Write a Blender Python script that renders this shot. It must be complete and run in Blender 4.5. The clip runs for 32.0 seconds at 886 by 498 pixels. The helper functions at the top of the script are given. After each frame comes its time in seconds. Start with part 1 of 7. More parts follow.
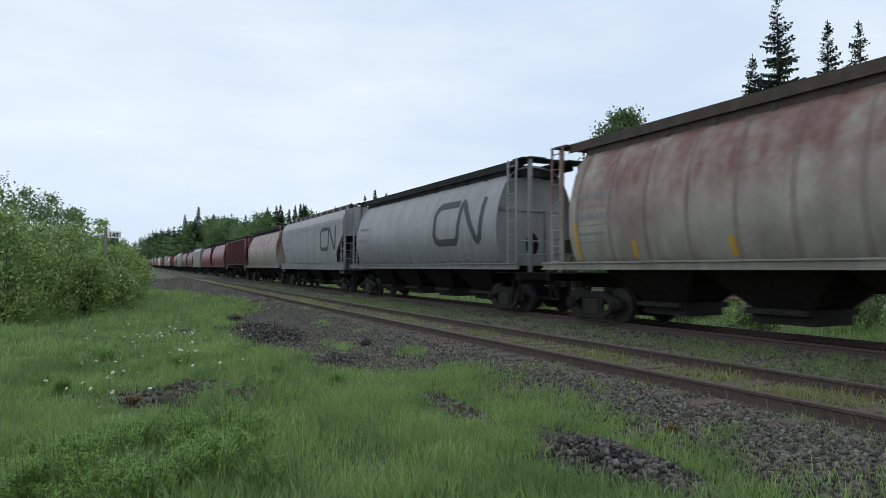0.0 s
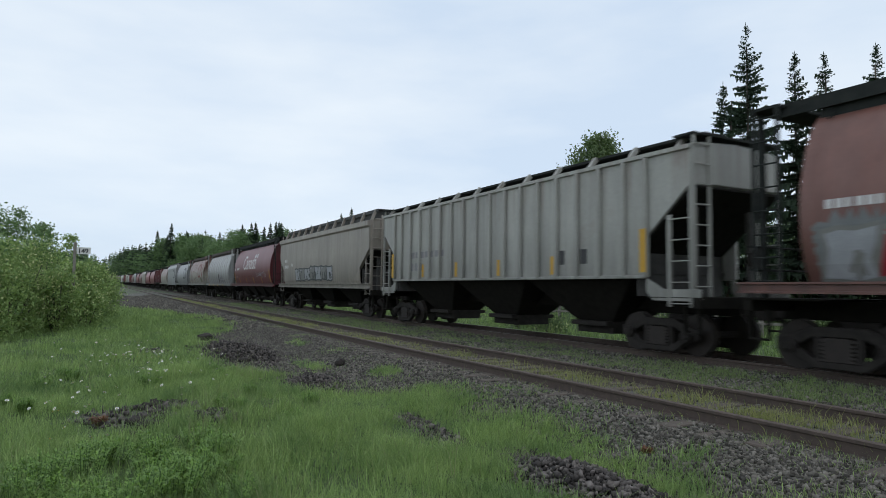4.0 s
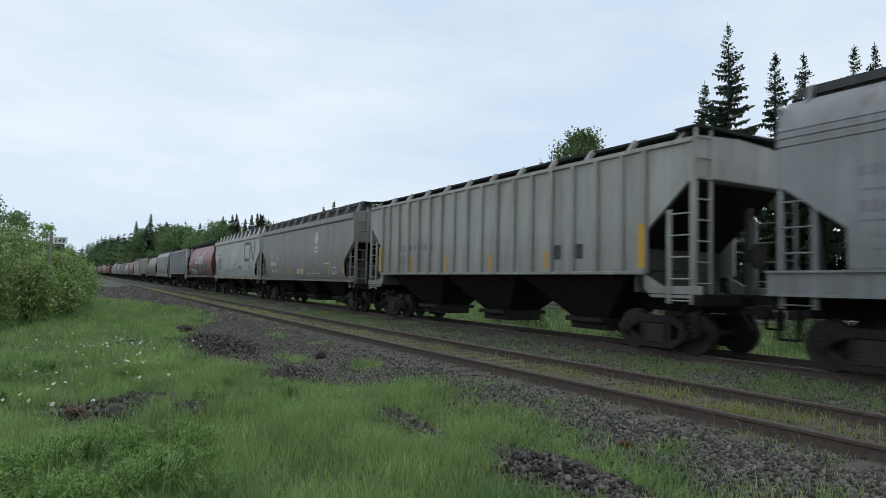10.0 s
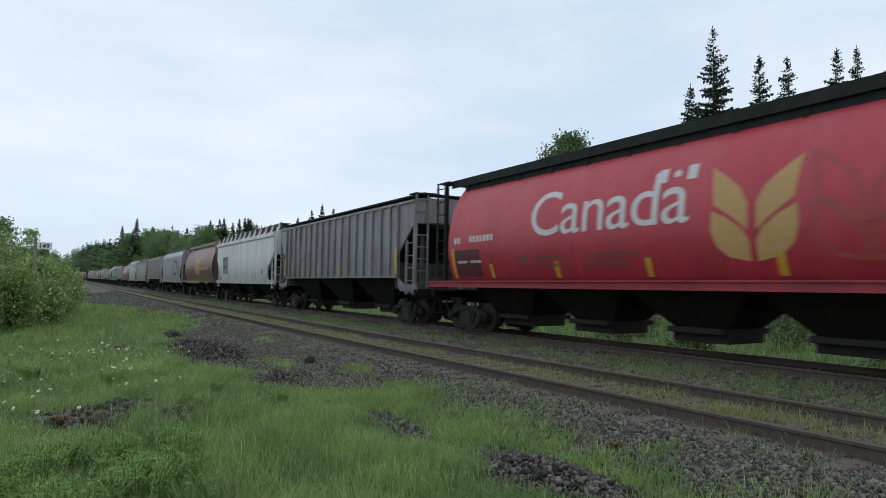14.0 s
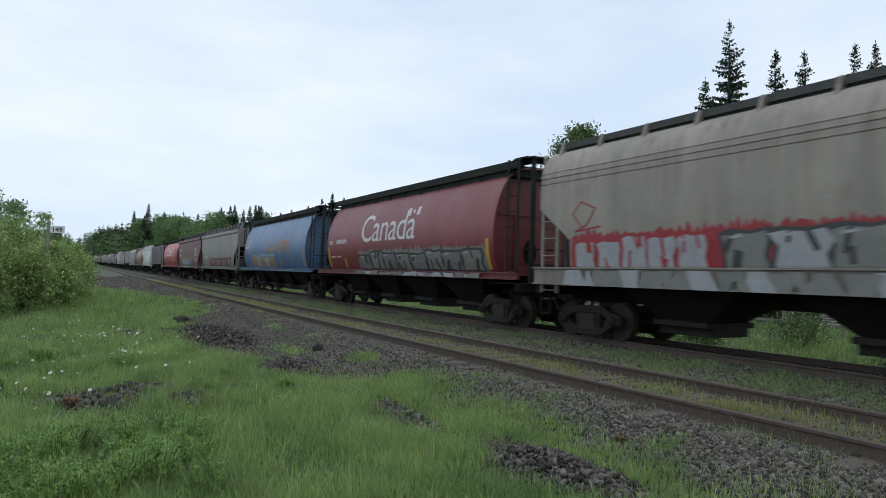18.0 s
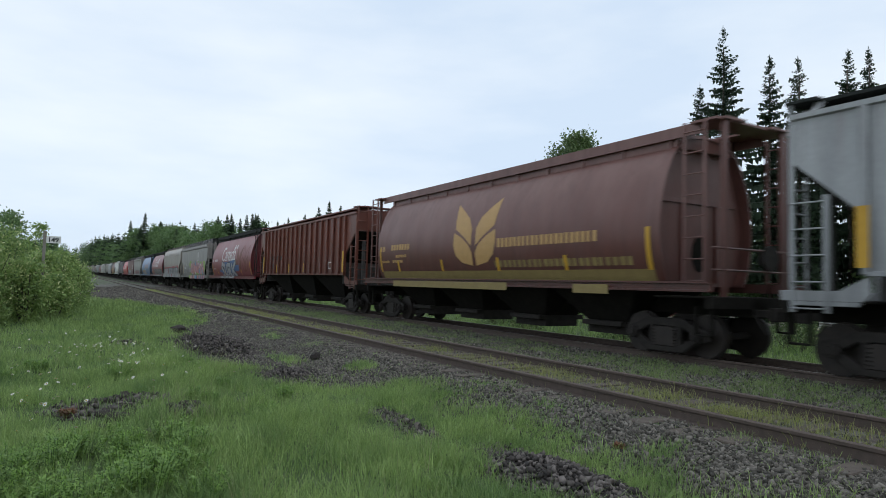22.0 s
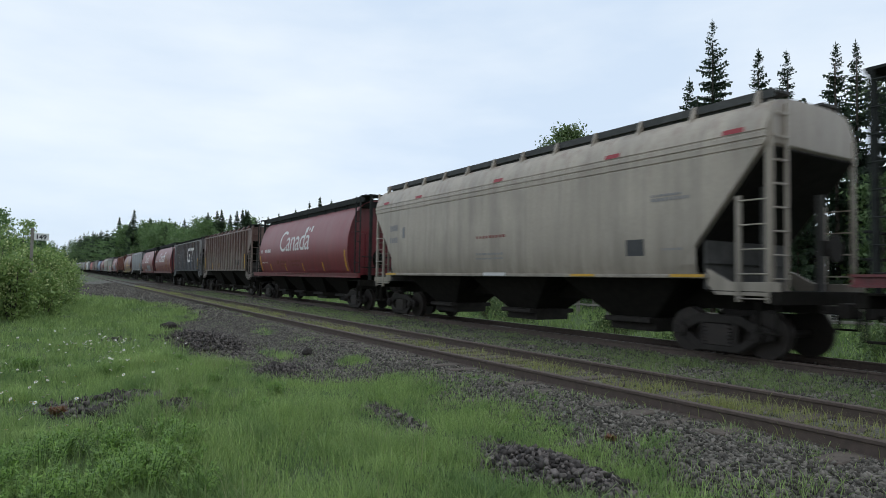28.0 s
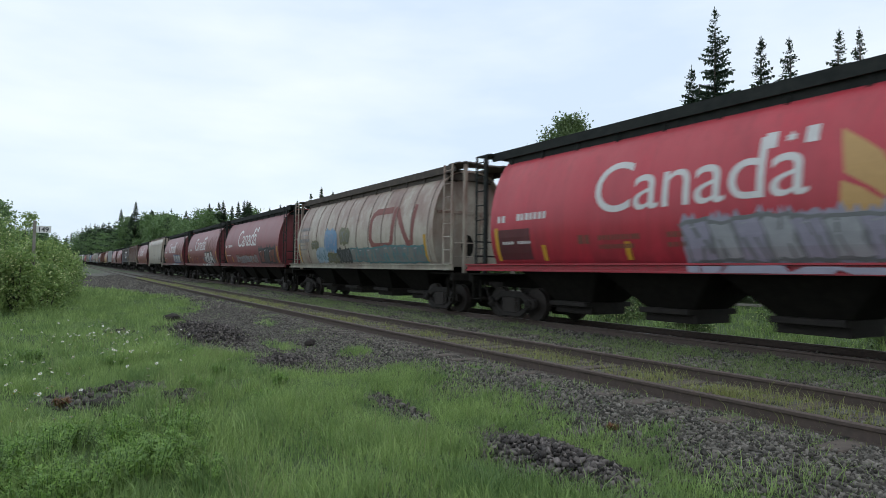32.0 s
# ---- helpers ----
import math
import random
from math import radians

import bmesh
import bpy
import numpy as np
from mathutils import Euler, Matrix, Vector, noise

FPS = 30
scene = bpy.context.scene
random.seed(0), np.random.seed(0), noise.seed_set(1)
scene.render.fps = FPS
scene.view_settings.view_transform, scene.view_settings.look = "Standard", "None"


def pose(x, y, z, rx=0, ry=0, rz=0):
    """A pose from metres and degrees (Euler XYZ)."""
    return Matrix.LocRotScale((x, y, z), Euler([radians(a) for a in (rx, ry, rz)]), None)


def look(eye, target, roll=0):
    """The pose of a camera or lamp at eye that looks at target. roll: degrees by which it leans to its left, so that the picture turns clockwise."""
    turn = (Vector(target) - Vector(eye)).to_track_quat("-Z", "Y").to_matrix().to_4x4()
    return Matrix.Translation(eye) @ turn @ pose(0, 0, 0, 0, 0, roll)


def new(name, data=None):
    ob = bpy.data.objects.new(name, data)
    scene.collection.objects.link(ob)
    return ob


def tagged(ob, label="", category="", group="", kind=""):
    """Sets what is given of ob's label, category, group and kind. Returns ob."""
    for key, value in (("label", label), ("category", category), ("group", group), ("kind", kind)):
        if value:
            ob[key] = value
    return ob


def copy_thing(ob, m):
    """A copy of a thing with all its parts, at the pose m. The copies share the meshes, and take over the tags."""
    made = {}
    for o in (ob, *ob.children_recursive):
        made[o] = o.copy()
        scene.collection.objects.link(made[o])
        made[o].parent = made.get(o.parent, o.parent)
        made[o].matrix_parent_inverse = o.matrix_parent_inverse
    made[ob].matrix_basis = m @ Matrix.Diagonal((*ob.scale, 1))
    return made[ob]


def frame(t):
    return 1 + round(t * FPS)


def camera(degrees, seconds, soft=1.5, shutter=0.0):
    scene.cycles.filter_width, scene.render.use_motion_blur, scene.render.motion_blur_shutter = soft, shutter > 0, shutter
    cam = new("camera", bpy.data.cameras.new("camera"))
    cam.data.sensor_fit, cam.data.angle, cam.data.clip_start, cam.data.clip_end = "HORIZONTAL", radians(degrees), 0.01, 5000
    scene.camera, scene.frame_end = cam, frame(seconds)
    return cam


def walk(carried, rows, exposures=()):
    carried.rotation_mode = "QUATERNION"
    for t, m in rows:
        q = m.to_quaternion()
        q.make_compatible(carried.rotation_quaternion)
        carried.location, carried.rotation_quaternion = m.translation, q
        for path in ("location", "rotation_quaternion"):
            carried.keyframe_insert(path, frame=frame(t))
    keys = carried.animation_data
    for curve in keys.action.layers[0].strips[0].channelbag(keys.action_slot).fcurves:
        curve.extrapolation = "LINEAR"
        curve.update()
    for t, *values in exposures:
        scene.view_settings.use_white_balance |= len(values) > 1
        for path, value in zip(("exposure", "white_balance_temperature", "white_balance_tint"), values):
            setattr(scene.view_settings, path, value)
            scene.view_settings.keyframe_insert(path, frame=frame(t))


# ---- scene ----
# A freight train of covered hoppers rolls away along a main line; a weedy siding lies before it.
# z = 0 is the top of the siding rails, +y runs along the track, x to its side. Metres.
RAIL_EYE = 1.285
MAIN, SIDING = 12.55, 6.78
SPEED = 20.93
SUNK = 0.12  # the main rails lie this much lower than the siding

cam = camera(69.83, 32.0, soft=0.85, shutter=0.18)
TURNS = [
    (0, 91.89, -0.09, -26.45), (0.5, 91.91, 0.12, -26.82), (1, 91.75, 0.11, -27.04), (1.5, 91.61, 0.28, -27.13), (2, 92.19, -0.13, -27.7),
    (2.5, 92.9, -0.16, -28.18), (4.5, 93.85, -0.69, -28.68), (5, 93.74, 0.46, -29.49), (5.5, 93.8, 0.21, -29.92), (6, 93.86, -0.16, -29.92),
    (6.5, 93.95, -0.86, -29.7), (7, 93.77, -0.84, -29.52), (7.5, 93.37, -1.04, -29.37), (8, 92.73, -1, -29.37), (8.5, 92.58, -1.29, -29.65),
    (9, 92.75, -1.45, -30.39), (9.5, 92.88, -1.03, -30.39), (10, 93.2, -1.22, -30.24), (10.5, 93.26, -1.66, -30.42), (11, 93.19, -1.61, -30.23),
    (11.5, 93.16, -1.54, -29.72), (12, 93.04, -1.3, -29.12), (12.5, 93.32, -1.15, -29.2), (13, 93.59, -1.23, -29.54), (13.5, 93.62, -0.75, -30.6),
    (14, 93.49, -0.79, -31.23), (14.5, 93.36, -1.02, -31.07), (15, 92.91, -0.86, -30.91), (15.5, 92.62, -1.15, -30.58), (17.5, 92.22, -1.24, -30.48),
    (18, 92.62, -1.87, -30.45), (18.5, 92.67, -1.3, -30.54), (19, 92.64, -1.46, -30.82), (19.5, 93.38, -1.65, -31.64), (20, 93.92, -1.48, -31.73),
    (20.5, 94.15, -1.63, -31.1), (21, 93.75, -1.46, -31), (21.5, 93.52, -1.46, -30.97), (22, 93.31, -1.45, -30.68), (22.5, 93.31, -1.42, -30.6),
    (23, 93.34, -1.21, -30.74), (23.5, 93.34, -1.01, -30.73), (24, 93.35, -0.99, -30.74), (24.5, 93.46, -1.07, -30.67), (25, 93.56, -0.77, -30.76),
    (25.5, 93.5, -0.61, -30.88), (27.5, 93.4, -0.89, -31.15), (28, 92.84, -1.02, -31.44), (28.5, 92.05, -1.01, -31.82), (29, 91.63, -1.2, -32.08),
    (29.5, 91.85, -1.22, -31.94), (30, 91.88, -1.21, -31.81), (30.5, 91.84, -1.2, -31.52), (31, 91.93, -0.59, -31.41), (31.5, 92.04, -0.82, -31.22),
    (32, 91.97, -0.74, -31.27),
]

walk(cam, [(t, pose(0, 0, RAIL_EYE, rx, ry, rz)) for t, rx, ry, rz in TURNS], [(0, 0.02), (5, -0.02), (14, 0.0), (18.5, 0.07), (27, 0.04), (29, 0.08), (30, 0.11), (32, 0.14)])


def drift(y):
    """Sideways shift of the line: a slight bend to the right, then far off to the left."""
    y = np.clip(y, 0, None)
    return 2.05 * (1 - np.exp(-(y / 135) ** 2)) - 0.0045 * (np.sqrt((y - 330) ** 2 + 3600) + (y - 330)) + 0.0243


def climb(y):
    """Height of the rail tops: level before the camera, then a gentle grade."""
    y = np.clip(y, 0, 900)
    return 0.0017 * (np.sqrt((y - 14) ** 2 + 90) + y - 14) + 0.9e-5 * y * y - 0.0053


def lean(y):
    return math.degrees(math.atan(float(drift(y + 2) - drift(y - 2)) / 4))


# ---- sky and sun ----
world = bpy.data.worlds.new("overcast_sky")
scene.world = world
world.use_nodes = True
wn, wl = world.node_tree.nodes, world.node_tree.links
bg = wn["Background"]
sky = wn.new("ShaderNodeTexSky")
sky.sky_type, sky.sun_disc = "NISHITA", False
sky.sun_elevation, sky.sun_rotation = radians(48), radians(200)
where = wn.new("ShaderNodeTexCoord")
cloud = wn.new("ShaderNodeTexNoise")
cloud.inputs["Scale"].default_value, cloud.inputs["Detail"].default_value, cloud.inputs["Roughness"].default_value = 2.2, 5, 0.5
squash = wn.new("ShaderNodeMapping")
squash.inputs["Scale"].default_value = (1, 1, 3.5)
wl.new(where.outputs["Generated"], squash.inputs["Vector"])
wl.new(squash.outputs["Vector"], cloud.inputs["Vector"])
ramp = wn.new("ShaderNodeValToRGB")
ramp.color_ramp.elements[0].position, ramp.color_ramp.elements[0].color = 0.33, (6.8, 8.1, 9.75, 1)
ramp.color_ramp.elements[1].position, ramp.color_ramp.elements[1].color = 0.68, (9.1, 9.9, 10.65, 1)
wl.new(cloud.outputs["Fac"], ramp.inputs["Fac"])
veil = wn.new("ShaderNodeMix")
veil.data_type = "RGBA"
veil.inputs["Factor"].default_value = 0.9
wl.new(sky.outputs["Color"], veil.inputs["A"])
wl.new(ramp.outputs["Color"], veil.inputs["B"])
wl.new(veil.outputs["Result"], bg.inputs["Color"])
bg.inputs["Strength"].default_value = 0.1

sun = new("sun", bpy.data.lights.new("sun", "SUN"))
sun.data.energy, sun.data.angle, sun.data.color = 0.35, radians(25), (1.0, 0.96, 0.9)
sun.matrix_basis = look((25, -20, 80), (0, 0, 0))


# ---- materials ----
def tree_of(name):
    m = bpy.data.materials.new(name)
    m.use_nodes = True
    n, l = m.node_tree.nodes, m.node_tree.links
    return m, n, l, n["Principled BSDF"]


def mixed(n, l, fac, a, b):
    """A colour mix; a and b are colours or sockets."""
    x = n.new("ShaderNodeMix")
    x.data_type = "RGBA"
    for key, v in (("Factor", fac), ("A", a), ("B", b)):
        if isinstance(v, (int, float)):
            x.inputs[key].default_value = v
        elif isinstance(v, tuple):
            x.inputs[key].default_value = (*v, 1)
        else:
            l.new(v, x.inputs[key])
    return x.outputs["Result"]


def noise_of(n, l, scale, vec=None, detail=6, rough=0.6):
    x = n.new("ShaderNodeTexNoise")
    x.inputs["Scale"].default_value, x.inputs["Detail"].default_value, x.inputs["Roughness"].default_value = scale, detail, rough
    if vec is not None:
        l.new(vec, x.inputs["Vector"])
    return x.outputs["Fac"]


def steps(n, l, fac, lo, hi):
    x = n.new("ShaderNodeMapRange")
    x.inputs["From Min"].default_value, x.inputs["From Max"].default_value = lo, hi
    l.new(fac, x.inputs["Value"])
    return x.outputs["Result"]


def coords(n, l, size=(1, 1, 1), shuffle=True):
    """Object coordinates, scaled, shifted from object to object."""
    c, m = n.new("ShaderNodeTexCoord"), n.new("ShaderNodeMapping")
    m.inputs["Scale"].default_value = size
    l.new(c.outputs["Object"], m.inputs["Vector"])
    if shuffle:
        info, k = n.new("ShaderNodeObjectInfo"), n.new("ShaderNodeMath")
        k.operation, k.inputs[1].default_value = "MULTIPLY", 91.0
        l.new(info.outputs["Random"], k.inputs[0])
        l.new(k.outputs[0], m.inputs["Location"])
    return m.outputs["Vector"]


def bumped(n, l, bsdf, fac, depth, strength=0.6):
    b = n.new("ShaderNodeBump")
    b.inputs["Distance"].default_value, b.inputs["Strength"].default_value = depth, strength
    l.new(fac, b.inputs["Height"])
    l.new(b.outputs["Normal"], bsdf.inputs["Normal"])


def plain(name, a, b, rough=0.7, scale=6.0, metal=0.0, depth=0.004, gloss=0.5):
    """A surface of two tones in two scales of grain."""
    m, n, l, s = tree_of(name)
    v = coords(n, l)
    big, fine = noise_of(n, l, scale, v), noise_of(n, l, scale * 9, v)
    l.new(mixed(n, l, steps(n, l, fine, 0.3, 0.7), mixed(n, l, steps(n, l, big, 0.35, 0.65), a, b), tuple(0.5 * (x + y) * 0.85 for x, y in zip(a, b))), s.inputs["Base Color"])
    s.inputs["Roughness"].default_value, s.inputs["Metallic"].default_value, s.inputs["Specular IOR Level"].default_value = rough, metal, gloss
    bumped(n, l, s, fine, depth)
    return m


def car_paint(name, base, rust=0.2, grime=0.35, tone=(0.13, 0.05, 0.03), rough=0.42, top_rust=0.0, skylit_fade=None):
    """Weathered paint: vertical rain streaks, rust patches, road film."""
    m, n, l, s = tree_of(name)
    streak = noise_of(n, l, 1.0, coords(n, l, (1.3, 1.3, 0.17)), 9, 0.68)
    patch = noise_of(n, l, 0.55, coords(n, l), 8, 0.62)
    fine = noise_of(n, l, 14.0, coords(n, l), 5, 0.6)
    film = tuple(x * 0.5 + 0.02 for x in base)
    c = mixed(n, l, steps(n, l, streak, 0.44, 0.80), base, film)
    k = n.new("ShaderNodeMath")
    k.operation, k.inputs[1].default_value = "MULTIPLY", grime
    l.new(steps(n, l, fine, 0.35, 0.8), k.inputs[0])
    c = mixed(n, l, k.outputs[0], c, film)
    j = n.new("ShaderNodeMath")
    j.operation = "MULTIPLY"
    l.new(steps(n, l, patch, 0.72 - 0.45 * rust, 0.95 - 0.35 * rust), j.inputs[0])
    l.new(steps(n, l, streak, 0.2, 0.6), j.inputs[1])
    c = mixed(n, l, j.outputs[0], c, tone)
    # chalky fading in broad clouds
    chalk = n.new("ShaderNodeMath")
    chalk.operation, chalk.inputs[1].default_value = "MULTIPLY", 0.4
    l.new(steps(n, l, noise_of(n, l, 0.8, coords(n, l, (1, 1, 0.6)), 9, 0.66), 0.5, 0.72), chalk.inputs[0])
    c = mixed(n, l, chalk.outputs[0], c, tuple(min(0.8, x * 1.25 + 0.05) for x in base))
    # fine rain streaks, and weld seams between the side sheets
    k = n.new("ShaderNodeMath")
    k.operation, k.inputs[1].default_value = "MULTIPLY", 0.28
    l.new(steps(n, l, noise_of(n, l, 1.0, coords(n, l, (7.5, 7.5, 0.22)), 5, 0.6), 0.47, 0.74), k.inputs[0])
    c = mixed(n, l, k.outputs[0], c, tuple(0.55 * x + 0.25 * y for x, y in zip(base, tone)))
    where, along = n.new("ShaderNodeTexCoord"), n.new("ShaderNodeSeparateXYZ")
    l.new(where.outputs["Object"], along.inputs[0])
    fold, near, dim = n.new("ShaderNodeMath"), n.new("ShaderNodeMapRange"), n.new("ShaderNodeMath")
    fold.operation, fold.inputs[1].default_value = "PINGPONG", 0.69
    l.new(along.outputs["Y"], fold.inputs[0])
    near.inputs["From Min"].default_value, near.inputs["From Max"].default_value = 0.045, 0.012
    l.new(fold.outputs[0], near.inputs["Value"])
    dim.operation, dim.inputs[1].default_value = "MULTIPLY", 0.3
    l.new(near.outputs["Result"], dim.inputs[0])
    c = mixed(n, l, dim.outputs[0], c, film)
    # upper sheets paler: weather fading plus sky light painted in by height
    if skylit_fade:
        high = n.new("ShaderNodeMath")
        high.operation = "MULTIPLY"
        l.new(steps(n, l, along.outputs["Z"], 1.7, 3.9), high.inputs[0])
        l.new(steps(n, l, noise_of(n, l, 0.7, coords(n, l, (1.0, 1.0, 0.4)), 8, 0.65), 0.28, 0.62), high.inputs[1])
        c = mixed(n, l, high.outputs[0], c, skylit_fade)
    if top_rust:
        high, spread = n.new("ShaderNodeMath"), n.new("ShaderNodeMath")
        high.operation, spread.operation = "MULTIPLY", "MULTIPLY"
        l.new(steps(n, l, along.outputs["Z"], 2.3, 3.4), high.inputs[0])
        l.new(steps(n, l, noise_of(n, l, 1.1, coords(n, l, (1.0, 1.0, 0.5)), 12, 0.74), 0.34, 0.56), high.inputs[1])
        l.new(high.outputs[0], spread.inputs[0])
        spread.inputs[1].default_value = top_rust
        c = mixed(n, l, spread.outputs[0], c, tone)
    # rust runs down from the eave, a darker tone of the paint up from the sill
    at, axes = n.new("ShaderNodeTexCoord"), n.new("ShaderNodeSeparateXYZ")
    l.new(at.outputs["Object"], axes.inputs[0])
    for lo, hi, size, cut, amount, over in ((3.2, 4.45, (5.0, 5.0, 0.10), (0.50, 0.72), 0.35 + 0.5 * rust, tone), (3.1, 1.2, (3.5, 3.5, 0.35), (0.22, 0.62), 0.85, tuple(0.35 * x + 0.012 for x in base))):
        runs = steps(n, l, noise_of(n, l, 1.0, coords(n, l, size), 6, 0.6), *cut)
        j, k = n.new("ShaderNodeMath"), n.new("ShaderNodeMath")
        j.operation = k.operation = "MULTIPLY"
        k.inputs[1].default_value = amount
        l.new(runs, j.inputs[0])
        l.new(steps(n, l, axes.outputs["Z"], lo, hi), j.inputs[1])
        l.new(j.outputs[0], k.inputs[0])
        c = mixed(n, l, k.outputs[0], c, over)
    l.new(c, s.inputs["Base Color"])
    s.inputs["Roughness"].default_value = rough
    bumped(n, l, s, patch, 0.02, 0.35)
    return m


def leaf(name, a, b, rough=0.55, through_light=0.35, dark=None):
    """Leaves and blades: each its own tone, some light passes through."""
    m, n, l, s = tree_of(name)
    g = n.new("ShaderNodeNewGeometry")
    c = mixed(n, l, g.outputs["Random Per Island"], a, b)
    c = mixed(n, l, steps(n, l, noise_of(n, l, 0.45, coords(n, l, shuffle=False), 4), 0.35, 0.7), c, mixed(n, l, 0.6, c, b))
    if dark:
        v = coords(n, l, shuffle=False)
        k = n.new("ShaderNodeMath")
        k.operation, k.inputs[1].default_value = "MULTIPLY", 0.6
        l.new(steps(n, l, noise_of(n, l, 1.1, v, 5, 0.65), 0.46, 0.66), k.inputs[0])
        c = mixed(n, l, k.outputs[0], c, dark)
    l.new(c, s.inputs["Base Color"])
    s.inputs["Roughness"].default_value = rough
    back, mix = n.new("ShaderNodeBsdfTranslucent"), n.new("ShaderNodeMixShader")
    l.new(c, back.inputs["Color"])
    mix.inputs[0].default_value = through_light
    l.new(s.outputs[0], mix.inputs[1])
    l.new(back.outputs[0], mix.inputs[2])
    l.new(mix.outputs[0], n["Material Output"].inputs["Surface"])
    return m


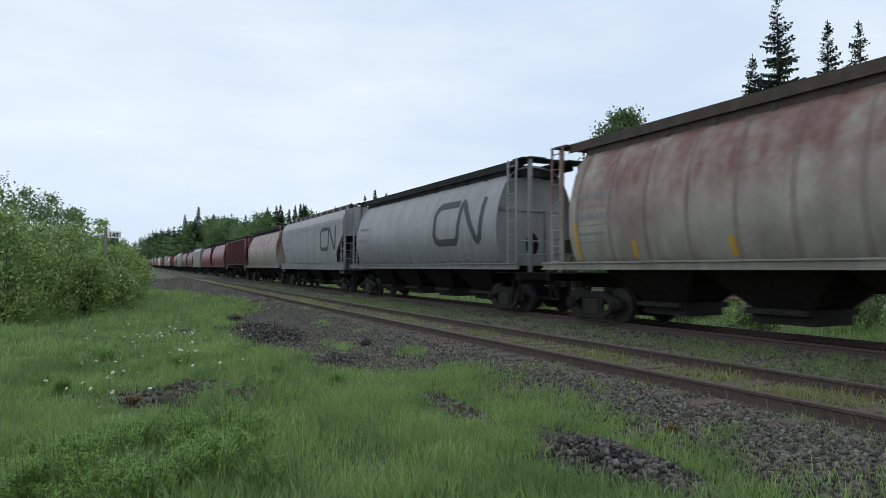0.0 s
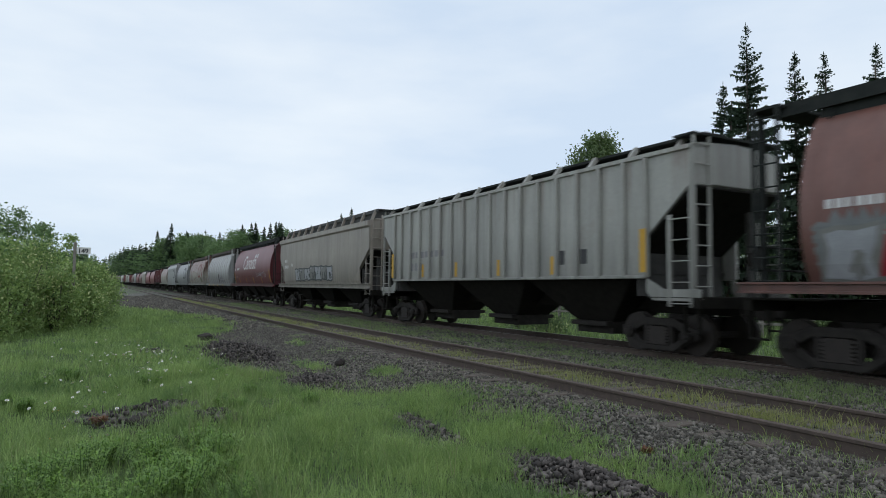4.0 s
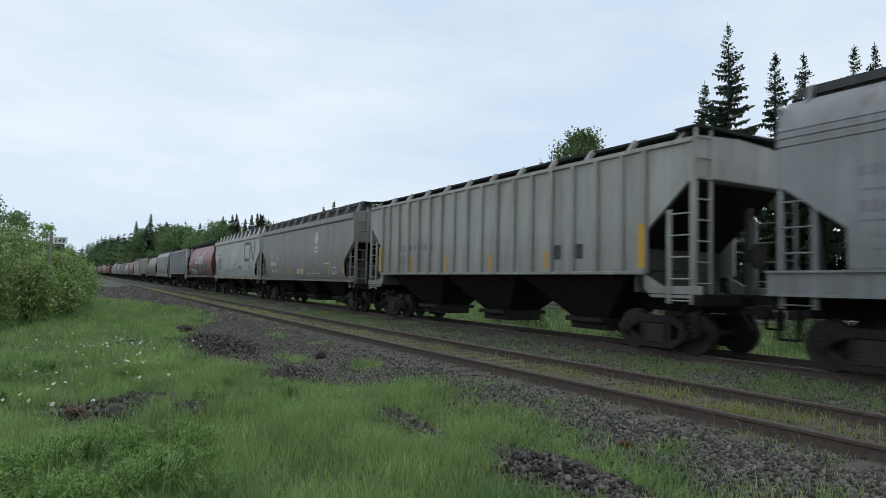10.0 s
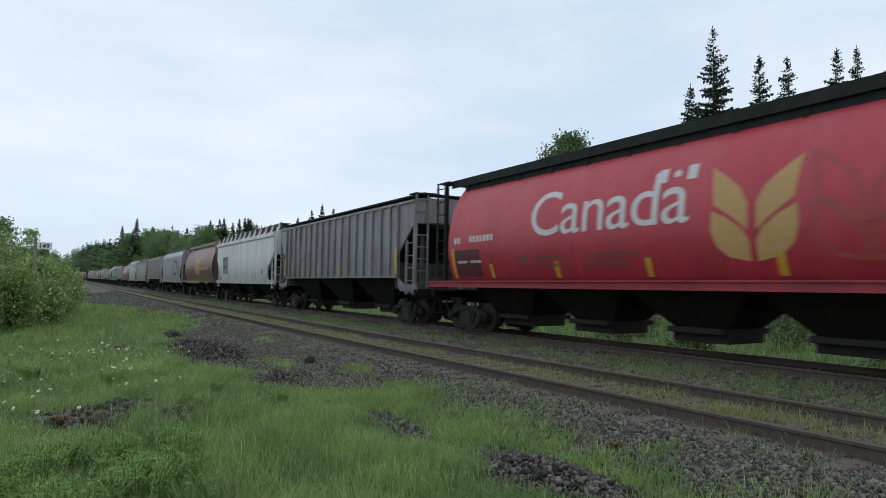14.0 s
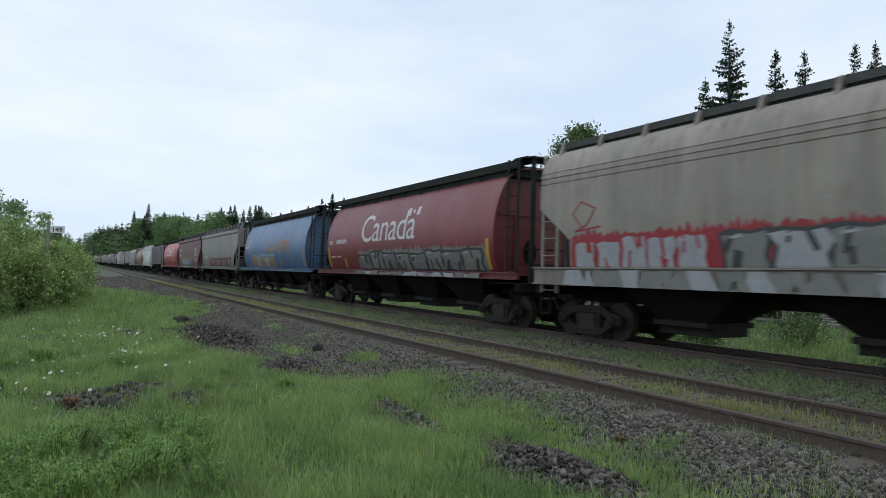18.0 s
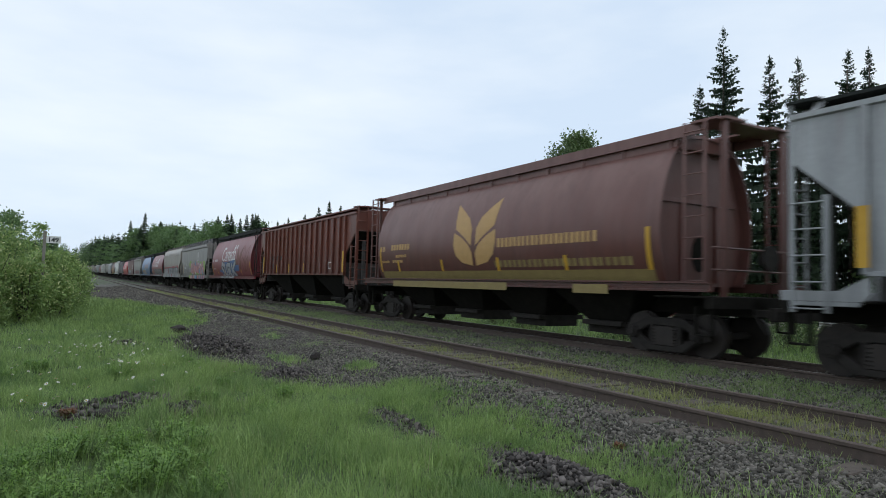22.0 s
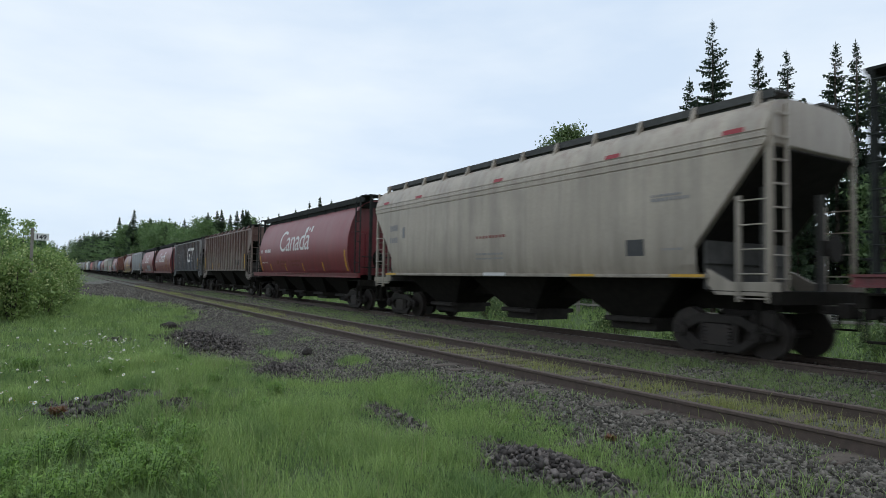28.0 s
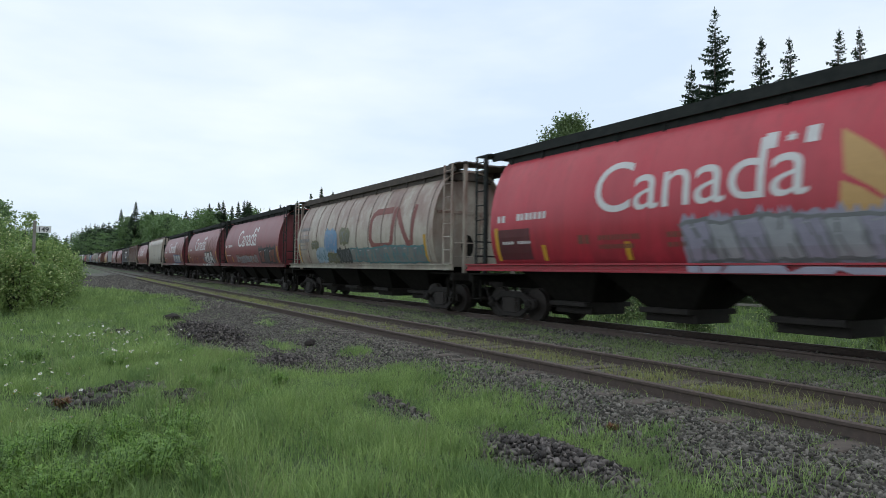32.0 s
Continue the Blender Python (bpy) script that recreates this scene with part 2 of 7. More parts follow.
RUST = (0.13, 0.05, 0.03)
M = {
    "light_grey": car_paint("light_grey_paint", (0.31, 0.317, 0.315), 0.2),
    "rusty_white": car_paint("rusty_white_paint", (0.44, 0.42, 0.355), 0.6, 0.45, (0.17, 0.06, 0.045), top_rust=0.95),
    "rusty_cream": car_paint("rusty_cream_paint", (0.56, 0.52, 0.42), 0.75, 0.4, (0.19, 0.085, 0.06), top_rust=0.6),
    "dirty_white": car_paint("dirty_white_paint", (0.50, 0.50, 0.465), 0.3, 0.5, (0.16, 0.12, 0.09)),
    "pale": car_paint("pale_grey_paint", (0.385, 0.39, 0.372), 0.35, 0.4),
    "white": car_paint("white_paint", (0.75, 0.755, 0.73), 0.2, 0.3, (0.20, 0.15, 0.11)),
    "cream": car_paint("cream_paint", (0.43, 0.372, 0.30), 0.2),
    "tan": car_paint("tan_paint", (0.335, 0.298, 0.25), 0.25),
    "grey": car_paint("grey_paint", (0.275, 0.258, 0.235), 0.15),
    "mid_grey": car_paint("mid_grey_paint", (0.24, 0.24, 0.235), 0.2),
    "ribbed_white": car_paint("silver_white_paint", (0.41, 0.42, 0.425), 0.25, 0.4, (0.17, 0.09, 0.07)),
    "ribbed_cream": car_paint("dusty_pale_paint", (0.41, 0.405, 0.365), 0.3, 0.35, (0.17, 0.085, 0.055)),
    "ribbed_rust": car_paint("blue_grey_rusting_paint", (0.31, 0.335, 0.355), 0.85, 0.4, (0.17, 0.105, 0.09)),
    "rust_streaked": car_paint("rust_streaked_paint", (0.33, 0.28, 0.24), 0.9, 0.4, (0.12, 0.06, 0.048), top_rust=0.85),
    "red": car_paint("oxide_red_paint", (0.235, 0.028, 0.035), 0.15, 0.35, (0.08, 0.02, 0.02), skylit_fade=(0.235, 0.078, 0.080)),
    "bright_red": car_paint("bright_red_paint", (0.52, 0.030, 0.052), 0.08, 0.3, (0.17, 0.03, 0.03), skylit_fade=(0.50, 0.07, 0.085)),
    "maroon_red": car_paint("deep_red_paint", (0.16, 0.022, 0.030), 0.1, 0.3, (0.07, 0.02, 0.02), skylit_fade=(0.16, 0.045, 0.05)),
    "brown_faded": car_paint("faded_brown_paint", (0.20, 0.085, 0.065), 0.2, 0.35, (0.10, 0.04, 0.03)),
    "maroon": car_paint("maroon_paint", (0.13, 0.025, 0.030), 0.1, 0.3, (0.06, 0.02, 0.02)),
    "brown": car_paint("brown_paint", (0.14, 0.045, 0.033), 0.25, 0.35, (0.08, 0.03, 0.02), skylit_fade=(0.20, 0.10, 0.085)),
    "box_brown": car_paint("boxcar_brown_paint", (0.165, 0.044, 0.025), 0.4, 0.35, (0.10, 0.036, 0.022)),
    "blue": car_paint("faded_blue_paint", (0.085, 0.185, 0.36), 0.5, 0.35, (0.26, 0.27, 0.28)),
    "charcoal": car_paint("slate_grey_paint", (0.20, 0.215, 0.235), 0.8, 0.4, (0.10, 0.065, 0.05), top_rust=0.5),
    "under": plain("near_black_steel", (0.009, 0.008, 0.007), (0.022, 0.020, 0.016), 0.9, 5, gloss=0.12),
    # dark grey for the bulkheads and posts at the car ends
    "end_dark": plain("dark_grey_end_panel", (0.055, 0.053, 0.050), (0.12, 0.115, 0.108), 0.85, 3, gloss=0.3),
    "truck": plain("greasy_cast_steel", (0.014, 0.012, 0.011), (0.040, 0.034, 0.029), 0.75, 7, gloss=0.25),
    "wheel": plain("wheel_steel", (0.020, 0.017, 0.015), (0.045, 0.034, 0.028), 0.6, 6, 0.3),
    "roofdark": plain("dark_roof_walkway", (0.016, 0.019, 0.018), (0.042, 0.045, 0.041), 0.85, 4, gloss=0.2),
    "roofgrey": plain("grey_roof_walkway", (0.045, 0.047, 0.046), (0.10, 0.10, 0.095), 0.85, 4),
    "yellow": plain("reflective_yellow", (0.62, 0.36, 0.03), (0.55, 0.30, 0.03), 0.5, 9),
    "letter_white": plain("white_lettering_paint", (0.72, 0.71, 0.69), (0.60, 0.58, 0.56), 0.55, 5),
    "letter_black": plain("black_lettering_paint", (0.030, 0.032, 0.036), (0.055, 0.055, 0.06), 0.55, 5),
    "letter_red": plain("faded_red_lettering_paint", (0.20, 0.055, 0.048), (0.26, 0.10, 0.08), 0.6, 3),
    "letter_grey": plain("faded_grey_lettering_paint", (0.20, 0.20, 0.21), (0.28, 0.27, 0.27), 0.6, 5),
    "roofbrown": plain("rusty_roof_walkway", (0.045, 0.036, 0.030), (0.115, 0.09, 0.072), 0.85, 4),
    "dead_leaf": leaf("dead_orange_leaves", (0.14, 0.055, 0.025), (0.24, 0.11, 0.05)),
    "seam": plain("rusty_seam", (0.15, 0.085, 0.07), (0.30, 0.25, 0.22), 0.75, 3),
    "gold": plain("gold_lettering_paint", (0.58, 0.35, 0.13), (0.48, 0.29, 0.11), 0.55, 5),
    "letter_dark": plain("dark_grey_lettering_paint", (0.10, 0.105, 0.11), (0.15, 0.15, 0.155), 0.6, 5),
    "soot": plain("soot_black_paint", (0.045, 0.045, 0.048), (0.07, 0.07, 0.07), 0.7, 5),
    "gold_dull": plain("dull_gold_paint", (0.30, 0.23, 0.08), (0.22, 0.16, 0.06), 0.6, 3),
    "gold_faded": plain("faded_gold_paint", (0.27, 0.13, 0.05), (0.22, 0.08, 0.04), 0.6, 3),
    "ghost_red": plain("faded_red_brown_paint", (0.42, 0.09, 0.06), (0.34, 0.05, 0.05), 0.55, 3),
    "ghost": plain("faded_brown_lettering_paint", (0.17, 0.06, 0.045), (0.21, 0.08, 0.05), 0.6, 4),
    "rail": plain("rusted_rail_steel", (0.064, 0.047, 0.039), (0.115, 0.083, 0.067), 0.75, 12),
    "railhead": plain("worn_rail_head_steel", (0.30, 0.27, 0.25), (0.20, 0.17, 0.15), 0.4, 12, 0.7),
    "tie": plain("weathered_tie_wood", (0.07, 0.055, 0.045), (0.13, 0.105, 0.085), 0.9, 9),
    "bark": plain("bark", (0.06, 0.05, 0.04), (0.12, 0.10, 0.085), 0.95, 8),
    "palebark": plain("pale_aspen_bark", (0.30, 0.29, 0.25), (0.18, 0.17, 0.14), 0.9, 8),
    "post": plain("weathered_grey_wood", (0.20, 0.18, 0.15), (0.30, 0.28, 0.25), 0.9, 8),
    "board": plain("white_sign_paint", (0.78, 0.78, 0.76), (0.68, 0.68, 0.66), 0.5, 8),
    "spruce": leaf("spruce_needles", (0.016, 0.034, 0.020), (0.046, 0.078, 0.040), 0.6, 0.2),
    # spruce again, lightened: the haze of distance is put into the needle colour
    "hazed_spruce": leaf("far_spruce_needles_hazed", (0.034, 0.066, 0.038), (0.082, 0.130, 0.066), 0.6, 0.25),
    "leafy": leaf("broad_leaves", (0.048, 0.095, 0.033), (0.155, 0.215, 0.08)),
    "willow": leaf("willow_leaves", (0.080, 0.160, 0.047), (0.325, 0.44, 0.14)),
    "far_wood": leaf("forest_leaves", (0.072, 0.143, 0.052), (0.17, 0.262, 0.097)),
    "grass": leaf("grass_blades", (0.098, 0.185, 0.050), (0.385, 0.515, 0.175), dark=(0.074, 0.155, 0.050)),
    "dry_grass": leaf("dry_track_grass", (0.14, 0.19, 0.045), (0.36, 0.37, 0.14)),
    "weed": leaf("weed_leaves", (0.085, 0.18, 0.032), (0.25, 0.41, 0.078)),
    "pale_leaf": leaf("pale_young_leaves", (0.40, 0.46, 0.16), (0.66, 0.68, 0.36)),
    "grass_dull": leaf("dull_weed_blades", (0.085, 0.14, 0.045), (0.25, 0.33, 0.12)),
    "straw": leaf("pale_seed_stalks", (0.20, 0.24, 0.10), (0.34, 0.34, 0.18)),
    "clod": plain("dark_earth", (0.018, 0.015, 0.013), (0.055, 0.045, 0.038), 0.95, 14, 0, 0.02),
    "petal": plain("white_petals", (0.80, 0.80, 0.78), (0.72, 0.72, 0.70), 0.6, 9),
    "disc": plain("yellow_flower_disc", (0.55, 0.36, 0.03), (0.45, 0.28, 0.03), 0.7, 9),
    "stem": plain("green_stem", (0.06, 0.13, 0.03), (0.09, 0.17, 0.04), 0.7, 9),
}


def paint(name, a):
    key = "spray_" + name
    if key not in M:
        M[key] = plain(key + "_paint", a, tuple(x * 0.75 for x in a), 0.5, 4)
    return M[key]


# stones: each piece its own grey, most of them dark and few pale
def stone_material(name, dark, pale, dirt):
    m, n, l, s = tree_of(name)
    g, k = n.new("ShaderNodeNewGeometry"), n.new("ShaderNodeMath")
    k.operation, k.inputs[1].default_value = "POWER", 1.6
    l.new(g.outputs["Random Per Island"], k.inputs[0])
    grain = steps(n, l, noise_of(n, l, 30, coords(n, l, shuffle=False)), 0.38, 1.0)
    l.new(mixed(n, l, grain, mixed(n, l, k.outputs[0], dark, pale), dirt), s.inputs["Base Color"])
    s.inputs["Roughness"].default_value = 0.9
    return m


M["stone"] = stone_material("ballast_stone", (0.026, 0.024, 0.020), (0.245, 0.222, 0.192), (0.072, 0.062, 0.045))
M["earth_stone"] = stone_material("dark_earthy_stone", (0.016, 0.013, 0.012), (0.19, 0.165, 0.15), (0.05, 0.04, 0.033))
M["heap_stone"] = stone_material("brown_heap_stone", (0.018, 0.016, 0.015), (0.205, 0.178, 0.162), (0.060, 0.049, 0.042))


def ground_material():
    """Turf that gives way to crushed stone along the line, with bare patches."""
    m, n, l, s = tree_of("turf_and_ballast")
    c = n.new("ShaderNodeTexCoord")
    v = c.outputs["Object"]

    def op(kind, a, b=None):
        k = n.new("ShaderNodeMath")
        k.operation = kind
        for i, q in enumerate((a, b)):
            if q is None:
                continue
            if isinstance(q, (int, float)):
                k.inputs[i].default_value = q
            else:
                l.new(q, k.inputs[i])
        return k.outputs[0]

    mark = n.new("ShaderNodeAttribute")
    mark.attribute_name = "stony"
    wob = op("MULTIPLY", op("SUBTRACT", noise_of(n, l, 3.2, v, 8, 0.7), 0.5), 1.3)
    stone = steps(n, l, op("ADD", mark.outputs["Fac"], wob), 0.36, 0.64)
    pebble = n.new("ShaderNodeTexVoronoi")
    pebble.inputs["Scale"].default_value = 40
    l.new(v, pebble.inputs["Vector"])
    rock = mixed(n, l, pebble.outputs["Color"], (0.03, 0.028, 0.025), (0.18, 0.168, 0.15))
    rock = mixed(n, l, steps(n, l, noise_of(n, l, 1.2, v), 0.45, 0.75), rock, (0.075, 0.09, 0.045))
    turf = mixed(n, l, noise_of(n, l, 3.0, v, 8, 0.7), (0.030, 0.060, 0.014), (0.085, 0.14, 0.03))
    turf = mixed(n, l, steps(n, l, noise_of(n, l, 40.0, v), 0.3, 0.75), turf, (0.05, 0.075, 0.025))
    l.new(mixed(n, l, stone, turf, rock), s.inputs["Base Color"])
    s.inputs["Roughness"].default_value = 0.95
    bumped(n, l, s, pebble.outputs["Distance"], 0.016, 0.8)
    return m


M["ground"] = ground_material()


# ---- mesh helpers ----
class Form:
    """Collects faces of simple solids for one mesh."""

    def __init__(self):
        self.v, self.f = [], []

    def add(self, verts, faces):
        k = len(self.v)
        self.v += [tuple(p) for p in verts]
        self.f += [tuple(i + k for i in f) for f in faces]
        return self

    def box(self, a, b):
        (x0, y0, z0), (x1, y1, z1) = a, b
        p = [(x, y, z) for z in (z0, z1) for x, y in ((x0, y0), (x1, y0), (x1, y1), (x0, y1))]
        return self.add(p, [(3, 2, 1, 0), (4, 5, 6, 7), (0, 1, 5, 4), (1, 2, 6, 5), (2, 3, 7, 6), (3, 0, 4, 7)])

    def bar(self, a, b, r, sides=6, r2=None):
        a, b = Vector(a), Vector(b)
        q = (b - a).to_track_quat("Z", "Y")
        p = []
        for c, rad in ((a, r), (b, r if r2 is None else r2)):
            p += [c + q @ Vector((rad * math.cos(k * math.tau / sides), rad * math.sin(k * math.tau / sides), 0)) for k in range(sides)]
        f = [(k, (k + 1) % sides, sides + (k + 1) % sides, sides + k) for k in range(sides)]
        return self.add(p, f + [tuple(range(sides))[::-1], tuple(range(sides, 2 * sides))])

    def prism(self, outline, lo, hi, axis):
        """A flat outline pushed along an axis: axis 0 takes (y, z), axis 1 takes (x, z), axis 2 takes (x, y)."""
        k = len(outline)
        put = {0: lambda p, t: (t, p[0], p[1]), 1: lambda p, t: (p[0], t, p[1]), 2: lambda p, t: (p[0], p[1], t)}[axis]
        v = [put(p, t) for t in (lo, hi) for p in outline]
        return self.add(v, [(i, (i + 1) % k, k + (i + 1) % k, k + i) for i in range(k)] + [tuple(range(k))[::-1], tuple(range(k, 2 * k))])

    def mesh(self, name, smooth=False, bevel=0.0):
        me = bpy.data.meshes.new(name)
        me.from_pydata(self.v, [], self.f)
        bm = bmesh.new()
        bm.from_mesh(me)
        bmesh.ops.recalc_face_normals(bm, faces=bm.faces)
        if bevel:
            bmesh.ops.bevel(bm, geom=[e for e in bm.edges if e.calc_face_angle(0) > 0.6], offset=bevel, segments=1, affect="EDGES")
        bm.to_mesh(me)
        bm.free()
        if smooth:
            me.shade_smooth()
        return me


def part(name, me, material, parent=None, m=None, label=""):
    """One mesh object under a thing or a part."""
    if not me.materials:
        me.materials.append(material)
    ob = new(name, me)
    if me.materials[0] != material:
        ob.material_slots[0].link = "OBJECT"
        ob.material_slots[0].material = material
    if parent:
        ob.parent = parent
    if m:
        ob.matrix_basis = m
    if label:
        ob["label"] = label
    return ob


def sheet(name, co, faces, material, per=4):
    """A large mesh from arrays: co (n, 3), faces (m, per)."""
    me = bpy.data.meshes.new(name)
    co, faces = np.asarray(co, np.float32), np.asarray(faces, np.int32)
    me.vertices.add(len(co))
    me.vertices.foreach_set("co", co.ravel())
    me.loops.add(faces.size)
    me.loops.foreach_set("vertex_index", faces.ravel())
    me.polygons.add(len(faces))
    me.polygons.foreach_set("loop_start", np.arange(0, faces.size, per, dtype=np.int32))
    me.update(calc_edges=True)
    me.materials.append(material)
    return me


# ---- ground ----
def height(x, y):
    """Height of the ground under the line's rail tops."""
    u = np.asarray(x) - drift(np.asarray(y))
    z = np.interp(u, [-60, -8, -2, 2.5, 4.3, 5.3, 8.2, 10.4, 14.2, 15.6, 18.5, 24, 60], [-0.6, -0.5, -0.42, -0.40, -0.36, -0.172, -0.172, -0.172 - SUNK, -0.172 - SUNK, -0.5, -1.0, -0.9, -0.5])
    rough = 0.05 * np.sin(1.3 * x + 0.7 * y) * np.sin(0.9 * y - 0.4 * x) + 0.03 * np.sin(3.1 * x) * np.sin(2.7 * y + 1)
    hill = 20 * np.clip((np.asarray(y) - 430) / 480, 0, 1) * np.clip((np.abs(u - 9.6) - 9) / 12 + np.clip((np.asarray(y) - 930) / 40, 0, 1), 0, 1)
    return z + climb(y) + hill + rough * np.clip(np.abs(u - 9.6) / 4.5 - 1, 0, 1)


def spaced(near, step, far, grow):
    a = list(np.arange(0, near, step))
    while a[-1] < far:
        a.append(a[-1] + step)
        step *= grow
    return np.array(a)


# bare places (across, along, half width, half length) and green islands in the ballast
BARE = [(0.5, 9.1, 0.55, 0.6), (1.05, 9.5, 0.45, 0.5), (1.35, 8.5, 0.3, 0.5), (0.85, 7.6, 0.22, 0.2), (0.1, 9.4, 0.35, 0.4), (3.68, 4.3, 0.42, 1.0), (3.6, 7.4, 0.16, 0.4), (3.5, 6.4, 0.16, 0.5), (3.5, 11.2, 0.45, 1.1), (3.3, 17.0, 0.95, 3.2), (1.3, 17.7, 0.4, 0.3),
        (2.2, 9.2, 0.12, 0.2), (0.6, 19.8, 0.4, 0.3)]
GREEN = [(4.05, 13.6, 0.33, 1.0), (4.75, 11.0, 0.3, 0.45), (5.5, 8.0, 0.2, 0.3), (5.68, 5.05, 0.16, 0.3), (4.9, 17.5, 0.25, 0.9), (5.3, 6.2, 0.2, 0.3), (5.0, 4.2, 0.25, 0.2), (0.95, 8.35, 0.2, 0.3)]


def bare(u, y):
    """How bare and stony the ground is at a spot, 0 to 1."""
    edge = np.interp(y, [0, 3.8, 4.8, 5.6, 6.4, 7.8, 8.8, 9.4, 9.9, 10.5, 12, 13.2, 13.8, 16.5, 20, 22.5, 23.5, 24.4, 30, 36, 42, 47, 52, 60, 130],
                     [4.55, 4.55, 4.75, 4.85, 4.7, 4.95, 4.9, 4.5, 3.9, 3.5, 3.2, 2.75, 2.4, 2.4, 3.0, 3.4, 3.8, 4.7, 4.9, 4.7, 4.2, 3.2, 0.5, -1, -1])
    edge = edge + 0.13 * np.sin(2.3 * y + 1) + 0.10 * np.sin(5.1 * y) + 0.06 * np.sin(9.7 * y + 2)
    b = np.clip((u - edge) / 0.95 + 0.6, 0, 1)
    for cx, cy, rx, ry in BARE:
        most = 1.0 if cx > 2 else 0.72
        b = np.maximum(b, np.clip(1.7 - 1.4 * np.hypot((u - cx) / rx, (y - cy) / ry), 0, most))
    for cx, cy, rx, ry in GREEN:
        b = np.minimum(b, 1 - np.clip(1.7 - 1.4 * np.hypot((u - cx) / rx, (y - cy) / ry), 0, 0.75))
    return b * np.clip((16.2 - u) / 0.9, 0, 1) * np.interp(y, [85, 125], [1, 0.5])


gx = spaced(13, 0.16, 3500, 1.22)
gy = spaced(34, 0.22, 3500, 1.12)
gx = np.concatenate([-gx[:0:-1] , gx]) + 5
gy = np.concatenate([-spaced(8, 0.6, 3500, 1.4)[:0:-1], gy])
X, Y = np.meshgrid(gx, gy)
k = len(gx)
idx = np.arange(k * len(gy)).reshape(len(gy), k)
quads = np.stack([idx[:-1, :-1], idx[:-1, 1:], idx[1:, 1:], idx[1:, :-1]], -1).reshape(-1, 4)
ground = part("ground", sheet("ground", np.stack([X, Y, height(X, Y)], -1).reshape(-1, 3), quads, M["ground"]), M["ground"])
stony = ground.data.attributes.new("stony", "FLOAT", "POINT")
stony.data.foreach_set("value", np.asarray(bare(X - drift(Y), Y), np.float32).ravel())
tagged(ground, "grassy railway verge giving way to grey crushed stone", "ground", kind="structure")

# ---- tracks ----
RAIL = [(-0.075, -0.172), (0.075, -0.172), (0.07, -0.158), (0.012, -0.14), (0.010, -0.05), (0.036, -0.038), (0.037, -0.008), (0.025, 0.0),
        (-0.025, 0.0), (-0.037, -0.008), (-0.036, -0.038), (-0.010, -0.05), (-0.012, -0.14), (-0.07, -0.158)]


def rail_mesh(x0, z0=0.0):
    ys = np.concatenate([np.arange(-60, 60, 3.0), np.arange(60, 700, 10.0), np.arange(700, 1500, 60.0)])
    co = [(x0 + px + float(drift(y)), y, pz + z0 + float(climb(y))) for y in ys for px, pz in RAIL]
    r = len(RAIL)
    f = [(i * r + j, i * r + (j + 1) % r, (i + 1) * r + (j + 1) % r, (i + 1) * r + j) for i in range(len(ys) - 1) for j in range(r)]
    me = bpy.data.meshes.new("rail")
    me.from_pydata(co, [], f)
    return me


def track(name, centre, top, label, low=0.0):
    t = tagged(new(name), label, "railway track", kind="structure")
    t.matrix_basis = pose(0, 0, 0)
    for side in (-0.754, 0.754):
        ob = part("rail", rail_mesh(centre + side, -low), M["rail"], t)
        ob.data.materials.append(top)
        for p in ob.data.polygons:
            if p.index % len(RAIL) in (7,):
                p.material_index = 1
    tie = Form().box((-1.3, -0.11, -0.17), (1.3, 0.11, 0.0)).mesh("tie", bevel=0.012)
    rng = random.Random(int(centre * 10))
    for i in range(120):
        y = -4 + i * 0.53
        part("tie", tie, M["tie"], t, pose(centre + float(drift(y)) + rng.uniform(-0.05, 0.05), y, (-0.178 if low else -0.156) - low + float(climb(y)) + rng.uniform(-0.014, 0.012), 0, rng.uniform(-0.4, 0.4), rng.uniform(-1, 1)))
    return t


track("siding_track", SIDING, M["rail"], "rusty disused siding track sunk in weeds and ballast")
track("main_track", MAIN, M["railhead"], "main line track with rusty rails in weedy ballast", SUNK)

# ---- hopper cars: local origin over the rail tops under the car's middle, +y forward, the seen side at -x ----
def curved(points, cuts=4):
    """A smooth run through the points."""
    p = np.array([points[0], *points, points[-1]], float)
    out = []
    for a, b, c, d in zip(p, p[1:], p[2:], p[3:]):
        for t in np.arange(cuts) / cuts:
            out.append(tuple(0.5 * (2 * b + (c - a) * t + (2 * a - 5 * b + 4 * c - d) * t * t + (3 * b - a - 3 * c + d) * t ** 3)))
    return out + [tuple(p[-1])]


PROFILE = {
    "round": curved([(1.31, 1.42), (1.475, 1.8), (1.575, 2.25), (1.60, 2.65), (1.57, 3.1), (1.475, 3.55), (1.325, 3.98), (1.12, 4.35), (0.86, 4.62), (0.48, 4.78), (0.0, 4.83)]),
    "smooth": [(1.50, 1.46), (1.57, 1.66), (1.60, 2.2), (1.60, 4.13), (1.69, 4.21), (1.69, 4.44), (1.30, 4.54), (0.8, 4.62), (0.0, 4.66)],
    "grooved": [(1.50, 1.46), (1.57, 1.70), (1.60, 2.2), (1.60, 3.84), (1.575, 3.85), (1.575, 3.88), (1.60, 3.89), (1.60, 3.99), (1.575, 4.0), (1.575, 4.03), (1.60, 4.04), (1.59, 4.13), (1.565, 4.14), (1.565, 4.17), (1.58, 4.18),
                (1.54, 4.30), (1.40, 4.60), (1.20, 4.77), (0.8, 4.84), (0.0, 4.86)],
    "ribbed": [(1.50, 1.64), (1.50, 4.37), (1.57, 4.39), (1.57, 4.48), (1.2, 4.55), (0.0, 4.62)],
}
PROFILE["deep"] = PROFILE["grooved"]
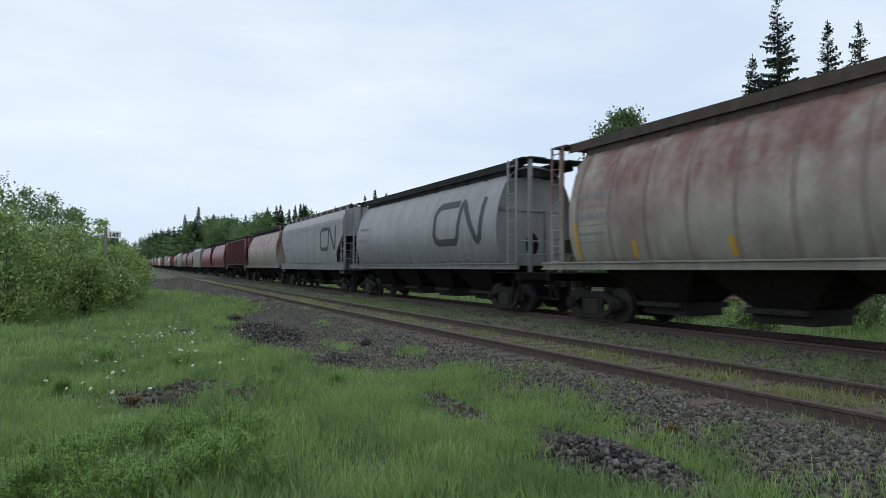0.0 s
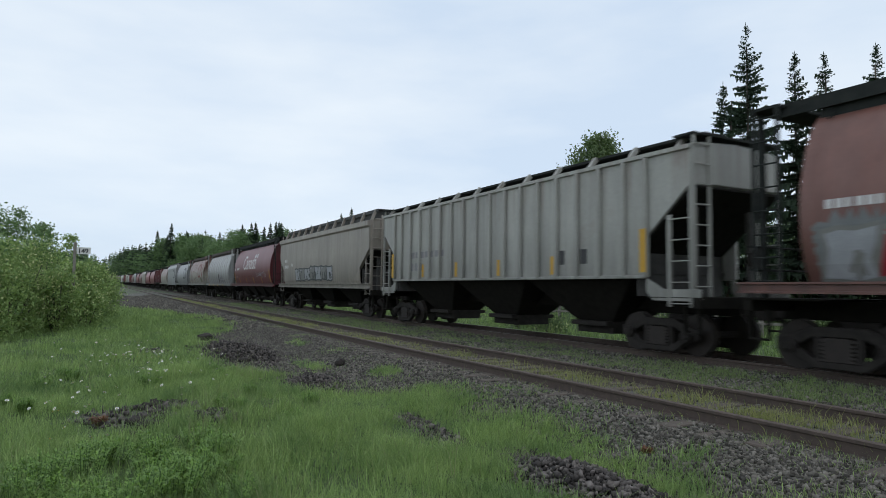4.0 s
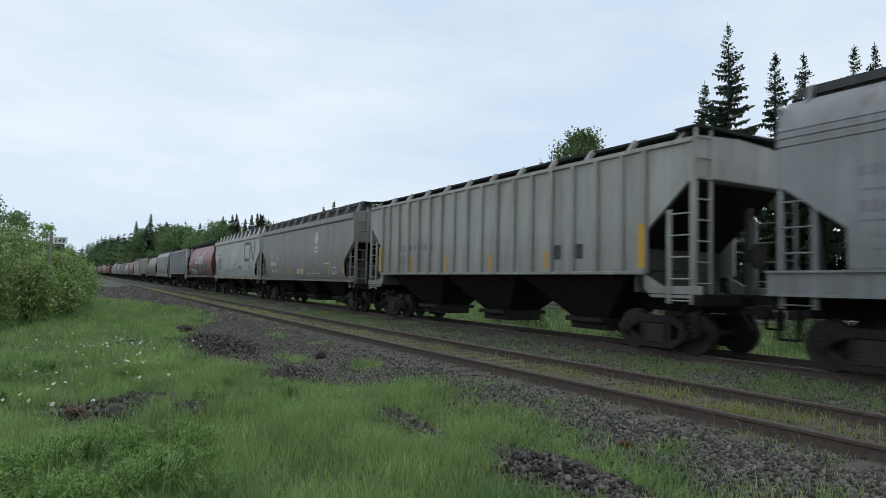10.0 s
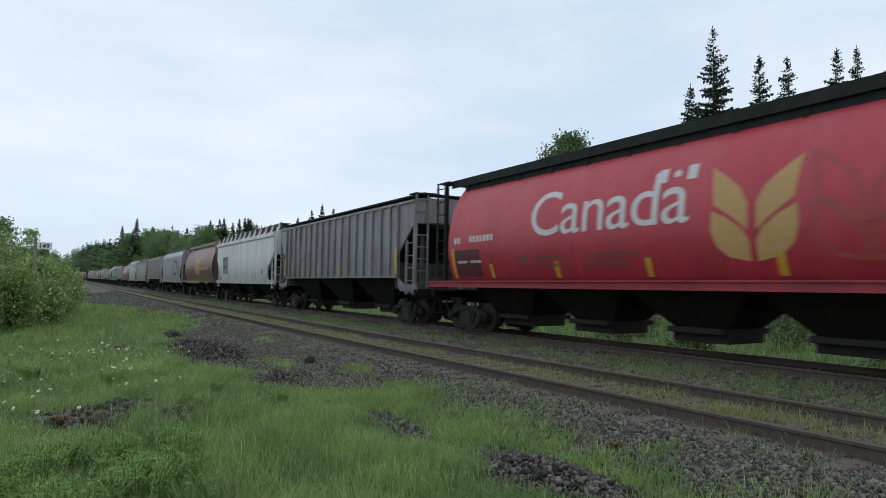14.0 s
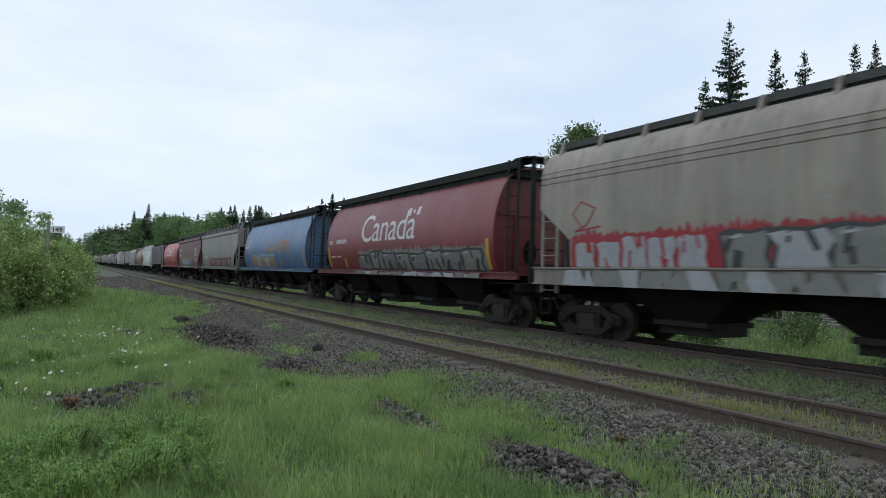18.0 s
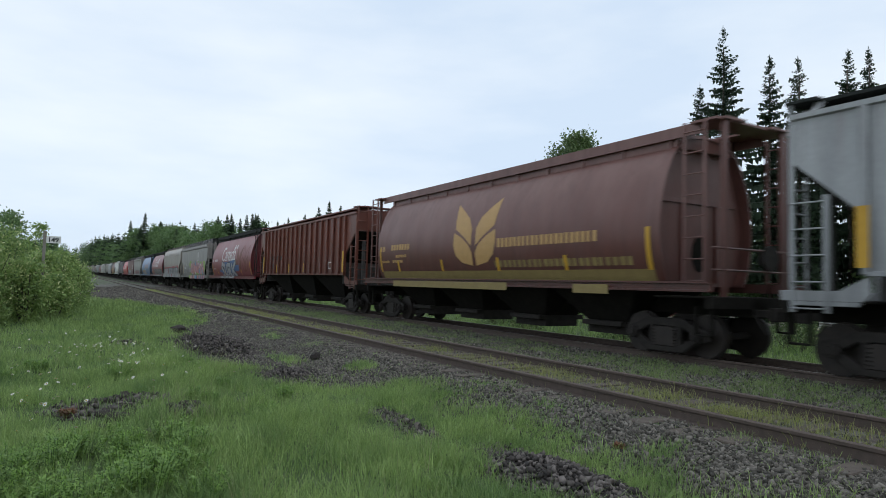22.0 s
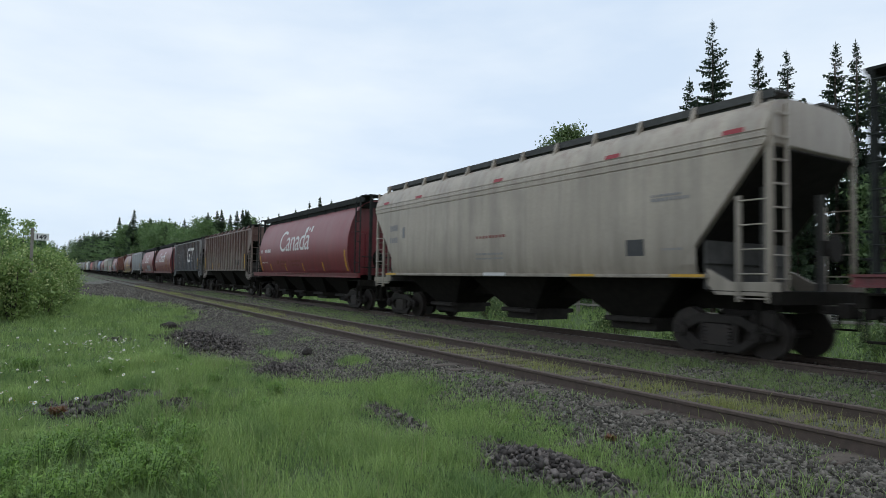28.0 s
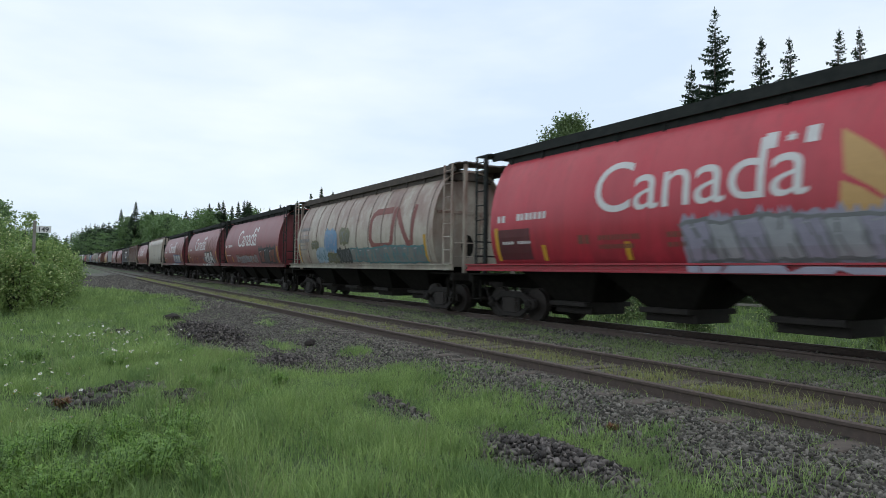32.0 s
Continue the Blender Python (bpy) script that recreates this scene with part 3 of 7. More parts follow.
BODY_END = {"deep": 8.3, "round": 7.0, "smooth": 8.3, "grooved": 8.3, "ribbed": 8.3}
CUT = {"deep": (3.95, 2.1, 1.5), "smooth": (3.12, 2.30, 1.15), "grooved": (3.22, 2.35, 1.2), "ribbed": (3.66, 2.62, 1.2)}


def side_x(kind, z):
    p = PROFILE[kind]
    return float(np.interp(z, [q[1] for q in p], [q[0] for q in p]))


def body_mesh(kind):
    half = PROFILE[kind]
    ring = [(x, z) for x, z in half] + [(-x, z) for x, z in half[-2::-1]]
    e = BODY_END[kind]
    me = Form().prism(ring, -e, e, 1).mesh("body")
    if kind != "round":
        # slope sheets cut off both lower ends
        hi, lo, run = CUT[kind]
        bm = bmesh.new()
        bm.from_mesh(me)
        for s in (-1, 1):
            n = Vector((0, s * (hi - lo), -run)).normalized()
            r = bmesh.ops.bisect_plane(bm, geom=bm.verts[:] + bm.edges[:] + bm.faces[:], plane_co=(0, s * e, hi), plane_no=n, clear_outer=True)
            bmesh.ops.edgeloop_fill(bm, edges=[x for x in r["geom_cut"] if isinstance(x, bmesh.types.BMEdge)])
        bmesh.ops.recalc_face_normals(bm, faces=bm.faces)
        bm.to_mesh(me)
        bm.free()
    me.shade_smooth()
    me.set_sharp_from_angle(angle=radians(28))
    return me


def hoop_mesh():
    ring = PROFILE["round"] + [(-x, z) for x, z in PROFILE["round"][-2::-1]]
    return Form().prism([(x * 1.009, 2.7 + (z - 2.7) * 1.006) for x, z in ring], -0.024, 0.024, 1).mesh("hoop")


def shroud_mesh():
    """The side and roof sheets running past the recessed end sheet of a cylindrical car: a hollow band."""
    ring = PROFILE["round"] + [(-x, z) for x, z in PROFILE["round"][-2::-1]]
    k = len(ring)
    v = [(x * q, y, 2.7 + (z - 2.7) * q) for q in (1.004, 0.982) for y in (0.0, 0.25) for x, z in ring]
    f = []
    for i in range(k - 1):
        f += [(i, i + 1, k + i + 1, k + i), (2 * k + i, 3 * k + i, 3 * k + i + 1, 2 * k + i + 1), (k + i, k + i + 1, 3 * k + i + 1, 3 * k + i)]
    return Form().add(v, f).mesh("end_shroud", smooth=False)


def side_plate_mesh(kind):
    """The piece of side sheet that runs past the slope sheet, for the seen front end; turned for the others."""
    hi, lo, run = CUT[kind]
    half, y = PROFILE[kind], BODY_END[kind] - run
    z0 = half[0][1]
    d = (lo - z0) * run / (hi - lo)
    zs = [z0] + [q[1] for q in half if z0 < q[1] < lo] + [lo]
    v, f = [], []
    for t in (0.0, 0.02):
        for z in zs:
            x = side_x(kind, z) - t - 0.001
            v += [(-x, y, z), (-x, y - (lo - z) / (lo - z0) * d, z)]
    k = len(zs) * 2
    for i in range(len(zs) - 1):
        a = 2 * i
        f += [(a, a + 1, a + 3, a + 2), (k + a, k + a + 2, k + a + 3, k + a + 1), (a, a + 2, k + a + 2, k + a), (a + 1, k + a + 1, k + a + 3, a + 3)]
    return Form().add(v, f).mesh("side_plate")


def hopper_mesh(length, top, width=2.5):
    a, b, c = length / 2, 0.68, 0.30
    v = [(x * width / 2, y * a, top) for x, y in ((-1, -1), (1, -1), (1, 1), (-1, 1))] + [(x * 0.62, y * b, 0.62 - SUNK) for x, y in ((-1, -1), (1, -1), (1, 1), (-1, 1))]
    f = Form().add(v, [(0, 1, 2, 3), (7, 6, 5, 4), (0, 4, 5, 1), (1, 5, 6, 2), (2, 6, 7, 3), (3, 7, 4, 0)])
    return f.mesh("hopper")


def gate_mesh():
    """The discharge gate under a hopper: a stepped box."""
    return Form().prism([(-0.85, 0.62), (-0.85, 0.5), (-0.62, 0.49), (-0.62, 0.30), (0.62, 0.30), (0.62, 0.49), (0.85, 0.5), (0.85, 0.62)], -0.7, 0.7, 1).mesh("outlet_gate", bevel=0.01)


def side_frame_mesh():
    """Cast truck side: an arched beam with two windows and a spring group."""
    f = Form()
    top = [(-1.12, 0.60), (-0.78, 0.68), (-0.48, 0.82), (0.48, 0.82), (0.78, 0.68), (1.12, 0.60), (1.12, 0.38), (0.98, 0.33), (0.74, 0.48), (0.44, 0.64), (-0.44, 0.64), (-0.74, 0.48), (-0.98, 0.33), (-1.12, 0.38)]
    low = [(-0.95, 0.40), (-0.76, 0.44), (-0.36, 0.21), (0.36, 0.21), (0.76, 0.44), (0.95, 0.40), (0.46, 0.08), (-0.46, 0.08)]
    f.prism(top, -0.06, 0.06, 0).prism(low, -0.07, 0.07, 0)
    for y in (-0.42, 0.30):
        f.box((-0.06, y, 0.2), (0.06, y + 0.12, 0.68))
    for y in (-0.865, 0.865):
        f.bar((-0.16, y, 0.457), (0.04, y, 0.457), 0.14, 12).bar((-0.20, y, 0.457), (-0.15, y, 0.457), 0.085, 10)
    return f.mesh("side_frame", bevel=0.015)


def spring_mesh():
    """The spring group between beam and bolster: coils seen as one ribbed block."""
    half = []
    for k in range(6):
        half += [(0.31, 0.215 + k * 0.07), (0.31, 0.25 + k * 0.07), (0.25, 0.256 + k * 0.07), (0.25, 0.279 + k * 0.07)]
    return Form().prism(half + [(-y, z) for y, z in reversed(half)], -0.085, 0.085, 0).mesh("spring")


def wheel_mesh():
    f = Form()
    f.bar((-0.065, 0, 0), (0.065, 0, 0), 0.457, 28).bar((0.05, 0, 0), (0.09, 0, 0), 0.485, 28).bar((-0.10, 0, 0), (0.1, 0, 0), 0.13, 14)
    return f.mesh("wheel")


def ladder_mesh(z0, z1, width, rungs):
    f = Form()
    for y in (-width / 2, width / 2):
        f.box((-0.012, y - 0.035, z0), (0.03, y + 0.035, z1))
    for k in range(rungs):
        z = z0 + (k + 0.5) * (z1 - z0) / rungs
        f.bar((-0.02, -width / 2, z), (-0.02, width / 2, z), 0.017, 6)
    return f.mesh("ladder")


def end_ladder_mesh():
    """Side ladder at a car's end: the outer stile runs up to the roof, the inner one ends under the slope sheet."""
    f = Form().box((-0.02, 0.24, 0.98), (0.05, 0.32, 4.3)).box((-0.02, -0.36, 0.98), (0.05, -0.27, 3.0))
    for k in range(5):
        z = 1.05 + 0.46 * k
        f.bar((-0.035, -0.32, z), (-0.035, 0.28, z), 0.016, 6)
    return f.mesh("ladder")


def platform_mesh():
    f = Form().box((-1.5, -0.75, 1.16), (1.5, 0.75, 1.2)).box((-1.52, 0.55, 0.95), (1.52, 0.75, 1.18))
    f.box((-0.22, -1.9, 0.78), (0.22, 0.75, 1.16))
    for x in (-1.45, 1.35):
        f.box((x, 0.25, 0.42), (x + 0.1, 0.3, 1.0)).box((x, 0.62, 0.42), (x + 0.1, 0.67, 1.0)).box((x, 0.25, 0.40), (x + 0.1, 0.67, 0.44))
    return f.mesh("end_platform", bevel=0.01)


def coupler_mesh():
    f = Form().box((-0.09, 0, 0.78), (0.09, 0.32, 0.95))
    f.prism([(-0.14, 0.3), (0.14, 0.3), (0.17, 0.48), (0.05, 0.56), (-0.02, 0.44), (-0.12, 0.56), (-0.18, 0.5)], 0.72, 1.0, 2)
    return f.bar((0.3, 0.1, 0.85), (0.34, 0.4, 0.45), 0.03).mesh("coupler", bevel=0.02)


def walkway_mesh(kind):
    f = Form()
    if kind == "round":
        f.box((-1.0, -7.2, 4.5), (1.0, 7.2, 4.86))
        for s in (-1, 1):
            a, b = sorted((s * 0.46, s * 1.10))
            f.box((a, -8.5, 4.87), (b, 8.5, 4.92))
            a, b = sorted((s * 1.06, s * 1.10))
            f.box((a, -7.9, 4.67), (b, 7.9, 4.87))
            for y in np.arange(-7, 7.1, 1.4):
                a, b = sorted((s * 0.46, s * 1.04))
                f.box((a, y - 0.04, 4.45), (b, y + 0.04, 4.87))
        for y in (-8.1, 8.1):
            f.box((-1.3, y - 0.32, 4.85), (1.3, y + 0.32, 4.90))
    elif kind in ("smooth", "grooved", "deep"):
        for s in (-1, 1):
            a, b = sorted((s * 0.55, s * 1.15))
            f.box((a, -8.2, 4.98), (b, 8.2, 5.02))
            a, b = sorted((s * 0.36, s * 0.42))
            f.box((a, -7.3, 4.62), (b, 7.3, 4.86))
            a, b = sorted((s * 1.11, s * 1.15))
            f.box((a, -8.2, 4.86), (b, 8.2, 4.98))
        f.box((-1.06, -7.9, 4.6), (1.06, 7.9, 4.95))
    else:
        for s in (-1, 1):
            a, b = sorted((s * 0.5, s * 1.2))
            f.box((a, -8.4, 4.70), (b, 8.4, 4.76))
        f.box((-0.4, -7.4, 4.58), (0.4, 7.4, 4.72))
        for y in (-8.1, 8.1):
            f.box((-1.5, y - 0.28, 4.69), (1.5, y + 0.28, 4.74))
    return f.mesh("walkway")


def bracket_mesh(kind):
    """A roof walkway bracket: a raking strap from the eave to the walkway."""
    if kind == "ribbed":
        return Form().prism([(-1.50, 4.47), (-1.38, 4.47), (-1.16, 4.70), (-1.26, 4.78)], -0.05, 0.05, 1).mesh("walkway_bracket")
    return Form().prism([(-1.42, 4.44), (-1.28, 4.46), (-1.06, 4.97), (-1.18, 5.03)], -0.035, 0.035, 1).mesh("walkway_bracket")


LIB = {}


def mirrored(me):
    """The same mesh, front to back."""
    c = me.copy()
    for v in c.vertices:
        v.co.y = -v.co.y
    c.flip_normals()
    return c


def lib(key, make):
    if key not in LIB:
        LIB[key] = make()
    return LIB[key]


# ---- flat marks laid on the side sheets ----
def laid(name, kind, polys, material, car, lift=0.007, label=""):
    """Flat outlines (u to the rear, z up), cut across so that they follow the side, become one mesh on the seen side."""
    bm = bmesh.new()
    for i, p in enumerate(polys):
        vs = [bm.verts.new((0.0007 * (i % 7), -u, z)) for u, z in p]
        bm.faces.new(vs)
    if kind == "round" or any(z < 2.4 for p in polys for _, z in p):
        for z in [q[1] for q in PROFILE[kind]][::1 if kind != "round" else 2]:
            bmesh.ops.bisect_plane(bm, geom=bm.verts[:] + bm.edges[:] + bm.faces[:], plane_co=(0, 0, z), plane_no=(0, 0, 1))
    for v in bm.verts:
        v.co.x = -side_x(kind, v.co.z) - lift - v.co.x
    me = bpy.data.meshes.new(name)
    bm.to_mesh(me)
    bm.free()
    ob = part(name, me, material, car, label=label)
    if len(polys) > 1:
        ob["kind"] = "stuff"
    return ob


def block(u, z, w, h):
    return [(u, z), (u + w, z), (u + w, z + h), (u, z + h)]


def smudge(u, z, w, h):
    """A ragged rounded blot that fills the given box."""
    rng = random.Random(int(1000 * abs(u) + 100 * z))
    return [(u + w * (0.5 + 0.5 * rng.uniform(0.7, 1.1) * math.cos(k * 0.3927)), z + h * (0.5 + 0.5 * rng.uniform(0.6, 1.25) * math.sin(k * 0.3927))) for k in range(16)]


def stroke(a, b, w):
    (x0, y0), (x1, y1) = a, b
    d = math.hypot(x1 - x0, y1 - y0) or 1
    px, py = -(y1 - y0) / d * w / 2, (x1 - x0) / d * w / 2
    ex, ey = (x1 - x0) / d * w * 0.3, (y1 - y0) / d * w * 0.3
    return [(x0 - ex + px, y0 - ey + py), (x0 - ex - px, y0 - ey - py), (x1 + ex - px, y1 + ey - py), (x1 + ex + px, y1 + ey + py)]


def lettering(name, kind, text, u, z, h, material, car, width):
    c = bpy.data.curves.new(name, "FONT")
    c.body, c.size, c.resolution_u = text, h * 1.38, 9
    c.fill_mode = "FRONT"
    o = new("tmp", c)
    o.data.space_character = 0.95
    me = bpy.data.meshes.new_from_object(o)
    bpy.data.objects.remove(o)
    bm = bmesh.new()
    bm.from_mesh(me)
    lo, hi = min(v.co.x for v in bm.verts), max(v.co.x for v in bm.verts)
    for v in bm.verts:
        v.co = (0, -(u + (v.co.x - lo) / (hi - lo) * width), z + v.co.y)
    for q in [q[1] for q in PROFILE[kind]][::1 if kind != "round" else 2]:
        bmesh.ops.bisect_plane(bm, geom=bm.verts[:] + bm.edges[:] + bm.faces[:], plane_co=(0, 0, q), plane_no=(0, 0, 1))
    for v in bm.verts:
        v.co.x = -side_x(kind, v.co.z) - 0.007
    bm.to_mesh(me)
    bm.free()
    return part(name, me, material, car)


def bars(u, z, w, h, count, rng):
    """A line of unreadable characters: small upright bars."""
    out, step = [], w / count
    for i in range(count):
        out.append(block(u + i * step, z, step * rng.uniform(0.55, 0.8), h))
    return out


def ribbon(points, w):
    return [stroke(a, b, w) for a, b in zip(points, points[1:])]


def loop_mark(u, z, h):
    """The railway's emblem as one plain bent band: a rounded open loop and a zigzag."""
    k, w = h, h * 0.17
    k2 = k * 1.55
    a = [(0.80, 0.95), (0.22, 0.95), (0.10, 0.86), (0.05, 0.74), (0.05, 0.26), (0.10, 0.14), (0.22, 0.05), (0.80, 0.05), (0.86, 0.2), (0.92, 0.90), (0.97, 0.95), (1.03, 0.88), (1.42, 0.10), (1.48, 0.05), (1.54, 0.12), (1.60, 0.95)]
    return ribbon([(u + x * k2, z + y * k) for x, y in a], w)


def wheat_mark(u, z, h, w):
    """An ear of wheat: two pairs of leaf-shaped blades."""
    low = [(0.04, 0.0), (0.30, 0.05), (0.44, 0.16), (0.50, 0.32), (0.49, 0.52), (0.30, 0.44), (0.12, 0.32), (0.04, 0.20)]
    high = [(0.05, 0.30), (0.20, 0.42), (0.46, 0.58), (0.48, 0.72), (0.52, 0.98), (0.30, 0.84), (0.14, 0.72), (0.05, 0.56)]
    return [[(u + w * (0.5 + s * x), z + h * y) for x, y in p] for s in (-1, 1) for p in (low, high)]


def flag_mark(u, z, h, w):
    leafy = [(0.0, 0.1), (0.1, 0.3), (0.42, 0.25), (0.35, 0.5), (0.5, 0.65), (0.2, 0.7), (0, 1.0), (-0.2, 0.7), (-0.5, 0.65), (-0.35, 0.5), (-0.42, 0.25), (-0.1, 0.3)]
    return [block(u, z, 0.24 * w, h), block(u + 0.76 * w, z, 0.24 * w, h), [(u + w * (0.5 + 0.22 * x), z + h * (0.1 + 0.8 * y)) for x, y in leafy]]


def scrawl(u, z, w, h, letters, rng):
    """Sprayed swirls and arrows that spell nothing: bent strokes side by side."""
    lines, step = [], w / letters
    for i in range(letters):
        x0 = u + step * (i + 0.5)
        r, turn, way = 0.62 * step, rng.uniform(0, math.tau), rng.choice((-1, 1))
        points = []
        for k in range(rng.randint(4, 6)):
            a = turn + way * k * rng.uniform(0.9, 1.7)
            q = rng.uniform(0.35, 1.0)
            points.append((x0 + r * q * math.cos(a), z + h * (0.5 + 0.46 * q * math.sin(a))))
        lines.append(curved(points, 3))
    return lines


def graffiti(car, kind, u, z, w, h, letters, seed, edge, fills, cloudy=None):
    """A sprayed piece: fat leaning letter-like blocks that spell nothing, dark-edged, cut by slits, before a ragged cloud."""
    rng = random.Random(seed)
    floor = PROFILE[kind][0][1] + 0.02
    if cloudy:
        flames, x = [], u - 0.12
        while x < u + w + 0.1:
            d = rng.uniform(0.12, 0.3)
            flames.append([(x, max(z - 0.02, floor)), (x + d, max(z - 0.02, floor)), (x + d * rng.uniform(0.9, 1.2), z + h * rng.uniform(0.86, 1.02)), (x + d * rng.uniform(0.3, 0.7), z + h * rng.uniform(1.0, 1.22)), (x - d * rng.uniform(0, 0.2), z + h * rng.uniform(0.84, 1.0))])
            x += d
        laid("graffiti_cloud", kind, flames, cloudy, car, 0.008)
    step = w / letters
    outer, inner, slits, glints = [], [[] for _ in fills], [], []
    lean_to = rng.uniform(-0.12, 0.12) * h
    for i in range(letters):
        cx, half = u + step * (i + 0.5), step * rng.uniform(0.50, 0.58)
        top, low = z + h * rng.uniform(0.82, 1.0), max(z + h * rng.uniform(-0.06, 0.08), floor + 0.05)
        mid, tall = (top + low) / 2, (top - low) / 2
        corners = [(-1, -1), (-0.45, -0.9), (0.35, -1), (1, -0.95), (0.86, -0.2), (1.04, 0.45), (0.9, 1), (0.2, 0.92), (-0.5, 1), (-1, 0.86), (-0.84, 0.2)]
        corners = [(p * rng.uniform(0.84, 1.1), q * rng.uniform(0.9, 1.06)) for p, q in corners]
        outer.append([(cx + p * half * 1.1 + q * lean_to, max(mid + q * tall * 1.1, floor)) for p, q in corners])
        inner[i % len(fills)].append([(cx + p * half * 0.9 + q * lean_to, max(mid + q * tall * 0.9, floor)) for p, q in corners])
        for _ in range(rng.randint(2, 3)):
            p, q = rng.uniform(-0.5, 0.5), rng.choice((-0.9, 0.05, 0.9))
            p2, q2 = p + rng.uniform(-0.35, 0.35), q - math.copysign(rng.uniform(0.5, 1.0), q)
            slits.append(stroke((cx + p * half + q * lean_to, max(mid + q * tall, floor + 0.04)), (cx + p2 * half + q2 * lean_to, max(mid + q2 * tall, floor + 0.04)), step * rng.uniform(0.07, 0.14)))
        glints.append(stroke((cx - 0.6 * half, mid + 0.65 * tall), (cx - 0.2 * half, mid + 0.72 * tall), step * 0.05))
    laid("graffiti_outline", kind, outer, edge, car, 0.016)
    for fill, polys in zip(fills, inner):
        if polys:
            laid("graffiti_fill", kind, polys, fill, car, 0.024)
    laid("graffiti_slit", kind, slits, edge, car, 0.031)
    laid("graffiti_glint", kind, glints, S["silver"], car, 0.034)


def shards(car, kind, u, z, w, h, count, seed, edge, fills, cloudy):
    """A sprayed piece of many sharp overlapping shapes with a cloud behind."""
    rng = random.Random(seed)
    blobs = []
    for i in range(26):
        cx, cy, r = u + w * (i + rng.random()) / 26, z + h * rng.uniform(0.1, 0.82), h * rng.uniform(0.16, 0.28)
        blobs.append([(cx + 2.0 * r * math.cos(k * 0.5236) * rng.uniform(0.8, 1.2), max(cy + r * math.sin(k * 0.5236) * rng.uniform(0.8, 1.2), z)) for k in range(12)])
    tagged(laid("graffiti_cloud", kind, blobs, cloudy, car, 0.008), kind="stuff")
    sets = [[] for _ in fills]
    lines = []
    for i in range(count):
        cx, cy = u + w * (0.08 + 0.84 * (i + rng.random()) / count), z + h * rng.uniform(0.25, 0.7)
        a, l, t = rng.uniform(-1.2, 1.2), h * rng.uniform(0.40, 0.85), h * rng.uniform(0.14, 0.32)
        dx, dy = math.cos(a), math.sin(a)
        shape = [(cx + dx * p * l - dy * q * t, min(max(cy + dy * p * l * 0.7 + dx * q * t, z), z + h)) for p, q in ((-0.7, 0.1), (-0.3, 0.9), (0.3, 0.7), (0.8, 0.1), (0.3, -0.8), (-0.4, -0.7))]
        sets[rng.randrange(len(fills))].append(shape)
        if i % 3 == 0:
            lines += ribbon(shape[:3 + i % 3], 0.04)
    for f, polys in zip(fills, sets):
        if polys:
            tagged(laid("graffiti_fill", kind, polys, f, car, 0.016), kind="stuff")
    tagged(laid("graffiti_outline", kind, lines, edge, car, 0.024), kind="stuff")


def sprayed_band(car, u, end, z0, z1, colours, seed):
    """Spray paint carried over the side sill: slanting pieces side by side."""
    rng = random.Random(seed)
    while u < end:
        w = rng.uniform(0.2, 0.7)
        a, d = rng.uniform(-0.15, 0.15), rng.uniform(-0.15, 0.15)
        top = z1 - rng.uniform(0, 0.06)
        shape = [(-u - a, z0), (-u - w + d, z0), (-u - w - d, top), (-u + a, top)]
        part("sprayed_patch", Form().prism(shape, -0.170 - 0.004 * rng.random(), -0.163, 0).mesh("sprayed_patch"), rng.choice(colours), car, pose(-1.5, 0, 0))
        u += w * rng.uniform(0.9, 1.25)


